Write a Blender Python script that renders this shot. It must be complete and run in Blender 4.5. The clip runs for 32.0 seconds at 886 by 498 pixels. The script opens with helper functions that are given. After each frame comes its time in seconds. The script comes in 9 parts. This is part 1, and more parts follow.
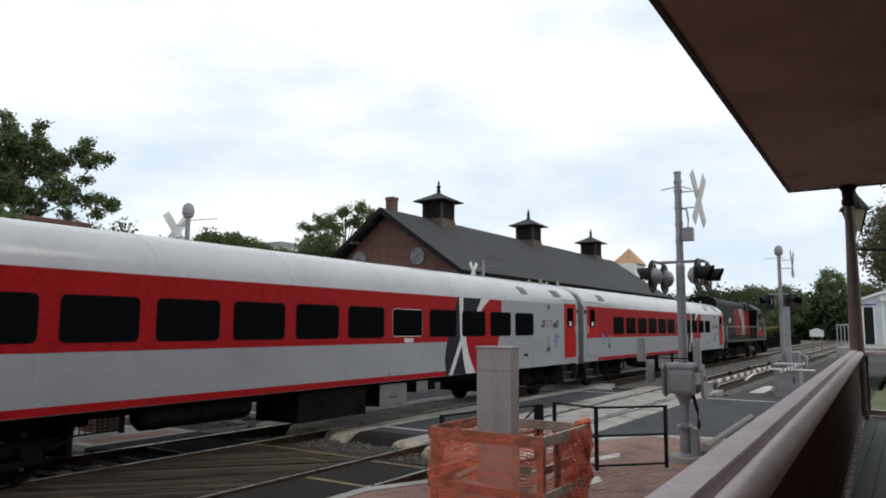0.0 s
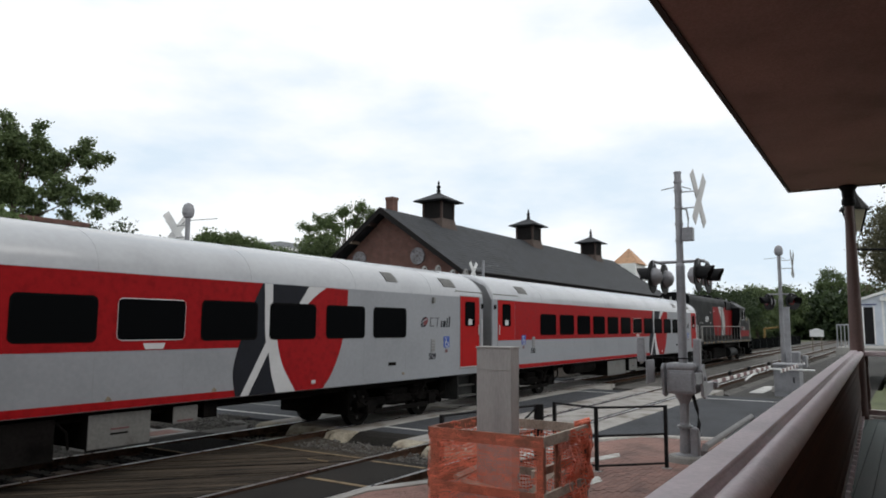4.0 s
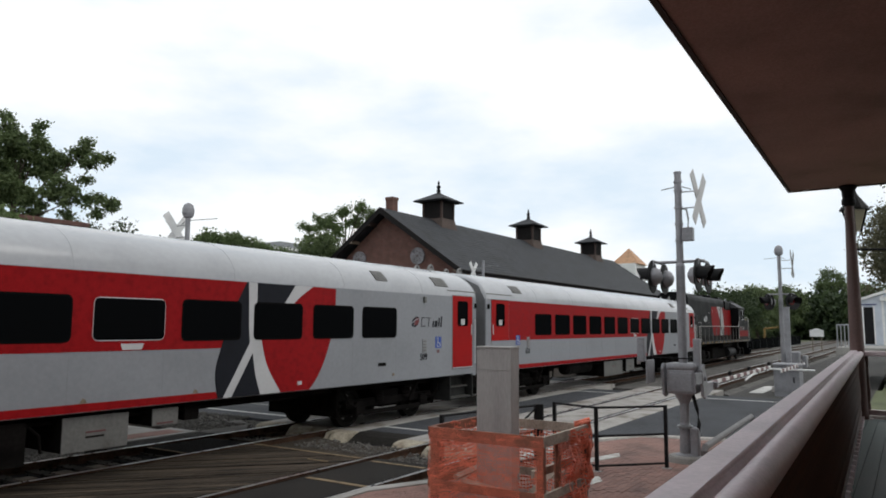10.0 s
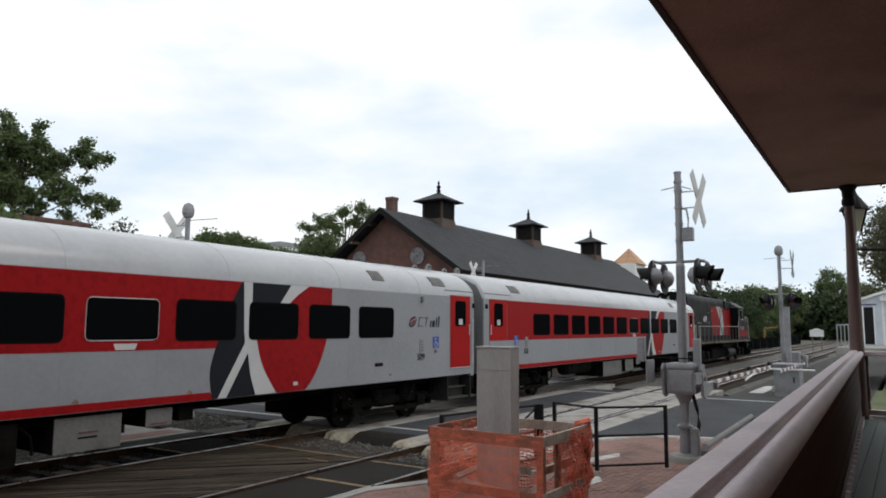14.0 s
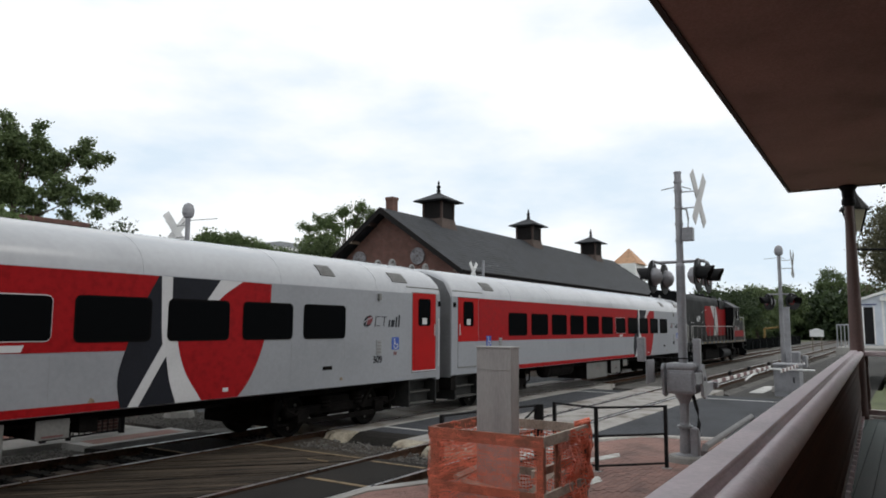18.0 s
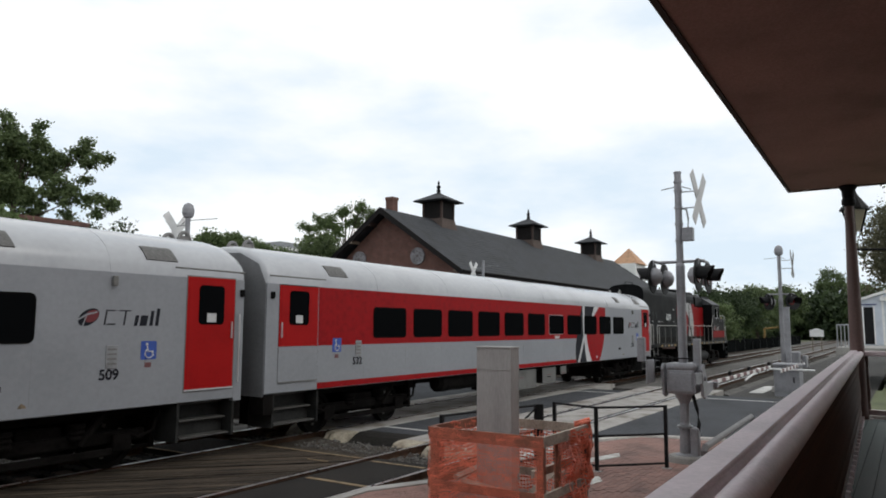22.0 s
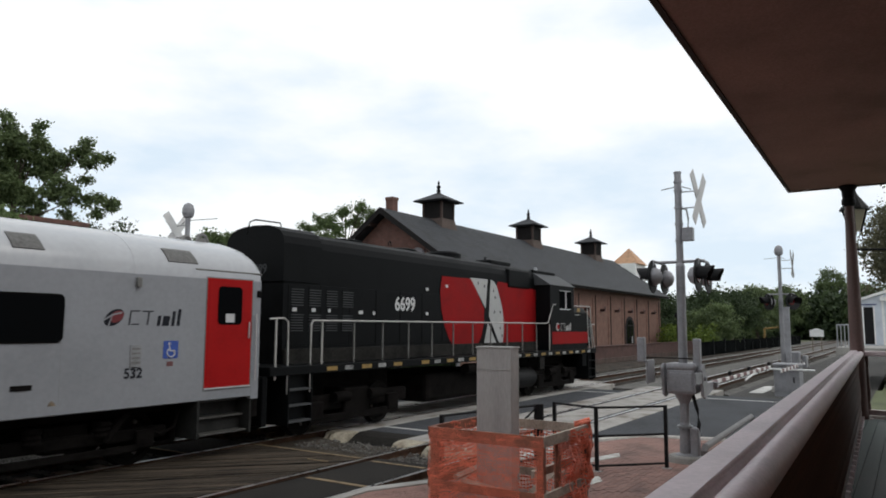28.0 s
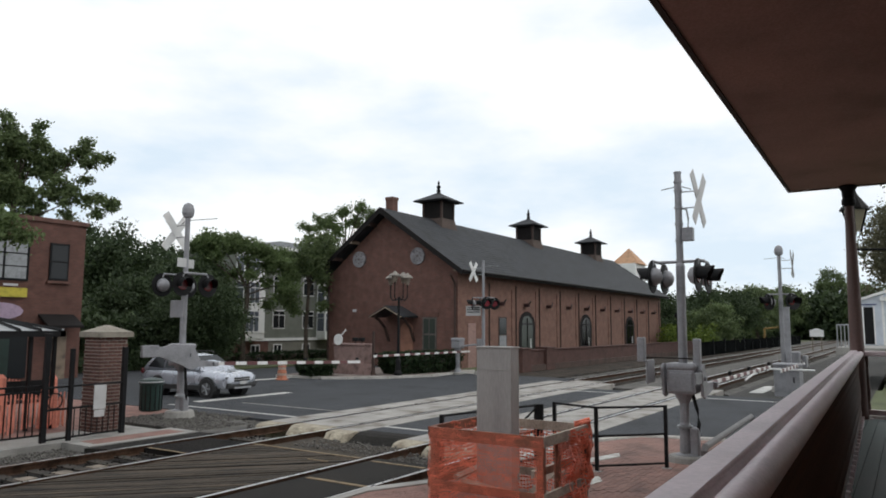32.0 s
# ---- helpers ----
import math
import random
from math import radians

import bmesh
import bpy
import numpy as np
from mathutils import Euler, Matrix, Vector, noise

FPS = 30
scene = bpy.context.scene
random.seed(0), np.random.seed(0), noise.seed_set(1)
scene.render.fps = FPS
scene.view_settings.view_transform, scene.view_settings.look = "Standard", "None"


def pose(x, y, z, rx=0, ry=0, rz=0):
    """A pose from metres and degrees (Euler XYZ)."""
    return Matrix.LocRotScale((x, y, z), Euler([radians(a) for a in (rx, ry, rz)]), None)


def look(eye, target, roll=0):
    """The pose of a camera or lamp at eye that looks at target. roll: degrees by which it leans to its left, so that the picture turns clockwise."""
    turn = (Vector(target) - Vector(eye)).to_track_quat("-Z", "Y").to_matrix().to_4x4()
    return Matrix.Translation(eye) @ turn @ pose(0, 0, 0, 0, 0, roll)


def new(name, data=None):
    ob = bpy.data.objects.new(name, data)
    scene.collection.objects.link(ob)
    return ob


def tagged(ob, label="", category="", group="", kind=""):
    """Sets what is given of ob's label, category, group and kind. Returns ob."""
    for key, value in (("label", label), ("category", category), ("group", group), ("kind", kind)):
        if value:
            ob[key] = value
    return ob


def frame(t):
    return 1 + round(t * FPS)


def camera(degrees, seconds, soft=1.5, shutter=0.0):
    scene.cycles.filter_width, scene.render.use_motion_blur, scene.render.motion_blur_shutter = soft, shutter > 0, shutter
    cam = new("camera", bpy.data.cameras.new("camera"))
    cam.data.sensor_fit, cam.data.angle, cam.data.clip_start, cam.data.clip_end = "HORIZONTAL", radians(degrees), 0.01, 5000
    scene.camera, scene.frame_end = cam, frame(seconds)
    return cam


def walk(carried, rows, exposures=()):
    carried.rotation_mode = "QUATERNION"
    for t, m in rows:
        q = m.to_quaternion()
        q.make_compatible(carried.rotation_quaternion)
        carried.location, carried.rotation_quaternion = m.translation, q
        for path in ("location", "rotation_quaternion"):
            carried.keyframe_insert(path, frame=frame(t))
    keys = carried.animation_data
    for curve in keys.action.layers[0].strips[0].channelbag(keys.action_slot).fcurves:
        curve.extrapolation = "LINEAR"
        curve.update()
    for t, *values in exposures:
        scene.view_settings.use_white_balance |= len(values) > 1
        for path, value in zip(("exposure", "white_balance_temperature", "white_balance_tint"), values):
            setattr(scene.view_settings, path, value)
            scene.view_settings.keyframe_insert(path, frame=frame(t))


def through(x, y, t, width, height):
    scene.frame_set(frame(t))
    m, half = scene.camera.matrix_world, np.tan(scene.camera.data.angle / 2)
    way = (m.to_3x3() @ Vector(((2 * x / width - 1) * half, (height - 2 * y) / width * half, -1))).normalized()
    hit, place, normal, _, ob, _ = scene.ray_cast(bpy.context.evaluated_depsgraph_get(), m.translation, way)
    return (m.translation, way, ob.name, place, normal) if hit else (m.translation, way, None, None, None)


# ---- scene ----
# A level crossing beside a small-town station.  X runs along the tracks, Y away across them, z = 0 is the rail top.
EYE = (0.0, 0.0, 2.38)
AIM = (0.83292447, 0.54262551, 0.10860197)
cam = camera(63.78, 32.0, soft=1.8, shutter=0.12)
VIEW = look(EYE, tuple(e + 10 * a for e, a in zip(EYE, AIM)), 0.3)
walk(cam, [(0.0, VIEW), (32.0, VIEW)], exposures=[(0.0, 0.0, 6500, 10), (32.0, 0.0, 6500, 10)])

# ---- sky and light: bright broken overcast ----
SUN_EL, SUN_AZ = 48.0, 158.0
world = bpy.data.worlds.new("sky")
scene.world = world
world.use_nodes = True
wn, wl = world.node_tree.nodes, world.node_tree.links
wn.clear()
w_out = wn.new("ShaderNodeOutputWorld")
w_bg = wn.new("ShaderNodeBackground")
w_sky = wn.new("ShaderNodeTexSky")
w_sky.sky_type, w_sky.sun_disc = "NISHITA", False
w_sky.sun_elevation, w_sky.sun_rotation = radians(SUN_EL), radians(SUN_AZ)
w_co = wn.new("ShaderNodeTexCoord")
w_map = wn.new("ShaderNodeMapping")
w_map.inputs["Scale"].default_value = (1.0, 1.0, 2.6)
w_map.inputs["Location"].default_value = (3.7, 1.9, 0.4)
w_cloud = wn.new("ShaderNodeTexNoise")
w_cloud.inputs["Scale"].default_value, w_cloud.inputs["Detail"].default_value = 2.6, 6.0
w_cloud.inputs["Roughness"].default_value = 0.52
w_ramp = wn.new("ShaderNodeValToRGB")
w_ramp.color_ramp.elements[0].position, w_ramp.color_ramp.elements[0].color = 0.35, (8.6, 10.0, 11.3, 1)
w_ramp.color_ramp.elements[1].position, w_ramp.color_ramp.elements[1].color = 0.53, (11.9, 12.2, 12.3, 1)
w_mix = wn.new("ShaderNodeMix")
w_mix.data_type = "RGBA"
w_mix.inputs["Factor"].default_value = 0.93
wl.new(w_co.outputs["Generated"], w_map.inputs["Vector"])
wl.new(w_map.outputs["Vector"], w_cloud.inputs["Vector"])
w_sep, w_hgt, w_add = wn.new("ShaderNodeSeparateXYZ"), wn.new("ShaderNodeMapRange"), wn.new("ShaderNodeMath")
w_add.operation = "ADD"
w_hgt.inputs["From Min"].default_value, w_hgt.inputs["From Max"].default_value = 0.02, 0.42
w_hgt.inputs["To Min"].default_value, w_hgt.inputs["To Max"].default_value = -0.055, 0.06
wl.new(w_co.outputs["Generated"], w_sep.inputs["Vector"])
wl.new(w_sep.outputs["Z"], w_hgt.inputs["Value"])
wl.new(w_cloud.outputs["Fac"], w_add.inputs[0])
wl.new(w_hgt.outputs["Result"], w_add.inputs[1])
wl.new(w_add.outputs["Value"], w_ramp.inputs["Fac"])
wl.new(w_sky.outputs["Color"], w_mix.inputs["A"])
wl.new(w_ramp.outputs["Color"], w_mix.inputs["B"])
wl.new(w_mix.outputs["Result"], w_bg.inputs["Color"])
w_bg.inputs["Strength"].default_value = 0.09
wl.new(w_bg.outputs["Background"], w_out.inputs["Surface"])

sun = new("sun", bpy.data.lights.new("sun", "SUN"))
sun.data.energy, sun.data.angle, sun.data.color = 0.55, radians(30), (1.0, 0.96, 0.9)
sun_dir = Vector((math.sin(radians(SUN_AZ)) * math.cos(radians(SUN_EL)), math.cos(radians(SUN_AZ)) * math.cos(radians(SUN_EL)), math.sin(radians(SUN_EL))))
sun.matrix_world = look(tuple(sun_dir * 60), (0, 0, 0))


# ---- materials ----
MATS = {}


def mat(name, color, rough=0.7, metal=0.0, var=0.12, scale=6.0, grain=60.0, bump=0.15, stain=None, spec=0.5, per_piece=0.0, coat=0.0, stretch=None):
    """A weathered surface: broad blotches and fine grain in colour, roughness and relief."""
    if name in MATS:
        return MATS[name]
    m = bpy.data.materials.new(name)
    m.use_nodes = True
    n, l = m.node_tree.nodes, m.node_tree.links
    b = n["Principled BSDF"]
    co = n.new("ShaderNodeTexCoord")
    big, small = n.new("ShaderNodeTexNoise"), n.new("ShaderNodeTexNoise")
    big.inputs["Scale"].default_value, big.inputs["Detail"].default_value = scale, 5.0
    small.inputs["Scale"].default_value, small.inputs["Detail"].default_value = grain, 3.0
    vec = co.outputs["Object"]
    if stretch:
        mp_ = n.new("ShaderNodeMapping")
        mp_.inputs["Scale"].default_value = stretch
        l.new(vec, mp_.inputs["Vector"])
        vec = mp_.outputs["Vector"]
    l.new(vec, big.inputs["Vector"])
    l.new(vec, small.inputs["Vector"])
    ramp = n.new("ShaderNodeValToRGB")
    lo = [max(0.0, c * (1 - 2.2 * var)) for c in color]
    hi = [min(1.0, c * (1 + 1.6 * var)) for c in color]
    if stain:
        lo = list(stain)
    ramp.color_ramp.elements[0].position, ramp.color_ramp.elements[0].color = 0.30, (*lo, 1)
    ramp.color_ramp.elements[1].position, ramp.color_ramp.elements[1].color = 0.72, (*hi, 1)
    mid = ramp.color_ramp.elements.new(0.47)
    mid.color = (*color, 1)
    l.new(big.outputs["Fac"], ramp.inputs["Fac"])
    fine = n.new("ShaderNodeMix")
    fine.data_type, fine.blend_type = "RGBA", "MULTIPLY"
    fine.inputs["Factor"].default_value = 1.0
    fr = n.new("ShaderNodeMapRange")
    fr.inputs["From Min"].default_value, fr.inputs["From Max"].default_value = 0.25, 0.75
    fr.inputs["To Min"].default_value, fr.inputs["To Max"].default_value = 1 - 1.4 * var, 1 + 1.0 * var
    l.new(small.outputs["Fac"], fr.inputs["Value"])
    l.new(ramp.outputs["Color"], fine.inputs["A"])
    l.new(fr.outputs["Result"], fine.inputs["B"])
    last = fine.outputs["Result"]
    if per_piece:
        info = n.new("ShaderNodeObjectInfo")
        pr = n.new("ShaderNodeMapRange")
        pr.inputs["To Min"].default_value, pr.inputs["To Max"].default_value = 1 - per_piece, 1 + per_piece
        l.new(info.outputs["Random"], pr.inputs["Value"])
        pm = n.new("ShaderNodeMix")
        pm.data_type, pm.blend_type = "RGBA", "MULTIPLY"
        pm.inputs["Factor"].default_value = 1.0
        l.new(last, pm.inputs["A"])
        l.new(pr.outputs["Result"], pm.inputs["B"])
        last = pm.outputs["Result"]
    l.new(last, b.inputs["Base Color"])
    rg = n.new("ShaderNodeMapRange")
    rg.inputs["To Min"].default_value, rg.inputs["To Max"].default_value = max(0.05, rough - 0.12), min(1.0, rough + 0.12)
    l.new(big.outputs["Fac"], rg.inputs["Value"])
    l.new(rg.outputs["Result"], b.inputs["Roughness"])
    b.inputs["Metallic"].default_value = metal
    b.inputs["Specular IOR Level"].default_value = spec
    b.inputs["Coat Weight"].default_value = coat
    if bump:
        bp = n.new("ShaderNodeBump")
        bp.inputs["Strength"].default_value, bp.inputs["Distance"].default_value = bump, 0.02
        l.new(small.outputs["Fac"], bp.inputs["Height"])
        l.new(bp.outputs["Normal"], b.inputs["Normal"])
    MATS[name] = m
    return m


def brickwork(name, c1, c2, mortar, w=0.21, h=0.068, bump=0.4, turn=False):
    """Courses of brick with recessed joints, for walls too far off to part the bricks."""
    m = bpy.data.materials.new(name)
    m.use_nodes = True
    n, l = m.node_tree.nodes, m.node_tree.links
    b = n["Principled BSDF"]
    co = n.new("ShaderNodeTexCoord")
    sep, com = n.new("ShaderNodeSeparateXYZ"), n.new("ShaderNodeCombineXYZ")
    l.new(co.outputs["Object"], sep.inputs["Vector"])
    add = n.new("ShaderNodeMath")
    add.operation = "ADD"
    l.new(sep.outputs["X"], add.inputs[0])
    l.new(sep.outputs["Y"], add.inputs[1])
    l.new(add.outputs["Value"], com.inputs["X"])
    l.new(sep.outputs["Z"], com.inputs["Y"])
    br = n.new("ShaderNodeTexBrick")
    br.inputs["Scale"].default_value = 1.0
    br.inputs["Brick Width"].default_value, br.inputs["Row Height"].default_value = w, h
    br.inputs["Mortar Size"].default_value, br.inputs["Mortar Smooth"].default_value = 0.008, 0.3
    br.inputs["Color1"].default_value, br.inputs["Color2"].default_value, br.inputs["Mortar"].default_value = (*c1, 1), (*c2, 1), (*mortar, 1)
    l.new(com.outputs["Vector"], br.inputs["Vector"])
    if turn:
        l.new(co.outputs["Object"], br.inputs["Vector"])
    nz = n.new("ShaderNodeTexNoise")
    nz.inputs["Scale"].default_value, nz.inputs["Detail"].default_value = 2.1, 9.0
    l.new(co.outputs["Object"], nz.inputs["Vector"])
    mr = n.new("ShaderNodeMapRange")
    mr.inputs["From Min"].default_value, mr.inputs["From Max"].default_value = 0.3, 0.7
    mr.inputs["To Min"].default_value, mr.inputs["To Max"].default_value = 0.78, 1.19
    l.new(nz.outputs["Fac"], mr.inputs["Value"])
    mx = n.new("ShaderNodeMix")
    mx.data_type, mx.blend_type = "RGBA", "MULTIPLY"
    mx.inputs["Factor"].default_value = 1.0
    l.new(br.outputs["Color"], mx.inputs["A"])
    l.new(mr.outputs["Result"], mx.inputs["B"])
    l.new(mx.outputs["Result"], b.inputs["Base Color"])
    b.inputs["Roughness"].default_value = 0.88
    bp = n.new("ShaderNodeBump")
    bp.inputs["Strength"].default_value, bp.inputs["Distance"].default_value = bump, 0.01
    bp.invert = True
    l.new(br.outputs["Fac"], bp.inputs["Height"])
    l.new(bp.outputs["Normal"], b.inputs["Normal"])
    return m


def leafy(name, c_dark, c_light, through=0.35):
    """Foliage, each leaf clump of its own tone."""
    m = bpy.data.materials.new(name)
    m.use_nodes = True
    n, l = m.node_tree.nodes, m.node_tree.links
    b = n["Principled BSDF"]
    geo = n.new("ShaderNodeNewGeometry")
    ramp = n.new("ShaderNodeValToRGB")
    ramp.color_ramp.elements[0].color, ramp.color_ramp.elements[1].color = (*c_dark, 1), (*c_light, 1)
    l.new(geo.outputs["Random Per Island"], ramp.inputs["Fac"])
    l.new(ramp.outputs["Color"], b.inputs["Base Color"])
    b.inputs["Roughness"].default_value = 0.6
    b.inputs["Specular IOR Level"].default_value = 0.3
    tr = n.new("ShaderNodeBsdfTranslucent")
    l.new(ramp.outputs["Color"], tr.inputs["Color"])
    mx = n.new("ShaderNodeMixShader")
    mx.inputs["Fac"].default_value = through
    l.new(b.outputs["BSDF"], mx.inputs[1])
    l.new(tr.outputs["BSDF"], mx.inputs[2])
    l.new(mx.outputs["Shader"], n["Material Output"].inputs["Surface"])
    return m


def window_glass(name, tint=(0.02, 0.022, 0.024), rough=0.06, spec=0.3):
    m = bpy.data.materials.new(name)
    m.use_nodes = True
    b = m.node_tree.nodes["Principled BSDF"]
    b.inputs["Base Color"].default_value = (*tint, 1)
    b.inputs["Roughness"].default_value = rough
    b.inputs["Specular IOR Level"].default_value = spec
    return m


M_RED = mat("coach_red", (0.262, 0.0075, 0.0095), 0.5, spec=0.08, var=0.085, scale=9, grain=60, bump=0.05)
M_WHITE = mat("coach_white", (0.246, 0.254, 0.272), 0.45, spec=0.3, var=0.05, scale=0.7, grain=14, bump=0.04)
# same paint as the coach sides, made lighter for the open sky on it
M_ROOF = mat("coach_roof_lightened", (0.37, 0.378, 0.395), 0.20, spec=0.65, var=0.04, scale=0.9, grain=9, bump=0.012)
M_BLACK = mat("coach_black", (0.013, 0.014, 0.019), 0.6, spec=0.12, var=0.1, scale=2, grain=30, bump=0.04)
M_DOORRED = mat("door_red", (0.32, 0.008, 0.008), 0.5, spec=0.08, var=0.06, scale=2, grain=30, bump=0.05)
M_GREYEND = mat("diaphragm_grey", (0.17, 0.172, 0.178), 0.6, var=0.08, scale=2, grain=20, bump=0.1)
M_UNDER = mat("underframe_dirt_shade", (0.008, 0.007, 0.0065), 0.9, spec=0.05, var=0.25, scale=3, grain=20, bump=0.3)
M_UNDERGREY = mat("underframe_grey", (0.130, 0.128, 0.120), 0.6, stain=(0.07, 0.065, 0.055), var=0.14, scale=2, grain=18, bump=0.1)
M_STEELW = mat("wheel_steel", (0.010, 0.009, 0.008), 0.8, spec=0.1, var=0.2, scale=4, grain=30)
M_TRIM = mat("bright_trim", (0.62, 0.62, 0.62), 0.35, metal=0.6, var=0.05)
M_TGLASS = window_glass("coach_glass", (0.0042, 0.0047, 0.0052), 0.10, 0.001)
M_STEP = mat("step_plate_grey", (0.020, 0.020, 0.019), 0.7, spec=0.2, var=0.2, scale=4, grain=30)
M_RUBBER = mat("window_rubber", (0.006, 0.006, 0.006), 0.9, spec=0.03, var=0.1)
M_SEAM = mat("panel_seam_grey", (0.222, 0.224, 0.232), 0.6, var=0.1)
M_STREAK = mat("rust_streak", (0.20, 0.15, 0.10), 0.8, var=0.25, scale=12)
M_STROKE = mat("emblem_white_vinyl", (0.50, 0.50, 0.505), 0.45, spec=0.3, var=0.04, scale=2, grain=20, bump=0.03)
M_TANK = mat("tank_grey_black", (0.0075, 0.0075, 0.008), 0.6, spec=0.2, var=0.2, scale=3, grain=20)
# oily ballast, with the shade under the train also put into its colour
M_OILSHADE = mat("oily_shaded_ballast", (0.013, 0.011, 0.010), 0.95, spec=0.15, var=0.3, scale=2.0, grain=24, bump=1.0)
M_BLUE = mat("sign_blue", (0.022, 0.065, 0.30), 0.5, var=0.05)
M_DECAL = mat("decal_white", (0.50, 0.50, 0.50), 0.5, var=0.04)
M_LBLACK = mat("loco_black", (0.0045, 0.005, 0.0055), 0.50, spec=0.07, var=0.16, scale=1.3, grain=22, bump=0.08)
M_LDUST = mat("loco_road_dust", (0.019, 0.018, 0.0165), 0.8, spec=0.1, var=0.3, scale=2.2, grain=18, bump=0.1)
M_STANCH = mat("stanchion_grey_white", (0.13, 0.127, 0.12), 0.6, var=0.15, scale=5)
M_PLATE = mat("grubby_reflector_white", (0.27, 0.27, 0.265), 0.6, var=0.3, scale=5)
M_LRED = mat("loco_red", (0.22, 0.007, 0.008), 0.55, spec=0.08, var=0.09, scale=1.4, grain=22, bump=0.05)
M_LWHITE = mat("loco_white", (0.36, 0.36, 0.355), 0.5, var=0.07, scale=1.4, grain=22, bump=0.05)
M_LGREY = mat("loco_grey", (0.058, 0.060, 0.063), 0.6, spec=0.2, var=0.1, scale=1.4, grain=22, bump=0.05)
M_HANDRAIL = mat("handrail_white", (0.40, 0.39, 0.37), 0.55, var=0.1, scale=5)
M_YELLOW = mat("reflector_yellow", (0.24, 0.15, 0.035), 0.5, var=0.15, scale=8)
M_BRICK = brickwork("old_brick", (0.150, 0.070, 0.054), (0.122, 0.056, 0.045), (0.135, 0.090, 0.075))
M_BRICKTAN = brickwork("painted_brick", (0.34, 0.165, 0.115), (0.30, 0.145, 0.10), (0.29, 0.165, 0.12))
M_BRICKDARK = brickwork("shop_brick", (0.135, 0.060, 0.045), (0.105, 0.046, 0.036), (0.11, 0.07, 0.058))
M_EAVE = mat("black_paint_and_shade", (0.014, 0.012, 0.012), 0.7, spec=0.15, var=0.15, scale=3)
# lighter copy of the old brick: daylight on the track side put into colour
M_BRICKLIT = brickwork("lit_side_brick", (0.200, 0.101, 0.075), (0.158, 0.079, 0.060), (0.176, 0.114, 0.089))
M_SLATE = mat("dark_shingle", (0.026, 0.028, 0.0325), 0.8, var=0.30, scale=1.1, grain=7, bump=0.5)
M_TIMBER = mat("dark_timber", (0.05, 0.028, 0.022), 0.75, var=0.2, scale=3, grain=25)
M_LOWWALL = brickwork("low_wall_brick", (0.088, 0.040, 0.032), (0.068, 0.030, 0.025), (0.078, 0.048, 0.04))
M_DIRT = mat("brown_dirt_gravel", (0.040, 0.031, 0.024), 0.95, spec=0.2, var=0.35, scale=0.9, grain=16, bump=1.0)
M_ASPHALT = mat("asphalt", (0.049, 0.052, 0.058), 0.9, spec=0.3, var=0.16, scale=0.7, grain=70, bump=0.5)
M_CONC = mat("concrete", (0.29, 0.28, 0.262), 0.85, var=0.13, scale=1.6, grain=40, bump=0.3)
M_CONCPANEL = mat("crossing_concrete", (0.300, 0.284, 0.264), 0.85, var=0.2, scale=1.4, grain=30, bump=0.3, stain=(0.14, 0.115, 0.088))
M_BALLAST = mat("ballast_gravel", (0.092, 0.086, 0.078), 0.95, var=0.3, scale=2.0, grain=22, bump=1.0)
M_PLANK = mat("crossing_timber", (0.052, 0.040, 0.029), 0.75, spec=0.2, var=0.42, scale=3.0, grain=14, bump=0.6, per_piece=0.50, stretch=(0.35, 3.0, 3.0))
M_INFILL = mat("dark_infill_asphalt", (0.019, 0.017, 0.0148), 0.85, spec=0.2, var=0.25, scale=1.6, grain=50, bump=0.5)
M_RAILHEAD = mat("rail_steel_worn", (0.66, 0.66, 0.66), 0.30, metal=0.9, var=0.08)
M_RAILSIDE = mat("rail_rust", (0.066, 0.039, 0.026), 0.9, spec=0.1, var=0.25, scale=4, grain=40, bump=0.4)
M_TIE = mat("tie_wood", (0.036, 0.029, 0.022), 0.9, var=0.25, scale=4, grain=40, bump=0.4)
M_PAINTW = mat("road_paint_white", (0.50, 0.49, 0.47), 0.75, var=0.14, scale=6, grain=50)
M_PAINTY = mat("road_paint_yellow", (0.19, 0.135, 0.075), 0.75, stain=(0.05, 0.035, 0.02), var=0.2, scale=6, grain=50)
M_PAVER = brickwork("brick_paving", (0.255, 0.135, 0.110), (0.215, 0.110, 0.092), (0.22, 0.16, 0.135), 0.2, 0.1, turn=True)
M_GALV = mat("galvanised_steel", (0.29, 0.30, 0.31), 0.45, metal=0.45, var=0.12, scale=5, grain=30)
M_SILVER = mat("signal_silver", (0.262, 0.262, 0.278), 0.5, metal=0.25, var=0.11, scale=3, grain=30)
M_IRON = mat("black_iron", (0.008, 0.008, 0.009), 0.6, spec=0.2, var=0.15, scale=6)
M_PORCH = mat("porch_brown", (0.125, 0.078, 0.070), 0.6, var=0.1, scale=1.2, grain=30, bump=0.12)
M_SOFFIT = mat("soffit_brown", (0.375, 0.225, 0.190), 0.75, var=0.13, scale=0.9, grain=45, bump=0.2)
M_BALUSTER = mat("baluster_brown", (0.085, 0.050, 0.040), 0.6, var=0.15, scale=3)
M_CAP = mat("rail_cap_paint", (0.66, 0.56, 0.59), 0.5, var=0.09, scale=2, grain=60, bump=0.12)
M_DECK = mat("deck_green", (0.038, 0.066, 0.062), 0.6, var=0.12, scale=2, grain=40, per_piece=0.1)
M_ORANGE = mat("safety_orange", (0.79, 0.195, 0.112), 0.6, var=0.12, scale=8, grain=60)
M_ORANGEWOOD = mat("stained_orange_wood", (0.24, 0.085, 0.050), 0.7, var=0.2, scale=3, grain=30, bump=0.3)
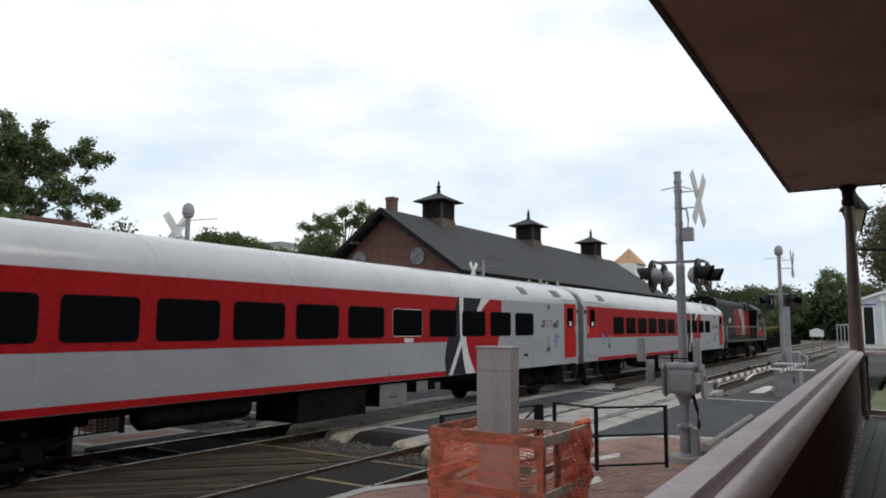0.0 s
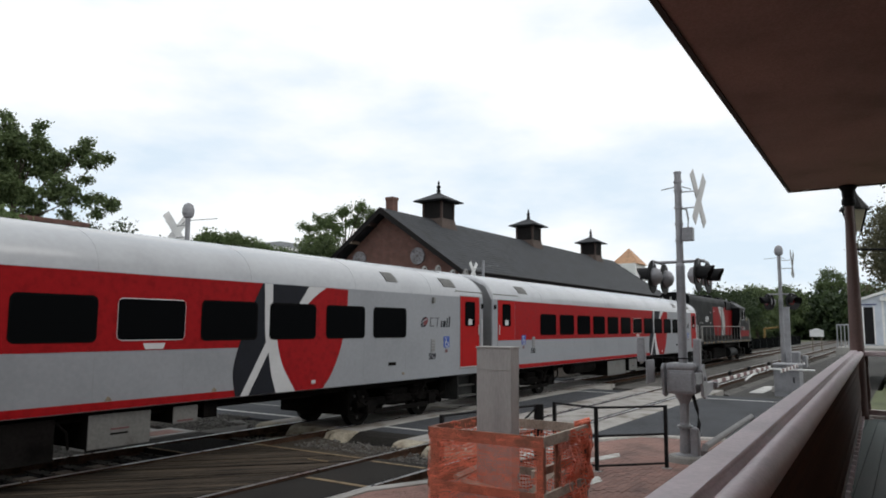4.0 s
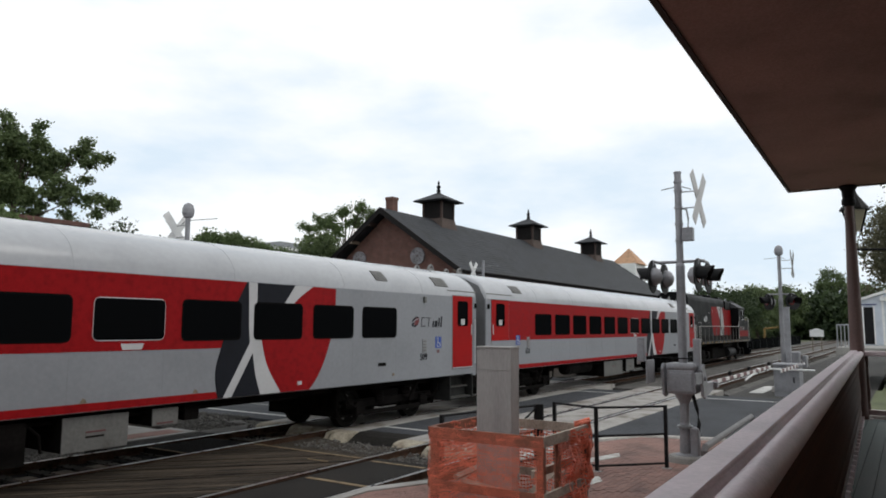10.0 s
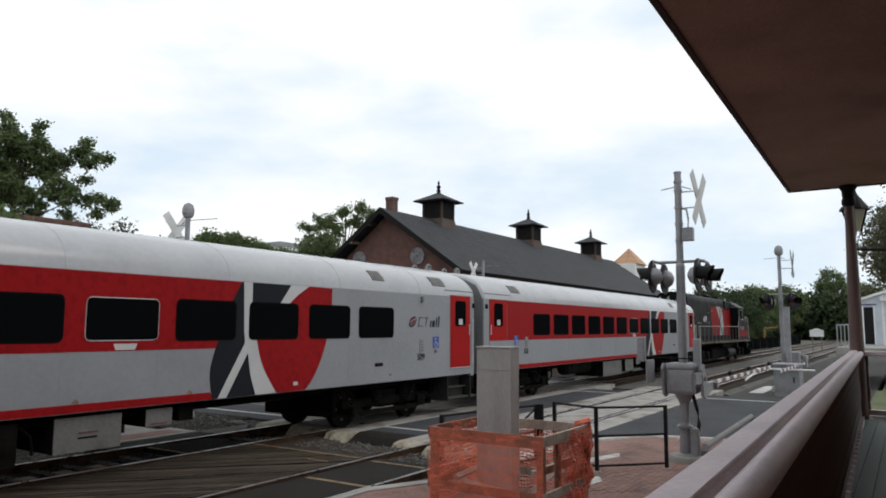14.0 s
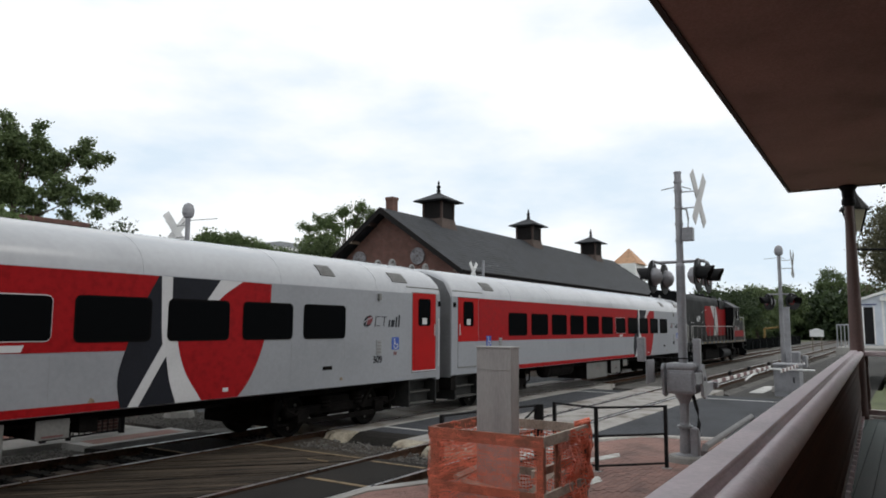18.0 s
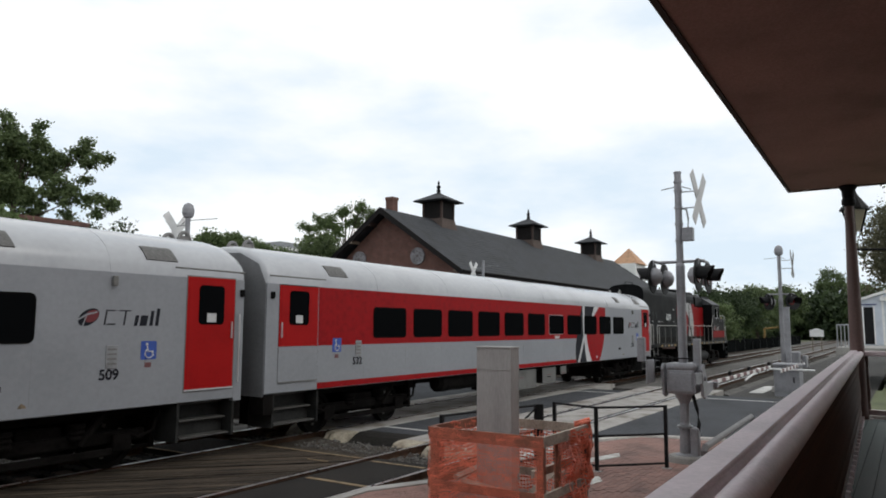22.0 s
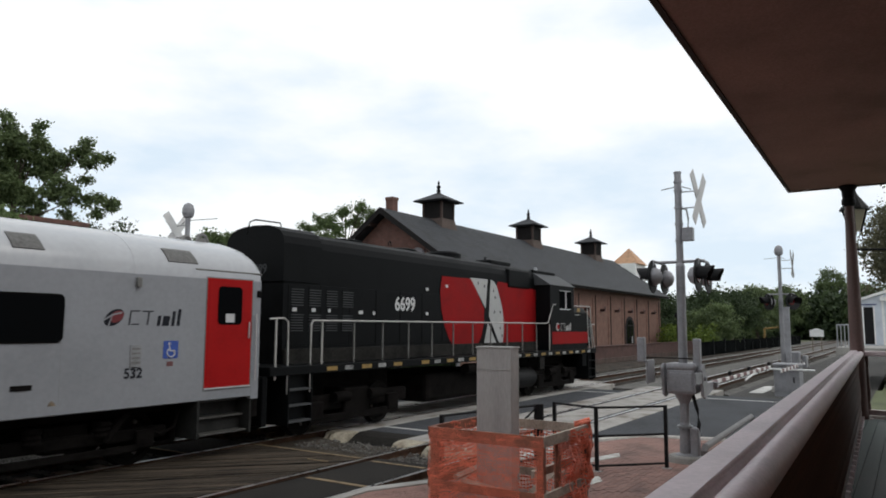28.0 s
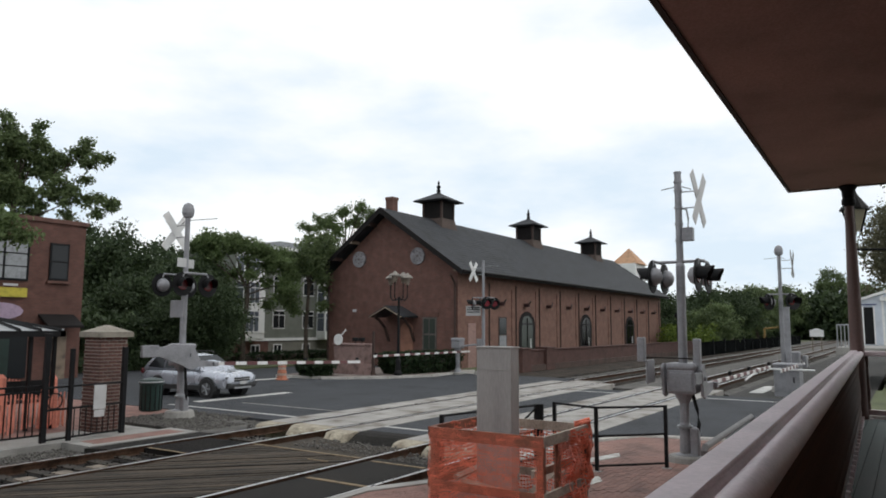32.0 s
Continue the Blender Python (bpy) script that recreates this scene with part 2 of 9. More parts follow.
M_WOOD = mat("weathered_wood", (0.20, 0.155, 0.115), 0.8, var=0.2, scale=3, grain=30, bump=0.3)
M_REDSTRIPE = mat("stripe_red", (0.125, 0.045, 0.046), 0.5, var=0.08)
M_WHITEP = mat("white_paint", (0.72, 0.72, 0.71), 0.5, var=0.05)
M_GLASS = window_glass("building_glass", (0.018, 0.02, 0.022), 0.1)
M_BARK = mat("bark", (0.075, 0.058, 0.045), 0.9, var=0.25, scale=4, grain=30, bump=0.6)
M_GRASS = mat("grass", (0.085, 0.100, 0.042), 0.9, var=0.25, scale=0.8, grain=30, bump=0.8)
M_EARTH = mat("earth_and_grass", (0.085, 0.095, 0.05), 0.95, var=0.3, scale=0.06, grain=3, bump=0.5, stain=(0.11, 0.09, 0.065))
M_LEAF_A = leafy("leaves_mid", (0.066, 0.096, 0.042), (0.158, 0.205, 0.086))
M_LEAF_D = leafy("leaves_pale", (0.075, 0.110, 0.042), (0.150, 0.205, 0.080))
M_LEAF_B = leafy("leaves_dark", (0.031, 0.049, 0.023), (0.064, 0.093, 0.039), 0.25)
M_LEAF_E = leafy("leaves_shaded_mid", (0.045, 0.068, 0.030), (0.100, 0.140, 0.058))
M_LEAF_C = leafy("leaves_yellow_green", (0.06, 0.10, 0.015), (0.20, 0.26, 0.05))
M_LEAF_R = leafy("leaves_russet_green", (0.075, 0.078, 0.045), (0.175, 0.160, 0.095))
M_HEDGE = leafy("hedge_leaves", (0.010, 0.022, 0.010), (0.035, 0.062, 0.022))


# ---- mesh helpers ----
def part(name, bm, material, parent=None, label="", smooth=False):
    me = bpy.data.meshes.new(name)
    bmesh.ops.recalc_face_normals(bm, faces=bm.faces)
    bm.to_mesh(me)
    bm.free()
    if smooth:
        me.polygons.foreach_set("use_smooth", [True] * len(me.polygons))
    me.materials.append(material)
    ob = new(name, me)
    ob.parent = parent
    if label:
        ob["label"] = label
    return ob


def thing(name, label, category, group="", kind="", at=None):
    e = new(name)
    e.empty_display_size = 0.3
    if at is not None:
        e.matrix_world = at
    return tagged(e, label, category, group, kind)


def box(bm, x0, x1, y0, y1, z0, z1, bevel=0.0):
    r = bmesh.ops.create_cube(bm, size=1.0, matrix=Matrix.LocRotScale(((x0 + x1) / 2, (y0 + y1) / 2, (z0 + z1) / 2), None, (abs(x1 - x0), abs(y1 - y0), abs(z1 - z0))))
    if bevel:
        edges = list({e for v in r["verts"] for e in v.link_edges})
        bmesh.ops.bevel(bm, geom=edges, offset=bevel, segments=2, profile=0.5, affect="EDGES")
    return bm


def nbox(x0, x1, y0, y1, z0, z1, bevel=0.0):
    return box(bmesh.new(), x0, x1, y0, y1, z0, z1, bevel)


def rod(bm, a, b, r, r2=None, seg=10):
    a, b = Vector(a), Vector(b)
    d = b - a
    m = Matrix.Translation((a + b) / 2) @ d.to_track_quat("Z", "Y").to_matrix().to_4x4()
    bmesh.ops.create_cone(bm, cap_ends=True, segments=seg, radius1=r, radius2=r if r2 is None else r2, depth=d.length, matrix=m)
    return bm


def tube(bm, pts, r, seg=8):
    """A bent pipe through the points."""
    pts = [Vector(p) for p in pts]
    rings = []
    for i, p in enumerate(pts):
        d = (pts[min(i + 1, len(pts) - 1)] - pts[max(i - 1, 0)]).normalized()
        q = d.to_track_quat("Z", "Y")
        rings.append([bm.verts.new(p + q @ Vector((r * math.cos(k * math.tau / seg), r * math.sin(k * math.tau / seg), 0))) for k in range(seg)])
    for a, b in zip(rings, rings[1:]):
        for k in range(seg):
            bm.faces.new((a[k], a[(k + 1) % seg], b[(k + 1) % seg], b[k]))
    bm.faces.new(rings[0][::-1])
    bm.faces.new(rings[-1])
    return bm


def lathe(bm, profile, seg=16, at=(0, 0, 0)):
    """Radius and height pairs turned about the upright axis."""
    rings = []
    for r, z in profile:
        rings.append([bm.verts.new((at[0] + r * math.cos(k * math.tau / seg), at[1] + r * math.sin(k * math.tau / seg), at[2] + z)) for k in range(seg)])
    for a, b in zip(rings, rings[1:]):
        for k in range(seg):
            bm.faces.new((a[k], a[(k + 1) % seg], b[(k + 1) % seg], b[k]))
    bm.faces.new(rings[0][::-1])
    bm.faces.new(rings[-1])
    return bm


def slab(bm, pts, m, depth):
    """A flat outline (x, y) pushed out by depth along its own z, set by the pose m."""
    a = [bm.verts.new(m @ Vector((x, y, 0))) for x, y in pts]
    b = [bm.verts.new(m @ Vector((x, y, depth))) for x, y in pts]
    bm.faces.new(a[::-1])
    bm.faces.new(b)
    for i in range(len(pts)):
        j = (i + 1) % len(pts)
        bm.faces.new((a[i], a[j], b[j], b[i]))
    return bm


FACE_NEAR = Matrix(((1, 0, 0, 0), (0, 0, -1, 0), (0, 1, 0, 0), (0, 0, 0, 1)))   # outline in x, z; pushed out towards -y
FACE_WEST = Matrix(((0, 0, -1, 0), (-1, 0, 0, 0), (0, 1, 0, 0), (0, 0, 0, 1)))   # outline in -y, z; pushed out towards -x


def side(bm, pts, y, depth=0.004):
    """A plate with an outline in x, z on the plane y, facing -y."""
    return slab(bm, pts, Matrix.Translation((0, y, 0)) @ FACE_NEAR, depth)


def rounded(x0, x1, z0, z1, r, n=4):
    out = []
    for cx, cz, a0 in ((x1 - r, z1 - r, 0), (x0 + r, z1 - r, 90), (x0 + r, z0 + r, 180), (x1 - r, z0 + r, 270)):
        for k in range(n + 1):
            a = radians(a0 + 90 * k / n)
            out.append((cx + r * math.cos(a), cz + r * math.sin(a)))
    return out


def smooth_line(pts, n=5):
    """Points along a smooth curve through the given ones (open)."""
    out = []
    P = [pts[0]] + list(pts) + [pts[-1]]
    for i in range(1, len(P) - 2):
        for k in range(n):
            t = k / n
            c = [0.5 * ((2 * P[i][d]) + (P[i + 1][d] - P[i - 1][d]) * t + (2 * P[i - 1][d] - 5 * P[i][d] + 4 * P[i + 1][d] - P[i + 2][d]) * t * t + (3 * P[i][d] - P[i - 1][d] - 3 * P[i + 1][d] + P[i + 2][d]) * t ** 3) for d in (0, 1)]
            out.append(tuple(c))
    return out + [pts[-1]]


def extrude_x(bm, prof, x0, x1, closed=True):
    """A cross-section in y, z drawn out along x."""
    a = [bm.verts.new((x0, y, z)) for y, z in prof]
    b = [bm.verts.new((x1, y, z)) for y, z in prof]
    n = len(prof)
    for i in range(n if closed else n - 1):
        j = (i + 1) % n
        bm.faces.new((a[i], a[j], b[j], b[i]))
    if closed:
        bm.faces.new(a[::-1])
        bm.faces.new(b)
    return bm


def lettering(name, text, size, m, material, parent, label="", shear=0.0, depth=0.003):
    cu = bpy.data.curves.new(name, "FONT")
    cu.body, cu.size, cu.extrude, cu.shear, cu.offset = text, size, depth, shear, size * 0.022
    tmp = bpy.data.objects.new(name, cu)
    scene.collection.objects.link(tmp)
    dg = bpy.context.evaluated_depsgraph_get()
    me = bpy.data.meshes.new_from_object(tmp.evaluated_get(dg))
    bpy.data.objects.remove(tmp)
    me.materials.clear()
    me.materials.append(material)
    ob = new(name, me)
    ob.parent = parent
    ob.matrix_basis = m
    if label:
        ob["label"] = label
    return ob


# ---- ground, road and tracks ----
ROAD_X0, ROAD_X1 = 13.9, 25.9
TRACK_Y = {"far": 12.17, "near": 7.65}
gb = bmesh.new()
GY = [-1500, -60, -8, 3, 5.2, 14.8, 17, 30, 60, 1500]
GX = [-1500, -60, 0, 30, 60, 120, 1500]
gv = [[gb.verts.new((x, y, -0.30)) for x in GX] for y in GY]
for j in range(len(GY) - 1):
    for i in range(len(GX) - 1):
        gb.faces.new((gv[j][i], gv[j][i + 1], gv[j + 1][i + 1], gv[j + 1][i]))
ground = tagged(part("ground", gb, M_EARTH), "open ground of worn earth and thin grass", "ground", kind="structure")

# ballast beds: a low shoulder under both tracks
for name, x0, x1 in (("ballast_west", -60, 11.75), ("ballast_east", 29.6, 175)):
    bb = bmesh.new()
    extrude_x(bb, [(5.6, -0.29), (6.3, -0.16), (13.4, -0.16), (15.2, -0.20), (17.2, -0.24), (17.9, -0.29)], x0, x1)
    tagged(part("ballast", bb, M_BALLAST), "grey crushed-stone ballast bed of two tracks", "ballast", kind="structure")

rd = bmesh.new()
box(rd, 13.2, 27.0, -90, 19.5, -0.29, -0.012)
road = tagged(part("road", rd, M_ASPHALT), "worn grey asphalt road over the crossing", "road", kind="structure")
rd2 = bmesh.new()
box(rd2, 13.2, 24.2, 19.5, 140, -0.29, -0.016)
tagged(part("road", rd2, M_ASPHALT), "worn grey asphalt street beyond the crossing", "road", kind="structure")
cr = bmesh.new()
slab(cr, [(24.2, 19.5), (24.2, 25.5), (24.9, 22.6), (26.4, 20.6), (28.6, 19.5)], Matrix.Translation((0, 0, -0.29)), 0.272)
tagged(part("road", cr, M_ASPHALT), "grey asphalt at the rounded kerb corner", "road", kind="structure")
sh = bmesh.new()
box(sh, 27.0, 32.0, 13.4, 19.5, -0.29, -0.02)
tagged(part("road", sh, M_ASPHALT), "grey asphalt apron beside the crossing", "road", kind="structure")


def stripe(x0, x1, y0, y1, m, label, z=-0.010):
    tagged(part("road_marking", nbox(x0, x1, y0, y1, z - 0.004, z + 0.003), m), label, "marking", kind="structure")


stripe(13.92, 14.04, 13.5, 19.0, M_PAINTW, "white painted edge line on the asphalt")
stripe(13.84, 13.96, 8.95, 10.85, M_PAINTW, "white painted edge line between the tracks")
stripe(25.72, 25.86, 2.0, 6.0, M_PAINTW, "white painted edge line on the asphalt")
stripe(25.72, 25.86, 8.95, 10.85, M_PAINTW, "white painted edge line between the tracks")
stripe(14.9, 18.9, 18.75, 19.15, M_PAINTW, "white stop line before the gate")
stripe(15.55, 15.63, 13.6, 17.6, M_CONC, "worn pale line along the lane")
stripe(29.4, 33.2, 4.75, 5.25, M_PAINTW, "white painted patch on the path", z=-0.047)
stripe(22.0, 25.2, 24.2, 24.6, M_PAINTW, "white line at the far kerb")

# rails with head, web and foot
RAIL = [(-0.07, -0.17), (0.07, -0.17), (0.07, -0.155), (0.012, -0.135), (0.012, -0.045), (0.036, -0.035), (0.036, -0.004), (0.028, 0.0), (-0.028, 0.0), (-0.036, -0.004), (-0.036, -0.035), (-0.012, -0.045), (-0.012, -0.135), (-0.07, -0.155)]
for tname, ty in TRACK_Y.items():
    trk = thing("railway_track", "rusty steel railway track on ballast, polished rail heads", "track", "tracks")
    for s in (-1, 1):
        rb = bmesh.new()
        extrude_x(rb, [(ty + s * 0.753 + y, z) for y, z in RAIL], -60, 172)
        r = part("rail", rb, M_RAILSIDE, trk)
        hb = nbox(-60, 172, ty + s * 0.753 - 0.034, ty + s * 0.753 + 0.034, -0.002, 0.0015)
        part("rail_head", hb, M_RAILHEAD, r, "polished steel running surface")
    tie_me = None
    for i in range(150):
        x = -7.0 + 0.55 * i
        if 11.5 < x < 29.6:
            continue
        if tie_me is None:
            t0 = part("tie", nbox(-0.11, 0.11, -1.3, 1.3, -0.30, -0.125, 0.01), M_TIE, trk)
            tie_me = t0.data
            t0.location = (x, ty, 0)
        else:
            t0 = new("tie", tie_me)
            t0.parent = trk
            t0.location = (x, ty, 0.004 * math.sin(i * 7.3))
    if tname == "far":
        pale_wood = mat("pale_block_wood", (0.21, 0.175, 0.14), 0.85, var=0.2, scale=6, grain=30, bump=0.3)
        for i in range(24):
            x = 7.52 - 0.61 * i
            part("tie_block", nbox(x - 0.13, x + 0.13, ty - 0.12, ty + 0.15, -0.15, -0.105, 0.012), pale_wood, trk, "pale wooden block")

# dark strip that paints the train's shade between the far rails
tagged(part("oily_bed", nbox(-14, 8.9, 11.55, 12.80, -0.2, -0.145), M_OILSHADE), "oily ballast between the far rails, darkened for the train's shade", "ballast", kind="structure")

# concrete crossing panels between and beside the rails
PAN = thing("crossing_panels", "pale concrete grade crossing panels with chipped ends", "crossing", kind="structure")
rng = random.Random(5)
M_CONCEND = mat("broken_concrete", (0.33, 0.292, 0.225), 0.9, var=0.2, scale=5, grain=22, bump=0.8, stain=(0.22, 0.18, 0.13))
M_TRACKDIRT = mat("damp_track_dirt", (0.042, 0.033, 0.024), 0.85, spec=0.3, var=0.4, scale=1.6, grain=26, bump=0.9, stain=(0.085, 0.078, 0.066))
PANEL_START = {"far": (12.26, 12.55, 12.35), "near": (11.75, 11.72, 11.94)}


def broken_end(x, y0, y1, x1, zt, rg):
    """A panel whose west end is crumbled to a rough slope."""
    bm = bmesh.new()
    n_ = 9
    rows = []
    for back, z in ((0.0, -0.30), (-0.05, -0.20), (0.03, -0.10), (0.13, -0.035), (0.26, zt)):
        ring = []
        for k in range(n_ + 1):
            v = k / n_
            corner = 0.16 * abs(2 * v - 1) ** 4
            ring.append(bm.verts.new((x + back + corner + rg.uniform(-0.045, 0.045), y0 + (y1 - y0) * v, z + (rg.uniform(-0.02, 0.01) if z != zt else 0))))
        rows.append(ring)
    for a, b in zip(rows, rows[1:]):
        for k in range(n_):
            bm.faces.new((a[k], a[k + 1], b[k + 1], b[k]))
    lo_, hi_ = [bm.verts.new((x1, y, -0.30)) for y in (y0, y1)], [bm.verts.new((x1, y, zt)) for y in (y0, y1)]
    bm.faces.new([*rows[-1], hi_[1], hi_[0]])
    bm.faces.new([*[r[0] for r in rows], hi_[0], lo_[0]])
    bm.faces.new([*[r[-1] for r in rows], hi_[1], lo_[1]])
    bm.faces.new((lo_[0], lo_[1], hi_[1], hi_[0]))
    return bm


for tname, ty in TRACK_Y.items():
    for strip, (y0, y1) in enumerate(((ty - 1.50, ty - 0.85), (ty - 0.59, ty + 0.59), (ty + 0.85, ty + 1.50))):
        x = PANEL_START[tname][strip]
        part("panel_end", broken_end(x, y0, y1, x + 0.62, -0.004, rng), M_CONCEND, PAN, "crumbled end of the panels")
        x += 0.625
        while x < 29.3:
            L = 2.52 if x > 13.0 else 1.9
            zt = -0.001 + rng.uniform(-0.003, 0.002)
            part("panel", nbox(x + 0.008, x + L - 0.012, y0, y1, -0.28, zt, 0.014), M_CONCPANEL, PAN)
            x += L

# timber walk between the tracks, planks laid askew
PLK = thing("timber_walk", "weathered brown timber planking laid askew between the tracks", "planking", kind="structure")
SKEW = radians(-43)
turn_back = Matrix.Rotation(-SKEW, 4, "Z")
rng_p = random.Random(21)
for k in range(135):
    xa = -16.0 + 0.2 * k
    lean, wide = 2.76 / math.tan(-SKEW), 0.182
    y0, y1, xe = 8.52, 11.28, 10.33
    poly = [(xa, y1), (xa + lean, y0), (xa + lean + wide, y0), (xa + wide, y1)]
    if xa > xe - 0.1:
        continue
    if xa + lean + wide > xe:
        at_edge = lambda x_top: y1 - (xe - x_top) / lean * (y1 - y0)
        poly = [(xa, y1)]
        poly += [(xa + lean, y0), (xe, y0)] if xa + lean < xe else [(xe, at_edge(xa))]
        poly += [(xe, max(y0, at_edge(xa + wide))), (xa + wide, y1)] if xa + wide < xe else [(xe, y1)]
    pb = slab(bmesh.new(), poly, Matrix.Translation((0, 0, -0.2)), 0.186 + rng_p.uniform(-0.010, 0.008))
    pb.transform(turn_back)
    pk = part("plank", pb, M_PLANK, PLK)
    pk.rotation_euler = (0, 0, SKEW)
part("sleeper_bed", nbox(-14, 10.3, 8.53, 11.27, -0.25, -0.06), M_OILSHADE, PLK)
b1 = bmesh.new()
box(b1, -14, 10.6, 6.98, 8.30, -0.2, -0.03)
tagged(part("asphalt_infill", b1, M_INFILL), "dark asphalt filling between the near rails", "paving", kind="structure")
b1 = bmesh.new()
slab(b1, [(8.95, 11.52), (10.5, 11.52), (10.45, 12.82), (8.88, 12.82)], Matrix.Translation((0, 0, -0.2)), 0.17)
# filling coloured black to imitate shade beneath the train
tagged(part("asphalt_infill", b1, M_OILSHADE), "filling between the far rails, blackened for the train's shade", "paving", kind="structure")
b1 = bmesh.new()
extrude_x(b1, [(9.17, -0.29), (9.17, -0.014), (10.65, -0.014), (10.65, -0.29)], 12.9, 13.25)
ra = [[b1.verts.new((x + (0.16 * noise.noise((y * 2.1, x, 0.4)) if x < 12.9 else 0), y, z)) for y in (9.17, 9.5, 9.8, 10.1, 10.4, 10.65)] for x, z in ((12.9, -0.0145), (12.72, -0.05), (12.45, -0.19), (11.6, -0.27))]
for a_, b_ in zip(ra, ra[1:]):
    for k in range(5):
        b1.faces.new((a_[k], a_[k + 1], b_[k + 1], b_[k]))
tagged(part("asphalt_infill", b1, M_INFILL), "dark asphalt ramp crumbling away between the tracks", "paving", kind="structure")
dp_ = bmesh.new()
slab(dp_, [(10.36, 8.52), (11.9, 8.52), (12.1, 9.1), (11.75, 10.0), (12.0, 10.6), (12.2, 11.3), (10.36, 11.3)], Matrix.Translation((0, 0, -0.29)), 0.195)
tagged(part("dirt_patch", dp_, M_TRACKDIRT), "damp brown dirt beyond the planking", "ground", kind="structure")
stripe(10.30, 10.38, 8.50, 11.3, M_PAINTY, "faded yellow line at the end of the planking", z=-0.006)
stripe(8.90, 8.96, 11.6, 12.75, M_PAINTY, "faded yellow line between the far rails", z=-0.024)
stripe(9.70, 9.75, 8.75, 9.22, M_PAINTY, "faded yellow dash on the planking", z=0.001)
ap = bmesh.new()
slab(ap, [(8.5, 12.98), (11.6, 12.98), (11.6, 13.75), (8.2, 13.75)], Matrix.Translation((0, 0, -0.28)), 0.24)
tagged(part("asphalt_apron", ap, M_INFILL), "dark asphalt apron before the landing", "paving", kind="structure")
stripe(8.60, 8.70, 7.0, 8.2, M_PAINTY, "faded yellow line between the near rails", z=-0.024)
stripe(10.28, 10.36, 7.05, 8.25, M_PAINTY, "faded yellow line between the near rails", z=-0.024)

# near platform: kerb edge and brick paving
kb = bmesh.new()
slab(kb, [(-14, 6.60), (8.2, 6.60), (9.25, 6.12), (10.9, 6.02), (10.9, 6.20), (9.35, 6.30), (8.35, 6.77), (-14, 6.77)], Matrix.Translation((0, 0, -0.29)), 0.34)
tagged(part("platform_kerb", kb, M_CONC), "pale concrete kerb along the brick platform", "kerb", kind="structure")
pv = bmesh.new()
slab(pv, [(-14, 1.6), (11.0, 1.6), (11.0, 6.02), (10.9, 6.02), (9.25, 6.12), (8.2, 6.60), (-14, 6.60)], Matrix.Translation((0, 0, -0.29)), 0.32)
slab(pv, [(11.0, 1.6), (15.6, 1.6), (15.9, 3.6), (15.5, 5.0), (14.2, 5.6), (12.0, 5.9), (11.0, 6.02)], Matrix.Translation((0, 0, -0.29)), 0.32)
tagged(part("brick_platform", pv, M_PAVER), "red brick paved platform", "pavement", kind="structure")
M_KERBPALE = mat("pale_kerb_concrete", (0.44, 0.42, 0.39), 0.85, var=0.14, scale=3, grain=30, bump=0.3)
kc = bmesh.new()
tube(kc, [(10.9, 6.1, 0.01), (12.0, 5.98, 0.01), (14.2, 5.68, 0.01), (15.55, 5.08, 0.01), (15.98, 3.6, 0.01), (15.7, 1.6, 0.01)], 0.085, 8)
tagged(part("curved_kerb", kc, M_KERBPALE), "pale curved concrete kerb", "kerb", kind="structure")


# ---- the train ----
def wheelset(parent, r):
    """Two flanged wheels on one axle, turned in one piece, with bolts on the near hub."""
    wb = bmesh.new()
    half = [(0.075, -0.98), (0.10, -0.86), (0.17, -0.855), (0.19, -0.80), (r * 0.78, -0.80), (r * 0.80, -0.835), (r, -0.835), (r, -0.705), (r + 0.028, -0.70), (r + 0.028, -0.675), (r * 0.80, -0.675), (r * 0.78, -0.71), (0.17, -0.71), (0.085, -0.60)]
    lathe(wb, half + [(a, -b) for a, b in reversed(half)], 26)
    wb.transform(Matrix.Rotation(radians(-90), 4, "X"))
    w = part("wheelset", wb, M_STEELW, parent, "grimy steel wheels on an axle")
    for q in range(5):
        a = math.tau * q / 5
        part("wheel_bolt", nbox(0.27 * math.cos(a) - 0.03, 0.27 * math.cos(a) + 0.03, -0.83, -0.79, 0.27 * math.sin(a) - 0.03, 0.27 * math.sin(a) + 0.03), M_UNDERGREY, w)
    return w


M_TREAD = mat("worn_step_tread", (0.055, 0.052, 0.047), 0.6, stain=(0.03, 0.028, 0.025), var=0.2, scale=8)
M_VENT = mat("vent_mesh_grey", (0.115, 0.112, 0.108), 0.7, var=0.2, scale=20, grain=90, bump=0.4)
M_GALV2 = mat("roof_fitting_grey", (0.17, 0.165, 0.16), 0.6, var=0.15, scale=12, grain=60)


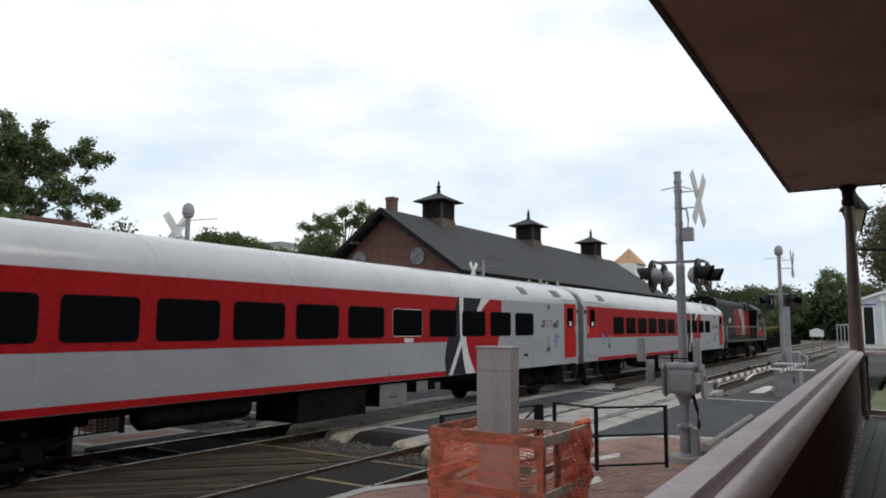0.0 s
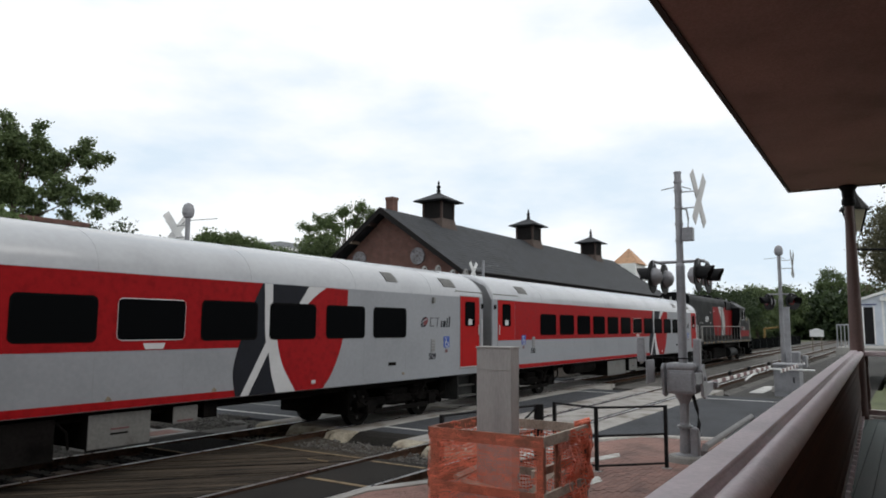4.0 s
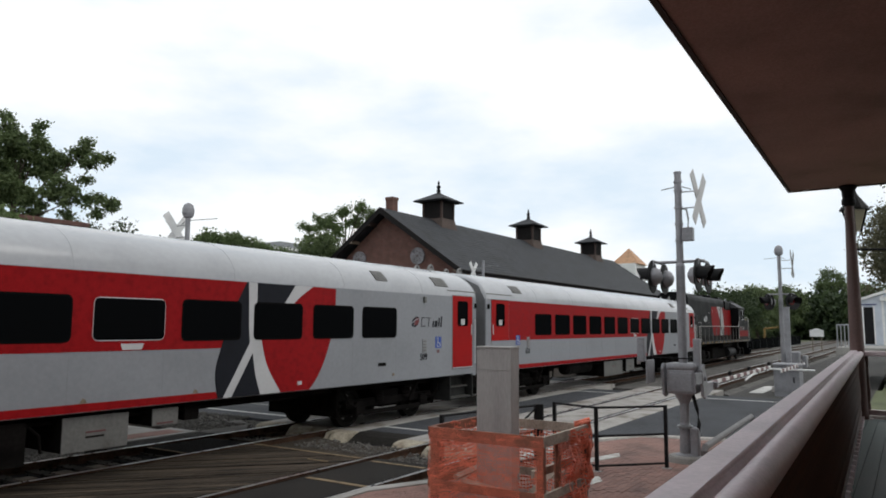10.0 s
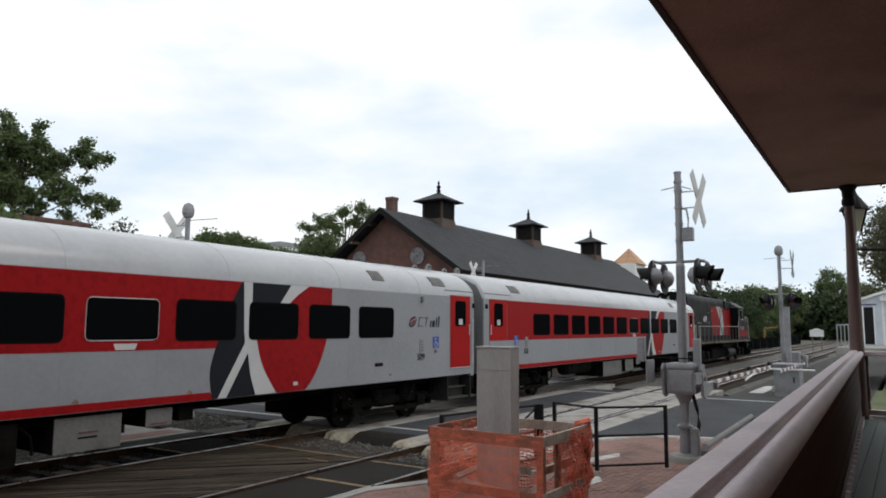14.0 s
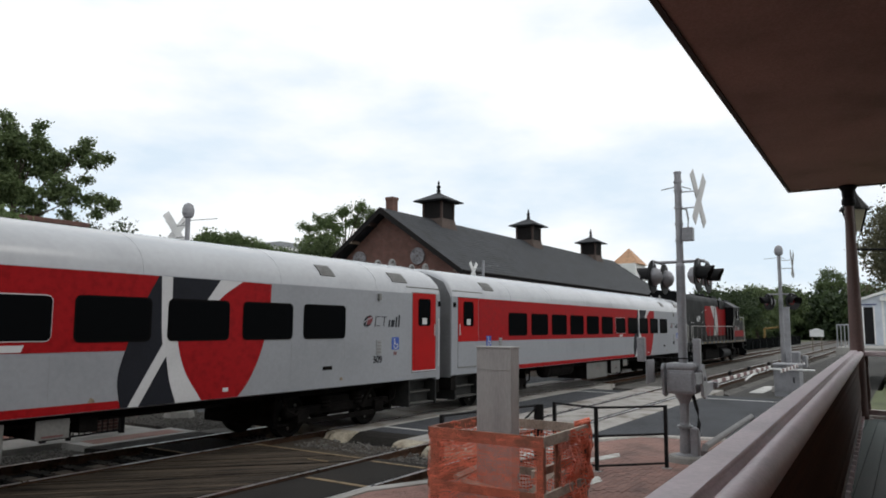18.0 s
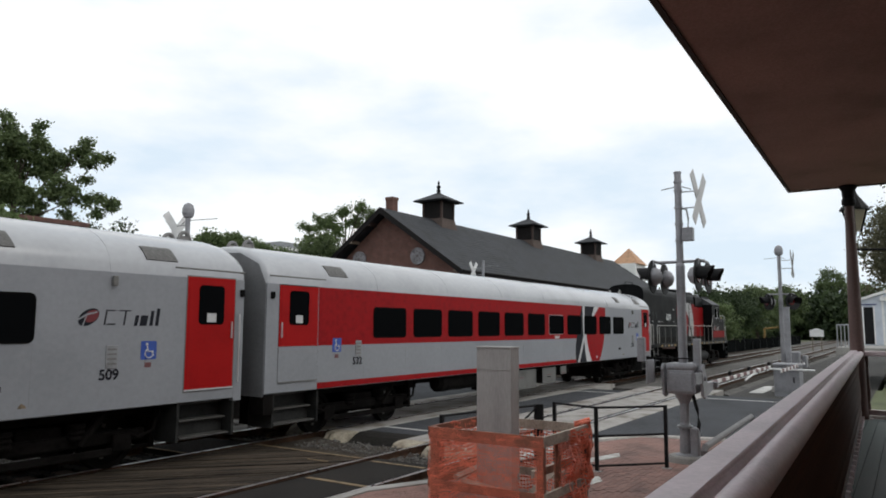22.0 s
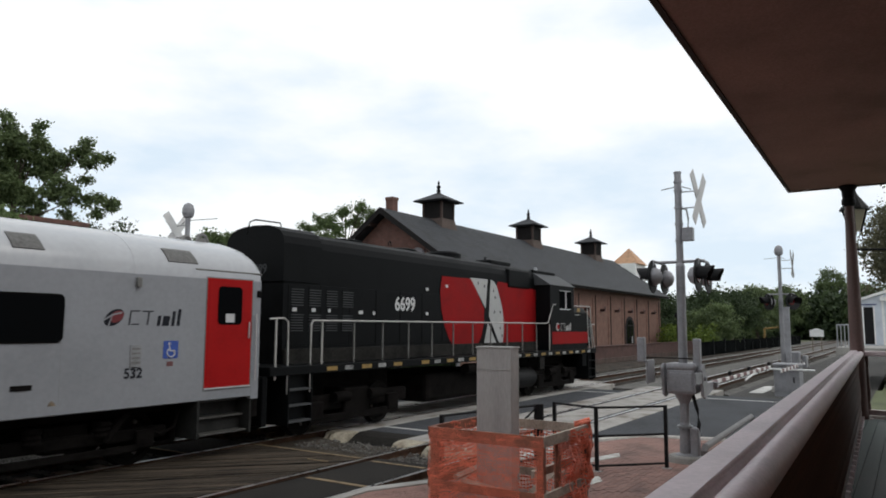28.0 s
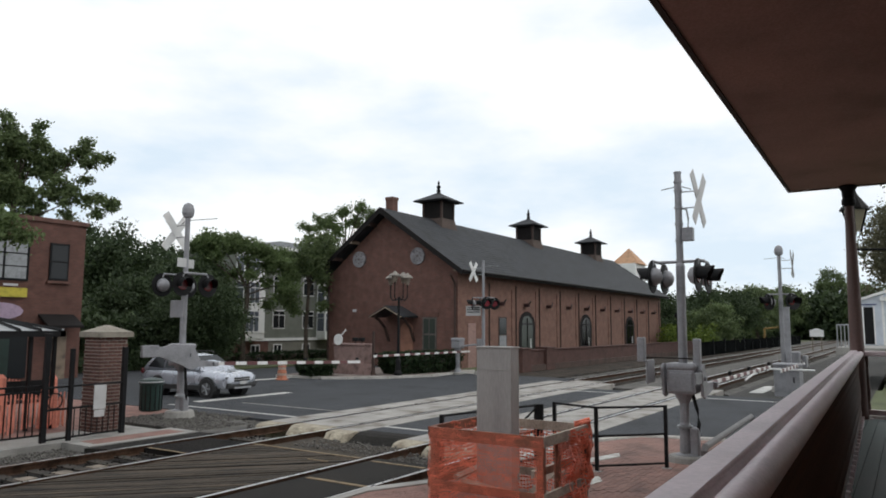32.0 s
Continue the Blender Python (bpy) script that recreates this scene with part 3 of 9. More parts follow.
def coach(name, label, number):
    c = thing(name, label, "railway coach", "coaches")
    L0, L1, HW = -16.42, 8.42, 1.60
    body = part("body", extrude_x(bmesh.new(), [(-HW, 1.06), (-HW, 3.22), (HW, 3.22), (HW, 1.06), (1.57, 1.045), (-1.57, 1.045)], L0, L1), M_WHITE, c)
    prof = []
    for k in range(25):
        a = math.pi * k / 24
        prof.append((-HW * math.copysign(abs(math.cos(a)) ** 0.92, math.cos(a)), 3.22 + 0.84 * math.sin(a) ** 0.90))
    rb = bmesh.new()
    n = len(prof)
    rows = []
    for x, sh_, dz in ((L0, 0.86, -0.12), (L0 + 0.10, 0.96, -0.03), (L0 + 0.28, 1, 0), (L1 - 0.28, 1, 0), (L1 - 0.10, 0.96, -0.03), (L1, 0.86, -0.12)):
        rows.append([rb.verts.new((x, y_ * (0.97 + 0.03 * sh_), 3.22 + (z_ - 3.22) * sh_)) for y_, z_ in prof])
    for a, b in zip(rows, rows[1:]):
        for i in range(n - 1):
            rb.faces.new((a[i], a[i + 1], b[i + 1], b[i]))
    rb.faces.new(rows[0])
    rb.faces.new(rows[-1][::-1])
    roof = part("roof", rb, M_ROOF, c, "glossy rounded roof, the side paint lightened for the sky above", smooth=True)
    for i in range(1, 8):
        x = L0 + 0.4 + i * 3.1
        sb = bmesh.new()
        pts = [(x, y_ * 1.002, z_ + 0.004) for y_, z_ in prof]
        tube(sb, pts, 0.0025, 5)
        part("roof_seam", sb, M_ROOF, roof)
    # paint: plates a few millimetres proud of the side
    ys = -HW
    Z0, Z1 = 1.06, 3.21
    part("red_band", side(bmesh.new(), [(L0 + 1.485, 1.97)] + smooth_line([(-0.78, 1.97), (-0.55, 2.6), (-0.22, Z1)]) + [(L0 + 1.485, Z1)], ys, 0.004), M_RED, c, "red window band")
    part("red_stripe", side(bmesh.new(), [(L0 + 1.485, 1.065), (-0.80, 1.065), (-0.86, 1.19), (L0 + 1.485, 1.19)], ys, 0.004), M_RED, c, "narrow red sill stripe")
    part("emblem_white", side(bmesh.new(), [(-0.70, 1.065), (-0.50, 1.065), (-0.02, 1.86), (0.20, 2.12), (0.50, 2.32), (0.85, 2.65), (1.18, 2.95), (1.60, Z1), (1.07, Z1), (0.78, 2.83), (0.30, 2.35), (0.06, 2.20), (-0.10, 2.06)], ys, 0.003), M_STROKE, c, "white slanting stroke of the emblem")
    part("emblem_white", side(bmesh.new(), [(-0.17, Z1), (0.05, Z1), (0.06, 2.20), (0.20, 2.12), (0.21, 2.05), (0.28, 1.80), (0.42, 1.50), (0.74, 1.065), (0.20, 1.065), (0.06, 1.45), (-0.02, 1.86), (-0.10, 2.06), (-0.13, 2.30)], ys, 0.0045), M_STROKE, c)
    part("emblem_black", side(bmesh.new(), (smooth_line([(-0.22, Z1), (-0.55, 2.6), (-0.78, 1.97), (-0.89, 1.52), (-0.82, 1.065)]) + [(-0.70, 1.065), (-0.10, 2.06), (-0.13, 2.3), (-0.17, Z1)])[::-1], ys, 0.006), M_BLACK, c, "black arc of the emblem")
    part("emblem_black", side(bmesh.new(), [(-0.50, 1.065)] + smooth_line([(0.20, 1.065), (0.06, 1.45), (-0.02, 1.86)]), ys, 0.006), M_BLACK, c)
    part("emblem_black", side(bmesh.new(), [(0.05, Z1), (0.06, 2.20), (0.30, 2.35), (0.78, 2.83), (1.07, Z1)][::-1], ys, 0.006), M_BLACK, c)
    part("emblem_red", side(bmesh.new(), smooth_line([(1.55, 1.065), (1.80, 1.33), (2.04, 1.75), (2.20, 2.2), (2.30, 2.7), (2.32, 3.20)]) + smooth_line([(1.60, Z1), (1.18, 2.95), (0.85, 2.65), (0.50, 2.32), (0.20, 2.12)]) + smooth_line([(0.21, 2.05), (0.28, 1.80), (0.42, 1.50), (0.74, 1.065)]), ys, 0.006), M_RED, c, "red disc of the emblem")
    # windows
    for i in range(11):
        x = 3.28 - 1.632 * i
        e_ = 0.015 if i == 4 else 0.034
        wf = part("window", side(bmesh.new(), rounded(x - e_, x + 1.25 + e_, 2.145 - e_, 2.805 + e_, 0.10), ys, 0.012), M_TRIM if i == 4 else M_RUBBER, c)
        part("pane", side(bmesh.new(), rounded(x - 0.005, x + 1.255, 2.145, 2.805, 0.08), ys - 0.012, 0.004), M_TGLASS, wf, "dark tinted glass")
    part("placard", side(bmesh.new(), [(-2.74, 1.985), (-2.40, 1.985), (-2.36, 2.085), (-2.78, 2.085)], ys, 0.008), M_STROKE, c)
    on_roof0 = -HW + 0.03
    for i in range(13):
        x = 4.55 - 1.632 * i
        part("panel_seam", nbox(x, x + 0.006, ys - 0.0015, ys + 0.004, 1.20, 1.965 if x < -0.9 else 2.1), M_SEAM, c)
    # doors with steps below
    for x0, x1, kind in ((7.15, 8.20, "R"), (-16.08, -14.96, "L")):
        fe = 0.02 if kind == "R" else 0.007
        part("door_frame", side(bmesh.new(), [(x0 - fe, 1.27 - 2.5 * fe), (x1 + fe, 1.27 - 2.5 * fe), (x1 + fe, 3.20 + 3 * fe), (x0 - fe, 3.20 + 3 * fe)], ys, 0.003), M_UNDERGREY if kind == "R" else M_STEP, c)
        if kind == "R":
            d = part("door", side(bmesh.new(), [(x0, 1.27), (x1, 1.27), (x1, 3.24), (x0, 3.24)], ys + 0.002, 0.010), M_DOORRED, c, "bright red sliding door")
        else:
            d = part("door", side(bmesh.new(), [(x0, 1.97), (x1, 1.97), (x1, 3.20), (x0, 3.20)], ys + 0.002, 0.010), M_DOORRED, c, "red upper and white lower door")
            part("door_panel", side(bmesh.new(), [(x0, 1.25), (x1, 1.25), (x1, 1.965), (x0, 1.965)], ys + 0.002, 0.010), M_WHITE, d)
        xm = (x0 + x1) / 2
        part("door_window", side(bmesh.new(), rounded(xm - 0.28, xm + 0.28, 2.40, 3.10, 0.08), ys - 0.008, 0.006), M_TGLASS, d)
        part("notice", side(bmesh.new(), [(xm - 0.10, 2.44), (xm + 0.10, 2.44), (xm + 0.10, 2.60), (xm - 0.10, 2.60)], ys - 0.014, 0.004), M_DECAL, d)
        hx = x1 - 0.07 if kind == "R" else x0 + 0.06
        part("sill_strip", nbox(x0, x1, ys - 0.022, ys - 0.009, 1.245, 1.268), M_DECAL if kind == "R" else M_UNDERGREY, d)
        part("handle", rod(bmesh.new(), (hx, ys - 0.03, 2.15), (hx, ys - 0.03, 2.45), 0.015, seg=6), M_TRIM, d)
        for s in ((x1 + 0.09,) if kind == "R" else ()):
            part("grab_rail", rod(bmesh.new(), (s, ys - 0.05, 1.35), (s, ys - 0.05, 2.6), 0.014, seg=6), M_TRIM, c)
        part("marker_lamp", side(bmesh.new(), rounded(x1 + 0.12 if kind == "R" else x0 - 0.24, x1 + 0.22 if kind == "R" else x0 - 0.14, 2.92, 3.06, 0.03), ys, 0.03), M_RUBBER, c)
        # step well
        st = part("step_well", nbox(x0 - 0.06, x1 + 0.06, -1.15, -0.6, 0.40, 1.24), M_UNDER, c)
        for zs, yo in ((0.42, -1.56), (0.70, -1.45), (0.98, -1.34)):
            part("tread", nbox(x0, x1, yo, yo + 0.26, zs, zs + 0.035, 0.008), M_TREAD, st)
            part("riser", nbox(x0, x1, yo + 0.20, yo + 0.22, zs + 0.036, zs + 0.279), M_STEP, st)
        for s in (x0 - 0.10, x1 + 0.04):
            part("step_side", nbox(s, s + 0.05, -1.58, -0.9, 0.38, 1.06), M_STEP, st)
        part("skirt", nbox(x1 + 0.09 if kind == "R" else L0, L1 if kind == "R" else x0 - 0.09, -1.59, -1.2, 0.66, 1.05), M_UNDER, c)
        part("rain_strip", rod(bmesh.new(), (x0 - 0.25, on_roof0 - 0.005, 3.38), (x1 + 0.25, on_roof0 - 0.005, 3.38), 0.018, seg=6), M_UNDERGREY, roof)
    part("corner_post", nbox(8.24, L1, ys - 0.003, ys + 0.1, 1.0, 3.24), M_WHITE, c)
    # end walls and bellows
    for x, s in ((L0, -1), (L1, 1)):
        part("end_wall", extrude_x(bmesh.new(), [(-1.575, 1.0), (-1.575, 3.20), (-1.35, 3.62), (-0.8, 3.86), (0, 3.90), (0.8, 3.86), (1.35, 3.62), (1.575, 3.20), (1.575, 1.0)], min(x, x + s * 0.02), max(x, x + s * 0.02)), M_GREYEND, c, "plain grey end wall")
        be = part("diaphragm", nbox(min(x, x + s * 0.24), max(x, x + s * 0.24), -0.62, 0.62, 1.10, 3.45, 0.04), M_UNDER, c)
        for k in range(4):
            xx = x + s * (0.04 + 0.06 * k)
            part("fold", nbox(xx - 0.008, xx + 0.008, -0.66, 0.66, 1.06, 3.49), M_UNDER, be)
        part("coupler", nbox(min(x, x + s * 0.34), max(x, x + s * 0.34), -0.12, 0.12, 0.74, 0.98, 0.02), M_UNDER, c)
    # roof vents and hoops
    def on_roof(z):
        i = next(k for k in range(len(prof)) if prof[k + 1][1] > z)
        (y0, z0), (y1, z1) = prof[i], prof[i + 1]
        return y0 + (y1 - y0) * (z - z0) / (z1 - z0)
    for x, xw in ((3.74, 0.50), (6.30, 0.66), (-14.62, 0.66)):
        vb = bmesh.new()
        lo_, hi_ = [], []
        for k in range(9):
            z = 3.47 + 0.029 * k
            yv = on_roof(z)
            lo_.append([vb.verts.new((x + e, yv - 0.014, z + 0.012)) for e in (0.05 - 0.005 * k, xw - 0.008 * k)])
            hi_.append([vb.verts.new((x + e, yv + 0.03, z - 0.03)) for e in (0.05 - 0.005 * k, xw - 0.008 * k)])
        for k in range(8):
            vb.faces.new((lo_[k][0], lo_[k][1], lo_[k + 1][1], lo_[k + 1][0]))
            for e in (0, 1):
                vb.faces.new((lo_[k][e], lo_[k + 1][e], hi_[k + 1][e], hi_[k][e]))
        for k in (0, 8):
            vb.faces.new((lo_[k][0], lo_[k][1], hi_[k][1], hi_[k][0]))
        vent = part("roof_vent", vb, M_VENT, roof, "dark grey mesh roof vent")
    for x in (8.04, L0 + 0.67):
        for y_h in (-0.25, 0.25):
            hb = bmesh.new()
            tube(hb, [(x + 0.13 * math.cos(a), y_h, 4.02 + 0.19 * math.sin(a)) for a in [math.pi * q / 10 for q in range(11)]], 0.040, 6)
            box(hb, x - 0.09, x + 0.09, y_h - 0.02, y_h + 0.02, 3.90, 4.14)
            part("roof_hoop", hb, M_GALV2, roof)
    # brand mark as plain shapes, access sign, number
    def oval(cx, cz, ra, rb_, tilt, n_=18, a0=0, a1=360):
        ct, st = math.cos(radians(tilt)), math.sin(radians(tilt))
        return [(cx + ra * math.cos(q) * ct - rb_ * math.sin(q) * st, cz + ra * math.cos(q) * st + rb_ * math.sin(q) * ct) for q in [radians(a0 + (a1 - a0) * k / n_) for k in range(n_ + (a1 - a0 < 360))]]
    mk = part("brand_mark", side(bmesh.new(), oval(5.37, 2.50, 0.185, 0.115, 32), ys, 0.004), M_BLACK, c, "dark leaf-shaped brand mark with a red half")
    part("mark_half", side(bmesh.new(), oval(5.415, 2.515, 0.125, 0.085, 32), ys - 0.004, 0.003), mat("mark_dark_red", (0.13, 0.012, 0.016), 0.5, var=0.08), mk)
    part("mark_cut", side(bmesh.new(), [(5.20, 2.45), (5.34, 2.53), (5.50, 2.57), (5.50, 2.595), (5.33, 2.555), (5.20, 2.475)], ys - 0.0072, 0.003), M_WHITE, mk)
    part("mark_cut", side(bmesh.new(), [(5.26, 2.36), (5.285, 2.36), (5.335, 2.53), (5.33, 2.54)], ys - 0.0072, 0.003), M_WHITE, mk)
    for x0, x1, z0, z1 in ((5.62, 5.645, 2.38, 2.62), (5.66, 5.80, 2.385, 2.405), (5.66, 5.80, 2.60, 2.62), (5.86, 6.06, 2.60, 2.62), (5.95, 5.975, 2.38, 2.60), (6.14, 6.20, 2.37, 2.54), (6.24, 6.37, 2.37, 2.54), (6.42, 6.48, 2.37, 2.62), (6.53, 6.59, 2.37, 2.66)):
        bar = part("brand_bar", side(bmesh.new(), [(x0, z0), (x1, z0), (x1 + 0.03, z1), (x0 + 0.03, z1)], ys, 0.004), M_BLACK, mk)
    for x in (6.29, -14.48):
        sg = part("access_sign", side(bmesh.new(), rounded(x, x + 0.29, 1.82, 2.12, 0.02), ys, 0.006), M_BLUE, c, "blue sign with a white wheelchair symbol")
        wb = bmesh.new()
        tube(wb, [(x + 0.15 + 0.075 * math.cos(a), ys - 0.008, 1.92 + 0.075 * math.sin(a)) for a in [radians(q) for q in range(110, 400, 24)]], 0.011, 5)
        tube(wb, [(x + 0.11, ys - 0.008, 2.04), (x + 0.13, ys - 0.008, 1.95), (x + 0.20, ys - 0.008, 1.95), (x + 0.235, ys - 0.008, 1.88)], 0.012, 5)
        box(wb, x + 0.09, x + 0.13, ys - 0.010, ys - 0.004, 2.05, 2.09)
        part("symbol", wb, M_DECAL, sg)
        part("small_sticker", nbox(x + 0.08, x + 0.20, ys - 0.005, ys, 1.69, 1.77), M_REDSTRIPE, c)
    for x in (5.58, -13.8):
        gr = part("grille", nbox(x + 0.10, x + 0.30, ys - 0.014, ys, 1.70, 2.06, 0.006), M_SEAM, c)
        for k in range(4):
            part("slot", nbox(x + 0.125, x + 0.275, ys - 0.017, ys - 0.013, 1.76 + 0.075 * k, 1.785 + 0.075 * k), M_UNDERGREY, gr)
        lettering("number", number, 0.225, Matrix.Translation((x, ys - 0.004, 1.53)) @ FACE_NEAR, M_BLACK, c)
    part("side_lamp", nbox(5.72, 5.80, ys - 0.06, ys, 3.0, 3.16, 0.01), M_UNDERGREY, c)
    part("small_plate", nbox(3.86, 4.16, ys - 0.006, ys, 1.44, 1.52), M_UNDER, c)
    for x in (-3.40, -1.36, 1.02, 4.4):
        part("rust_streak", side(bmesh.new(), [(x, 1.195), (x + 0.12, 1.195), (x + 0.10, 1.24), (x + 0.05, 1.27), (x + 0.02, 1.235)], ys, 0.0025), M_STREAK, c)
    part("jack_plate", nbox(1.20, 1.32, ys - 0.012, ys - 0.004, 1.18, 1.25), M_DECAL, c)
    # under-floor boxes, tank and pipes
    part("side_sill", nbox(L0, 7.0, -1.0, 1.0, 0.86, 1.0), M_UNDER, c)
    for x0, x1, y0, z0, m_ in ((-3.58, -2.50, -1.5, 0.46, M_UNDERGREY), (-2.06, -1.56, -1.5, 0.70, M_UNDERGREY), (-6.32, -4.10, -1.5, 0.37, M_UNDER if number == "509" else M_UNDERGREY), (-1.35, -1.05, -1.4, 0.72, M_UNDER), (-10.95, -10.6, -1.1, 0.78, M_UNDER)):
        # body darker than its front panel: shade on the box sides put into colour
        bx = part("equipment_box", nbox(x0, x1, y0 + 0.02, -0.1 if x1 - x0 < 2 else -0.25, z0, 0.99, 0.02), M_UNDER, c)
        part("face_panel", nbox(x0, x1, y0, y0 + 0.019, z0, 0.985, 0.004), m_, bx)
        if x1 - x0 > 0.45 and m_ is M_UNDERGREY:
            part("label_plate", nbox((x0 + x1) / 2 - 0.17, (x0 + x1) / 2 + 0.15, y0 - 0.008, y0, 0.73, 0.755), M_REDSTRIPE, bx)
            if 1.0 < x1 - x0 < 2.0:
                part("label_plate", nbox((x0 + x1) / 2 - 0.17, (x0 + x1) / 2 + 0.13, y0 - 0.008, y0, 0.655, 0.68), M_UNDER, bx)
    tank = part("air_tank", rod(bmesh.new(), (-9.75, -1.2, 0.85), (-7.52, -1.2, 0.85), 0.25, seg=16), M_UNDER, c)
    for x, e in ((-9.75, -1), (-7.52, 1)):
        part("dished_end", rod(bmesh.new(), (x, -1.2, 0.85), (x + 0.10 * e, -1.2, 0.85), 0.25, 0.15, 16), M_UNDER, tank)
    for x in (-9.5, -8.7, -7.85):
        part("tank_strap", rod(bmesh.new(), (x, -1.2, 0.85), (x + 0.06, -1.2, 0.85), 0.262, seg=16), M_UNDER, tank)
    part("drain_pipe", tube(bmesh.new(), [(-4.06, -1.4, 0.93), (-3.88, -1.42, 0.76), (-3.84, -1.42, 0.50)], 0.022, 6), M_UNDER, c)
    part("brake_pipe", rod(bmesh.new(), (-9.5, -1.3, 0.93), (1.5, -1.3, 0.90), 0.03, seg=6), M_UNDER, c)
    wheels = []
    for xb in (4.98, -12.83):
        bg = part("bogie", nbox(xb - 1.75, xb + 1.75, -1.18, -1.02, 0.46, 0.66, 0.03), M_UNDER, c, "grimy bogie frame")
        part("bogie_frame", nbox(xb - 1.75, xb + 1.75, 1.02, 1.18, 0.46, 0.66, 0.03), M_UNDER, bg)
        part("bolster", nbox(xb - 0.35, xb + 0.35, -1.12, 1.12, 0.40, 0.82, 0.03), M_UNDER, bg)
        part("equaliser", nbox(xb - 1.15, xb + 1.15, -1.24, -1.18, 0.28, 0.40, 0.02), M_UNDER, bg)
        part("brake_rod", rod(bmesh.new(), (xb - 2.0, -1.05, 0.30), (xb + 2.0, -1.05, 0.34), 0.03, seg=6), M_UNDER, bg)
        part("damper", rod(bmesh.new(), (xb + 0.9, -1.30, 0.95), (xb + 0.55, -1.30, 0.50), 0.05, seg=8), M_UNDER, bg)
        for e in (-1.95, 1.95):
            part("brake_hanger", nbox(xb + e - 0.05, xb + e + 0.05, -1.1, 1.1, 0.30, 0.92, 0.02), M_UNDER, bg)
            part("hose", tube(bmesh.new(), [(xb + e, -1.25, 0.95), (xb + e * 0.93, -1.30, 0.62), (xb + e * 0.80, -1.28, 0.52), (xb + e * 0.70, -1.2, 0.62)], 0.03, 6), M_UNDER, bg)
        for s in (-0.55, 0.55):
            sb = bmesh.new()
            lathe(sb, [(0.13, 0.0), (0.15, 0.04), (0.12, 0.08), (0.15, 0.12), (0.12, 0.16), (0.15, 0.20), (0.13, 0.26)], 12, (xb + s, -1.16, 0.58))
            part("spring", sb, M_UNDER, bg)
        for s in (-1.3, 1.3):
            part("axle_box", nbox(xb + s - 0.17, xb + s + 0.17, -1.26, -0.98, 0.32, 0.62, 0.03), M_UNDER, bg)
            w = wheelset(c, 0.457)
            w.location = (xb + s, 0, 0.457)
            wheels.append((w, xb + s, 0.457))
    return c, wheels


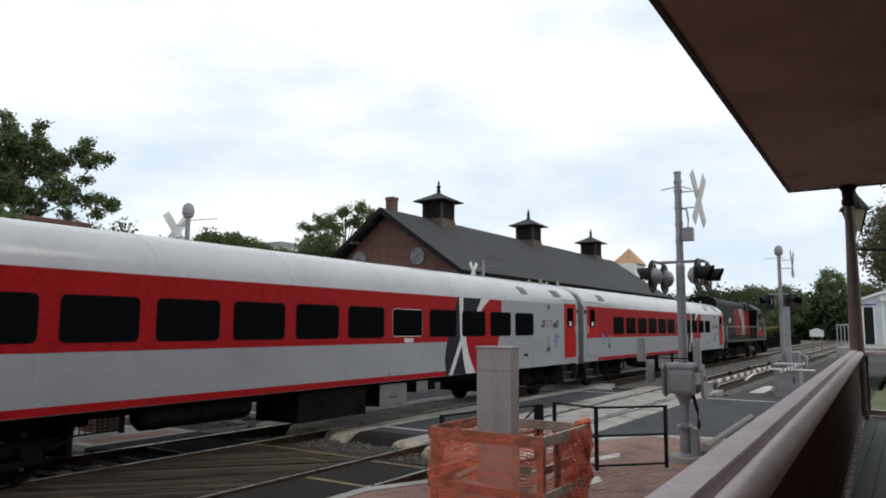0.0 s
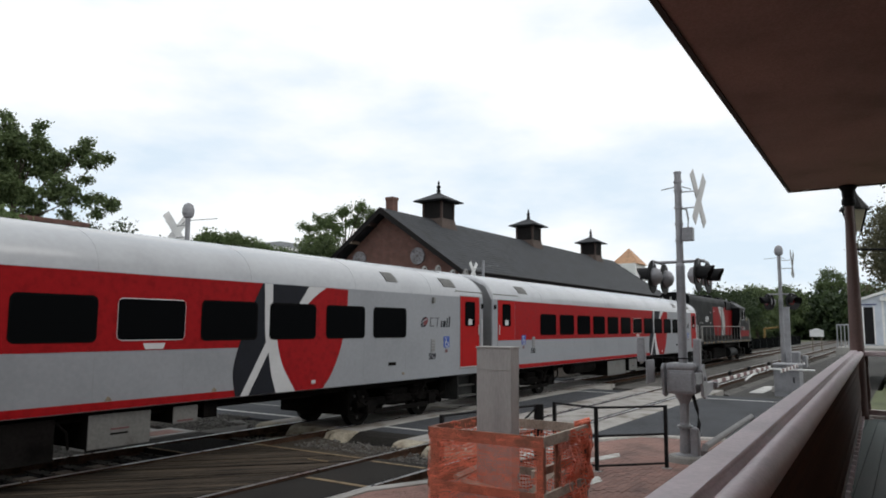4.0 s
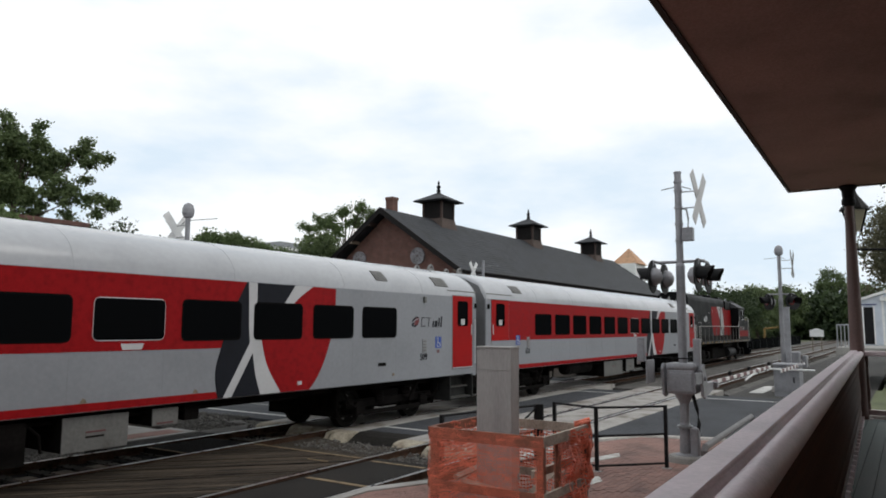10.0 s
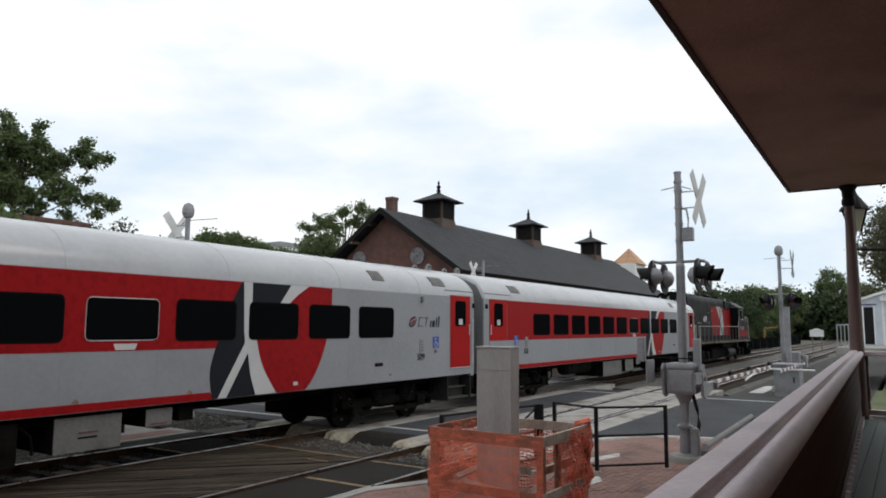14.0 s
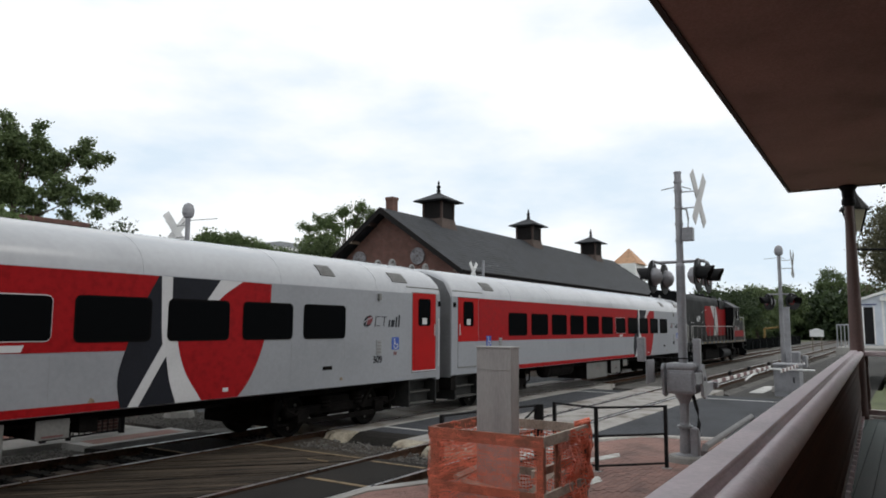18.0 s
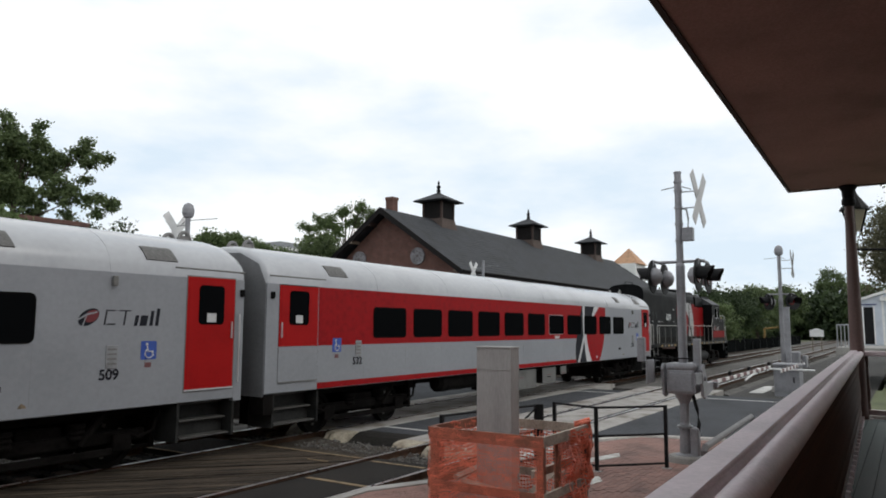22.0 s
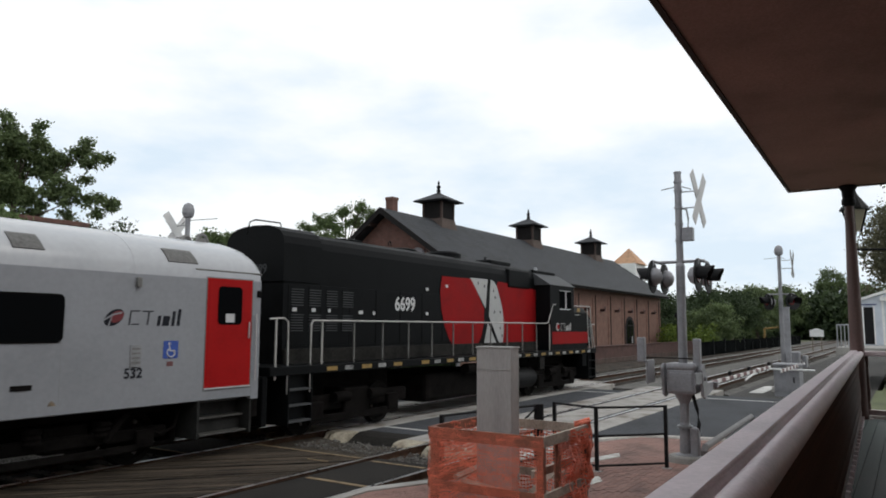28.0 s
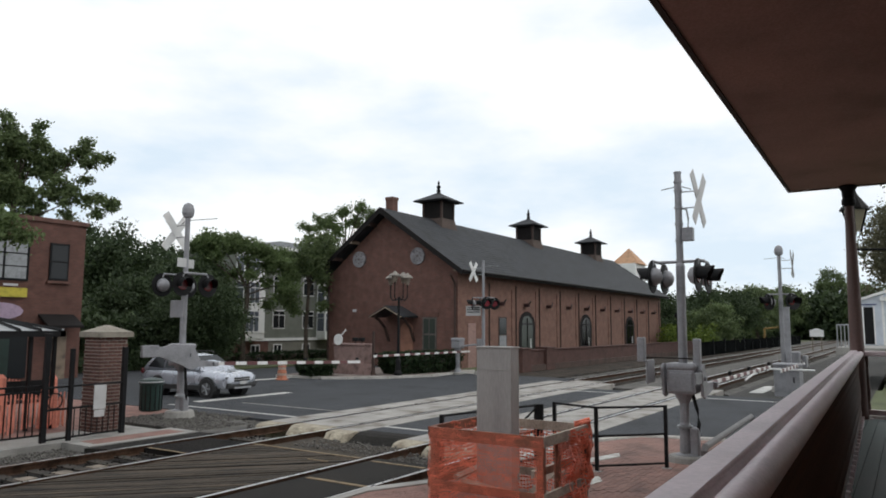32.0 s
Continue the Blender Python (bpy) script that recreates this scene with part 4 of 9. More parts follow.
def locomotive():
    c = thing("locomotive", "black, red and white diesel road-switcher locomotive", "locomotive")
    HW = 1.55
    frame_ = part("frame", nbox(0.55, 18.15, -HW, HW, 1.38, 1.56, 0.015), M_LBLACK, c)
    k, x = 0, 2.2
    while x < 17.4:
        if not (5.1 < x < 5.2):
            part("reflector", nbox(x, x + (0.34 if k % 2 == 0 else 0.28), -HW - 0.006, -HW, 1.42, 1.51), M_YELLOW if k % 2 == 0 else M_PLATE, frame_)
        x += 0.60
        k += 1
    hood = [(-0.90, 1.56), (-0.90, 4.12), (-0.86, 4.28), (-0.78, 4.40), (-0.62, 4.49), (-0.4, 4.53), (0, 4.55), (0.4, 4.53), (0.62, 4.49), (0.78, 4.40), (0.86, 4.28), (0.90, 4.12), (0.90, 1.56)]
    hd = part("long_hood", extrude_x(bmesh.new(), hood, 1.48, 13.9), M_LBLACK, c, "black engine hood with rounded top edges")
    part("hood_base", nbox(1.5, 14.3, -0.98, 0.98, 1.56, 1.88, 0.01), M_LDUST, c, "dusty black hood skirt")
    rp = [(-0.93, 3.35), (-0.93, 4.18), (-0.89, 4.34), (-0.80, 4.46), (-0.64, 4.55), (-0.4, 4.60), (0, 4.62), (0.4, 4.60), (0.64, 4.55), (0.80, 4.46), (0.89, 4.34), (0.93, 4.18), (0.93, 3.35)]
    part("radiator_section", extrude_x(bmesh.new(), rp, 1.44, 2.62), M_LBLACK, hd)
    for x, h_ in ((4.30, 0.055), (6.70, 0.055), (9.15, 0.18)):
        fb = bmesh.new()
        lathe(fb, [(0.0, 0.0), (0.58, 0.0), (0.58, h_ * 0.7), (0.52, h_), (0.0, h_)], 24, (x, 0, 4.515))
        part("fan", fb, M_LBLACK, hd)
    part("roof_hatch", nbox(11.15, 12.55, -0.62, 0.62, 4.48, 4.62, 0.03), M_LBLACK, hd)
    part("intake_box", nbox(11.75, 13.35, -0.97, 0.97, 3.72, 4.34, 0.05), M_LBLACK, hd, "matt black intake housing")
    for x in (5.75, 7.5, 10.95):
        lb = bmesh.new()
        tube(lb, [(x - 0.06, -0.5, 4.54), (x - 0.05, -0.5, 4.64), (x, -0.5, 4.68), (x + 0.05, -0.5, 4.64), (x + 0.06, -0.5, 4.54)], 0.018, 5)
        part("lifting_eye", lb, M_LBLACK, hd)
    rr = bmesh.new()
    tube(rr, [(1.30, 0.1, 4.40), (1.28, 0.0, 4.68), (1.36, -0.1, 4.73), (2.0, -0.2, 4.73), (2.06, -0.2, 4.58)], 0.018, 5)
    part("roof_rail", rr, M_LBLACK, hd)
    # hood doors, louvres
    for i in range(10):
        x = 1.62 + 1.02 * i
        part("hood_door", nbox(x, x + 0.98, -0.912, -0.90, 1.95, 3.30 if x < 7 else 3.75, 0.004), M_LBLACK, hd)
    for x in (1.69, 2.25, 2.82, 3.38):
        for z0 in (2.24, 2.80):
            lv = part("louvre_panel", nbox(x, x + 0.40, -0.918, -0.911, z0, z0 + 0.43), M_LBLACK, hd)
            for q in range(7):
                part("slat", nbox(x + 0.01, x + 0.39, -0.930, -0.916, z0 + 0.03 + q * 0.058, z0 + 0.048 + q * 0.058), M_LGREY, lv)
    for x, z, w_ in ((1.75, 2.70, 0.12), (2.35, 2.70, 0.12), (2.9, 2.70, 0.07), (4.0, 2.68, 0.15), (4.55, 2.67, 0.08), (6.9, 3.38, 0.1), (6.9, 2.70, 0.1), (7.9, 3.52, 0.12)):
        part("latch_plate", nbox(x, x + w_, -0.926, -0.911, z, z + 0.08), M_DECAL, hd)
    # emblem on the hood: flat paint plates
    ye = -0.913
    part("emblem_red", side(bmesh.new(), [(7.72, 3.84), (7.62, 3.4), (7.68, 2.9), (7.86, 2.4), (8.10, 2.05), (8.30, 1.86), (9.80, 1.86), (9.98, 2.1), (10.14, 2.5), (10.16, 2.94), (9.40, 3.86)], ye, 0.005), M_LRED, c, "red field of the emblem")
    part("emblem_white", side(bmesh.new(), [(9.30, 3.89), (10.25, 2.97), (10.39, 3.90)], ye, 0.006), M_LWHITE, c)
    part("emblem_white", side(bmesh.new(), [(10.58, 3.90), (10.47, 2.72), (11.15, 1.86), (11.40, 1.86), (11.45, 2.2), (11.46, 2.54), (11.38, 2.95), (11.26, 3.24), (10.98, 3.71), (10.80, 3.86)], ye, 0.006), M_LWHITE, c)
    part("emblem_white", side(bmesh.new(), [(10.41, 2.52), (10.15, 1.86), (10.96, 1.86)], ye, 0.006), M_LWHITE, c)
    part("emblem_red", side(bmesh.new(), [(11.40, 1.86), (14.2, 1.86), (14.2, 3.70), (11.1, 3.88), (10.98, 3.71), (11.28, 3.24), (11.46, 2.6)], ye, 0.005), M_LRED, c)
    lettering("number", "6699", 0.27, Matrix.Translation((1.437, 0.12, 3.55)) @ FACE_WEST, M_LGREY, c, "dim fleet number on the radiator end")
    lettering("number", "6699", 0.50, Matrix.Translation((5.46, -0.916, 2.81)) @ FACE_NEAR @ Matrix.Diagonal((0.92, 1, 1, 1)), M_DECAL, c, "white fleet number")
    for x, z in ((9.75, 3.70), (10.15, 3.62), (10.75, 3.50), (10.85, 3.30), (10.80, 2.82), (11.2, 2.82), (11.18, 2.30), (11.3, 2.05)):
        part("latch", nbox(x, x + 0.05, -0.928, -0.918, z, z + 0.09), M_LGREY, c)
    # cab
    part("cab", extrude_x(bmesh.new(), [(-1.50, 1.56), (-1.50, 3.92), (1.50, 3.92), (1.50, 1.56)], 13.9, 16.04), M_LBLACK, c, "black driver's cab")
    part("cab_roof", extrude_x(bmesh.new(), [(-1.54, 3.90), (-0.85, 4.34), (-0.3, 4.42), (0.3, 4.42), (0.85, 4.34), (1.54, 3.90)], 13.82, 16.12), M_LGREY, c, "grey cab roof")
    part("cab_roof_top", nbox(13.86, 15.8, -0.84, 0.84, 4.36, 4.46, 0.02), M_LBLACK, c)
    part("horn", rod(bmesh.new(), (15.2, -0.3, 4.44), (15.2, -0.3, 4.66), 0.09, 0.05, 10), M_GALV, c)
    cw = part("cab_window", side(bmesh.new(), rounded(14.68, 15.76, 3.04, 3.73, 0.06), -1.50, 0.012), M_RUBBER, c)
    for x0 in (14.74, 15.26):
        part("pane", side(bmesh.new(), rounded(x0, x0 + 0.44, 3.09, 3.68, 0.04), -1.512, 0.004), M_TGLASS, cw)
    part("window_post", nbox(15.18, 15.25, -1.53, -1.51, 3.08, 3.69), M_TRIM, cw)
    part("window_sill", nbox(14.70, 15.60, -1.54, -1.50, 3.03, 3.06), M_TRIM, cw)
    part("window_head", nbox(14.70, 15.62, -1.54, -1.50, 3.71, 3.73), M_TRIM, cw)
    part("red_band", nbox(14.02, 17.36, -1.506, -1.50, 1.78, 2.22), M_LRED, c, "red band under the cab")
    mk = part("brand_mark", side(bmesh.new(), [(14.50 + 0.14 * math.cos(a), 2.40 + 0.15 * math.sin(a)) for a in [math.tau * q / 16 for q in range(16)]], -1.50, 0.006), M_LWHITE, c, "small white and red brand mark")
    part("mark_cut", side(bmesh.new(), [(14.53 + 0.11 * math.cos(a), 2.40 + 0.09 * math.sin(a)) for a in [math.tau * q / 12 for q in range(12)]], -1.506, 0.003), M_LRED, mk)
    for x0, x1, z0, z1 in ((14.76, 14.785, 2.26, 2.54), (14.80, 14.92, 2.265, 2.285), (14.80, 14.92, 2.52, 2.54), (14.98, 15.16, 2.52, 2.54), (15.06, 15.085, 2.26, 2.52), (15.22, 15.30, 2.26, 2.45), (15.34, 15.46, 2.26, 2.45), (15.51, 15.57, 2.26, 2.50), (15.62, 15.69, 2.26, 2.56)):
        part("brand_bar", side(bmesh.new(), [(x0, z0), (x1, z0), (x1 + 0.03, z1), (x0 + 0.03, z1)], -1.50, 0.005), M_LWHITE, mk)
    # nose
    part("short_hood", extrude_x(bmesh.new(), [(-1.49, 1.56), (-1.49, 2.95), (-1.30, 3.16), (0, 3.22), (1.30, 3.16), (1.49, 2.95), (1.49, 1.56)], 16.04, 17.35), M_LBLACK, c, "low black nose")
    part("number_plate", nbox(16.35, 16.62, -1.502, -1.49, 2.98, 3.12), M_YELLOW, c, "small blank yellowish plate")
    part("grab_iron", tube(bmesh.new(), [(16.1, -1.5, 2.86), (16.1, -1.56, 2.86), (16.4, -1.56, 2.86), (16.4, -1.5, 2.86)], 0.015, 5), M_HANDRAIL, c)
    # handrails
    hr = bmesh.new()
    tube(hr, [(1.74, -1.50, 1.0), (1.74, -1.50, 2.42), (1.80, -1.50, 2.50), (2.2, -1.50, 2.50), (13.55, -1.50, 2.52), (13.7, -1.50, 2.56), (14.12, -1.50, 3.2), (14.35, -1.50, 3.2)], 0.019, 8)
    rail = part("handrail", hr, M_HANDRAIL, c, "white tubular handrail")
    for i in range(12):
        x = 2.08 + 1.065 * i
        stn = nbox(x - 0.015, x + 0.015, -1.515, -1.485, 1.40, 2.40)
        for e in (-1, 1):
            rod(stn, (x, -1.50, 2.38), (x + 0.03 * e, -1.50, 2.50), 0.010, seg=5)
        part("stanchion", stn, M_HANDRAIL if i in (0, 11) else M_STANCH, rail)
    hr = bmesh.new()
    tube(hr, [(0.6, -1.45, 2.52), (0.95, -1.50, 2.54), (1.06, -1.50, 2.46), (1.08, -1.50, 1.0)], 0.019, 8)
    part("handrail", hr, M_HANDRAIL, c)
    part("stanchion", nbox(0.71, 0.745, -1.515, -1.485, 1.3, 2.52), M_HANDRAIL, c)
    hr = bmesh.new()
    tube(hr, [(16.1, -1.45, 3.20), (17.5, -1.45, 3.22), (17.9, -1.42, 3.20)], 0.019, 8)
    part("handrail", hr, M_HANDRAIL, c)
    for x, z1 in ((17.42, 3.2), (17.75, 3.18)):
        part("grab_post", tube(bmesh.new(), [(x, -1.48, z1), (x + 0.02, -1.48, 2.2), (x + 0.10, -1.50, 1.62), (x + 0.10, -1.50, 1.555)], 0.015, 6), M_HANDRAIL, c)
    part("grab_post", tube(bmesh.new(), [(18.22, -1.46, 2.51), (17.96, -1.46, 2.51), (17.90, -1.46, 2.45), (18.02, -1.46, 2.05), (18.20, -1.46, 1.56)], 0.017, 6), M_HANDRAIL, c)
    part("grab_iron", tube(bmesh.new(), [(18.12, -1.46, 1.27), (18.20, -1.46, 1.48), (18.30, -1.46, 1.48), (18.22, -1.46, 1.25)], 0.014, 6), M_HANDRAIL, c)
    part("front_chain", rod(bmesh.new(), (17.75, -1.48, 2.42), (18.0, -0.2, 2.42), 0.014, seg=6), M_HANDRAIL, c)
    # steps at both ends
    for x0, x1 in ((1.1, 1.74), (17.3, 18.0)):
        st = part("step_box", nbox(x0, x1, -1.40, 1.2, 0.38, 1.40), M_LBLACK, c)
        for z in (0.42, 0.74, 1.06):
            part("tread", nbox(x0, x1, -1.55, -1.15, z, z + 0.04), M_LGREY if x0 < 9 else M_LBLACK, st)
        for s in (x0 - 0.03, x1):
            part("step_side", nbox(s, s + 0.03, -1.55, -0.9, 0.36, 1.40), M_LBLACK, st)
    part("pilot", nbox(18.0, 18.14, -1.45, 1.45, 0.30, 1.38, 0.03), M_LBLACK, c)
    part("rear_pilot", nbox(0.45, 0.6, -1.45, 1.45, 0.40, 1.38, 0.03), M_LBLACK, c)
    for x in (0.25, 18.25):
        part("coupler", nbox(x - 0.22, x + 0.22, -0.13, 0.13, 0.72, 0.98, 0.03), M_UNDER, c)
    part("air_hose", tube(bmesh.new(), [(18.1, -0.7, 1.1), (18.3, -0.7, 1.0), (18.32, -0.7, 0.7), (18.2, -0.7, 0.55)], 0.03, 6), M_RUBBER, c)
    # tanks
    for y_t in (-1.06, 1.06):
        part("reservoir", rod(bmesh.new(), (10.70, y_t, 0.68), (12.95, y_t, 0.68), 0.34, seg=22), M_TANK, c)
    part("fuel_tank", nbox(6.6, 10.5, -1.15, 1.15, 0.34, 1.10, 0.12), M_UNDER, c)
    part("air_reservoir", rod(bmesh.new(), (8.3, -1.34, 1.18), (11.4, -1.34, 1.18), 0.15, seg=14), M_UNDER, c)
    part("bracket", nbox(13.0, 13.35, -1.5, -1.4, 0.95, 1.36), M_LDUST, c)
    part("sand_box", nbox(16.8, 17.2, -1.5, -1.3, 0.9, 1.36), M_LBLACK, c)
    wheels = []
    for xb in (3.55, 14.85):
        bg = part("bogie", nbox(xb - 2.05, xb + 2.05, -1.22, -1.02, 0.52, 0.86, 0.05), M_UNDER, c, "black cast bogie frame")
        part("bogie_frame", nbox(xb - 2.05, xb + 2.05, 1.02, 1.22, 0.52, 0.86, 0.05), M_UNDER, bg)
        part("bolster", nbox(xb - 0.45, xb + 0.45, -1.3, 1.3, 0.36, 0.98, 0.05), M_UNDER, bg)
        part("transom", nbox(xb - 2.0, xb + 2.0, -0.65, 0.65, 0.55, 1.37, 0.04), M_UNDER, bg)
        part("equaliser", nbox(xb - 1.6, xb + 1.6, -1.30, -1.22, 0.26, 0.44, 0.03), M_UNDER, bg)
        part("sand_pipe", tube(bmesh.new(), [(xb - 2.1, -1.2, 1.3), (xb - 2.08, -1.15, 0.6), (xb - 1.95, -0.9, 0.2)], 0.035, 6), M_UNDER, bg)
        for s in (-1.37, 1.37):
            part("axle_box", nbox(xb + s - 0.22, xb + s + 0.22, -1.32, -1.0, 0.34, 0.74, 0.04), M_UNDER, bg)
            part("brake_cylinder", rod(bmesh.new(), (xb + s * 0.45 - 0.25, -1.33, 0.80), (xb + s * 0.45 + 0.25, -1.33, 0.80), 0.12, seg=12), M_UNDER, bg)
            w = wheelset(c, 0.508)
            w.location = (xb + s, 0, 0.508)
            wheels.append((w, xb + s, 0.508))
    return c, wheels


TRAIN_Y = TRACK_Y["far"]
coach_a, wheels_a = coach("coach", "white and red passenger coach with dark windows, number 509", "509")
coach_b, wheels_b = coach("coach", "white and red passenger coach next to the locomotive, number 532", "532")
loco, wheels_l = locomotive()


# ---- freight house ----
M_SASHGLASS = window_glass("dusty_sash_glass", (0.050, 0.060, 0.052), 0.25, 0.3)
M_DARKGLASS = window_glass("shaded_door_glass", (0.006, 0.006, 0.007), 0.15, 0.15)
BX0, BX1, BY0, BY1 = 35.2, 75.6, 21.9, 31.9
BYM, EAVE, APEX = 27.1, 5.6, 9.55
freight = thing("freight_house", "old red brick freight house, dark gabled roof, three cupolas", "building")
wb = bmesh.new()
slab(wb, [(-BY0, -0.3), (-BY0, EAVE), (-BYM, APEX - 0.1), (-BY1, EAVE), (-BY1, -0.3)][::-1], Matrix.Translation((BX1, 0, 0)) @ FACE_WEST, BX1 - BX0)
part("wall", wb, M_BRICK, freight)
# track side uses the lightened brick to imitate the light falling on it
part("side_wall", nbox(BX0 + 0.004, BX1 - 0.004, BY0 - 0.012, BY0, -0.3, EAVE - 0.1), M_BRICKLIT, freight, "brick of the track side, coloured lighter for the daylight on it")
for y_e in (BY0 - 0.75, BY1 + 0.75):
    rb = bmesh.new()
    extrude_x(rb, [(BYM, APEX), (y_e, EAVE - 0.12), (y_e, EAVE + 0.04), (BYM, APEX + 0.18)], BX0 - 0.75, BX1 + 0.75)
    rf = part("roof", rb, M_SLATE, freight)
    s = 1 if y_e > BYM else -1
    part("eave_board", nbox(BX0 - 0.75, BX1 + 0.75, y_e - 0.03, y_e + 0.03, EAVE - 0.18, EAVE + 0.02), M_EAVE, rf)
    part("gutter", rod(bmesh.new(), (BX0 - 0.7, y_e + s * 0.06, EAVE - 0.02), (BX1 + 0.7, y_e + s * 0.06, EAVE - 0.02), 0.07, seg=8), M_EAVE, rf)
    # barge board on the gable and its rafter ends
    bb = bmesh.new()
    slab(bb, [(-y_e, EAVE - 0.26), (-y_e, EAVE + 0.06), (-BYM, APEX + 0.20), (-BYM, APEX - 0.20)], Matrix.Translation((BX0 - 0.76, 0, 0)) @ FACE_WEST, 0.06)
    part("barge_board", bb, M_EAVE, rf)
    for t in (0.08, 0.33, 0.58, 0.84):
        yy, zz = y_e + (BYM - y_e) * t, EAVE - 0.28 + (APEX - EAVE + 0.1) * t
        part("purlin_end", nbox(BX0 - 0.80, BX0, yy - 0.09, yy + 0.09, zz - 0.08, zz + 0.14, 0.01), M_WOOD if t in (0.08, 0.58) else M_TIMBER, rf)
    # shingle courses, butt edges proud
    for k in range(1, 22):
        t = k / 22
        yy, zz = y_e + (BYM - y_e) * t, EAVE + 0.045 + (APEX + 0.14 - EAVE) * t
        part("shingle_course", nbox(BX0 - 0.74, BX1 + 0.74, yy - 0.012, yy + 0.012, zz - 0.03, zz + 0.004), M_SLATE, rf)
# frieze, pilasters, wall anchors on the track side
M_LAMPRED = mat("rusty_red_bracket", (0.040, 0.014, 0.013), 0.7, var=0.2, scale=5)
part("frieze", nbox(BX0, BX1, BY0 - 0.035, BY0, EAVE - 0.75, EAVE - 0.25), M_BRICKLIT, freight)
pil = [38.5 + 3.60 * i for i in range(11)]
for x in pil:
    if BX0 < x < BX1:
        part("pilaster", nbox(x - 0.20, x + 0.20, BY0 - 0.055, BY0, -0.3, EAVE - 0.76), M_BRICKLIT, freight)
        part("downpipe", rod(bmesh.new(), (x + 0.30, BY0 - 0.10, 0.2), (x + 0.30, BY0 - 0.10, EAVE - 0.5), 0.05, seg=6), M_TIMBER, freight)
for i in range(10):
    x = 40.2 + 3.6 * i
    if x < BX1 - 0.5:
        br = part("bracket", nbox(x - 0.12, x + 0.12, BY0 - 0.40, BY0, 3.74, 3.96, 0.03), M_LAMPRED, freight)
        part("bracket_arm", rod(bmesh.new(), (x, BY0 - 0.42, 3.95), (x + 0.9, BY0 - 0.05, 4.15), 0.04, seg=6), M_IRON, br)


def arch(w, z0, z1, n=10):
    r = w / 2
    return [(-r, z0)] + [(-r * math.cos(math.pi * k / n), z1 - r * 0.8 + r * 0.8 * math.sin(math.pi * k / n)) for k in range(n + 1)] + [(r, z0)]


for xc in (44.15, 54.8, 65.7):
    pts = arch(2.50, 0.85, 3.45)
    # flat near-black plate: the shade of a deep recess put into colour
    dr = part("arched_door", side(bmesh.new(), [(xc + a, b) for a, b in pts][::-1], BY0, 0.03), M_EAVE, freight, "arched doorway, the shade of its recess in flat dark colour")
    inner = arch(1.70, 0.95, 3.15)
    part("pane", side(bmesh.new(), [(xc + a, b) for a, b in inner][::-1], BY0 - 0.03, 0.02), M_SASHGLASS if xc < 50 else M_DARKGLASS, dr)
    part("mullion", nbox(xc - 0.04, xc + 0.04, BY0 - 0.09, BY0 - 0.05, 0.95, 3.0), M_EAVE, dr)
    part("transom", nbox(xc - 0.82, xc + 0.82, BY0 - 0.09, BY0 - 0.05, 2.55, 2.65), M_EAVE, dr)
    part("door_leaf", nbox(xc + 0.42, xc + 0.55, BY0 - 0.08, BY0 - 0.05, 0.95, 1.60), M_DECAL, dr)
wn_ = part("window", nbox(40.1, 41.2, BY0 - 0.03, BY0, 1.0, 3.05), M_TIMBER, freight)
part("pane", nbox(40.2, 41.1, BY0 - 0.05, BY0 - 0.03, 1.9, 2.95), M_GLASS, wn_)
part("panel", nbox(40.2, 41.1, BY0 - 0.05, BY0 - 0.03, 1.1, 1.85), M_GALV, wn_)
part("door", nbox(36.3, 37.2, BY0 - 0.06, BY0, -0.1, 2.6), mat("faded_pink_paint", (0.30, 0.19, 0.165), 0.8, var=0.12), freight, "faded pink boarded door")
# gable end: rosettes, window, hooded door
M_ROSETTE = mat("dusty_vent_slots", (0.135, 0.118, 0.115), 0.9, var=0.2, scale=5)
for yc in (29.29, 24.73):
    rz = bmesh.new()
    slab(rz, [(-yc + 0.52 * math.cos(a), 6.64 + 0.52 * math.sin(a)) for a in [math.tau * k / 20 for k in range(20)]], Matrix.Translation((BX0, 0, 0)) @ FACE_WEST, 0.10)
    ro = part("round_vent", rz, mat("chalky_vent_paint", (0.235, 0.228, 0.242), 0.8, var=0.25, scale=4), freight, "pale round louvred vent")
    rz = bmesh.new()
    for k in range(8):
        a = math.tau * k / 8
        box(rz, BX0 - 0.125, BX0 - 0.10, yc + 0.27 * math.cos(a) - 0.035, yc + 0.27 * math.cos(a) + 0.035, 6.64 + 0.27 * math.sin(a) - 0.035, 6.64 + 0.27 * math.sin(a) + 0.035)
    box(rz, BX0 - 0.13, BX0 - 0.10, yc - 0.08, yc + 0.08, 6.57, 6.71)
    part("rosette", rz, M_ROSETTE, ro)
M_BOARDED = mat("dull_boarded_sash", (0.115, 0.098, 0.088), 0.8, var=0.15, scale=4)
gw = part("window", nbox(BX0 - 0.03, BX0, 23.35, 24.35, 0.95, 2.95), M_BOARDED, freight, "pale boarded sash window")
for z0, z1 in ((1.05, 1.88), (1.98, 2.85)):
    part("pane", nbox(BX0 - 0.05, BX0 - 0.03, 23.45, 24.25, z0, z1), M_SASHGLASS, gw)
    part("glazing_bar", nbox(BX0 - 0.07, BX0 - 0.05, 23.83, 23.87, z0, z1), M_BOARDED, gw)
part("lintel", nbox(BX0 - 0.06, BX0, 23.2, 24.5, 2.97, 3.22), M_BRICKDARK, gw)
gd = bmesh.new()
slab(gd, [(-25.5 + a, b) for a, b in arch(0.9, 0.1, 2.62)][::-1], Matrix.Translation((BX0, 0, 0)) @ FACE_WEST, 0.05)
part("door", gd, M_BRICKTAN, freight, "arched doorway under a small hood")
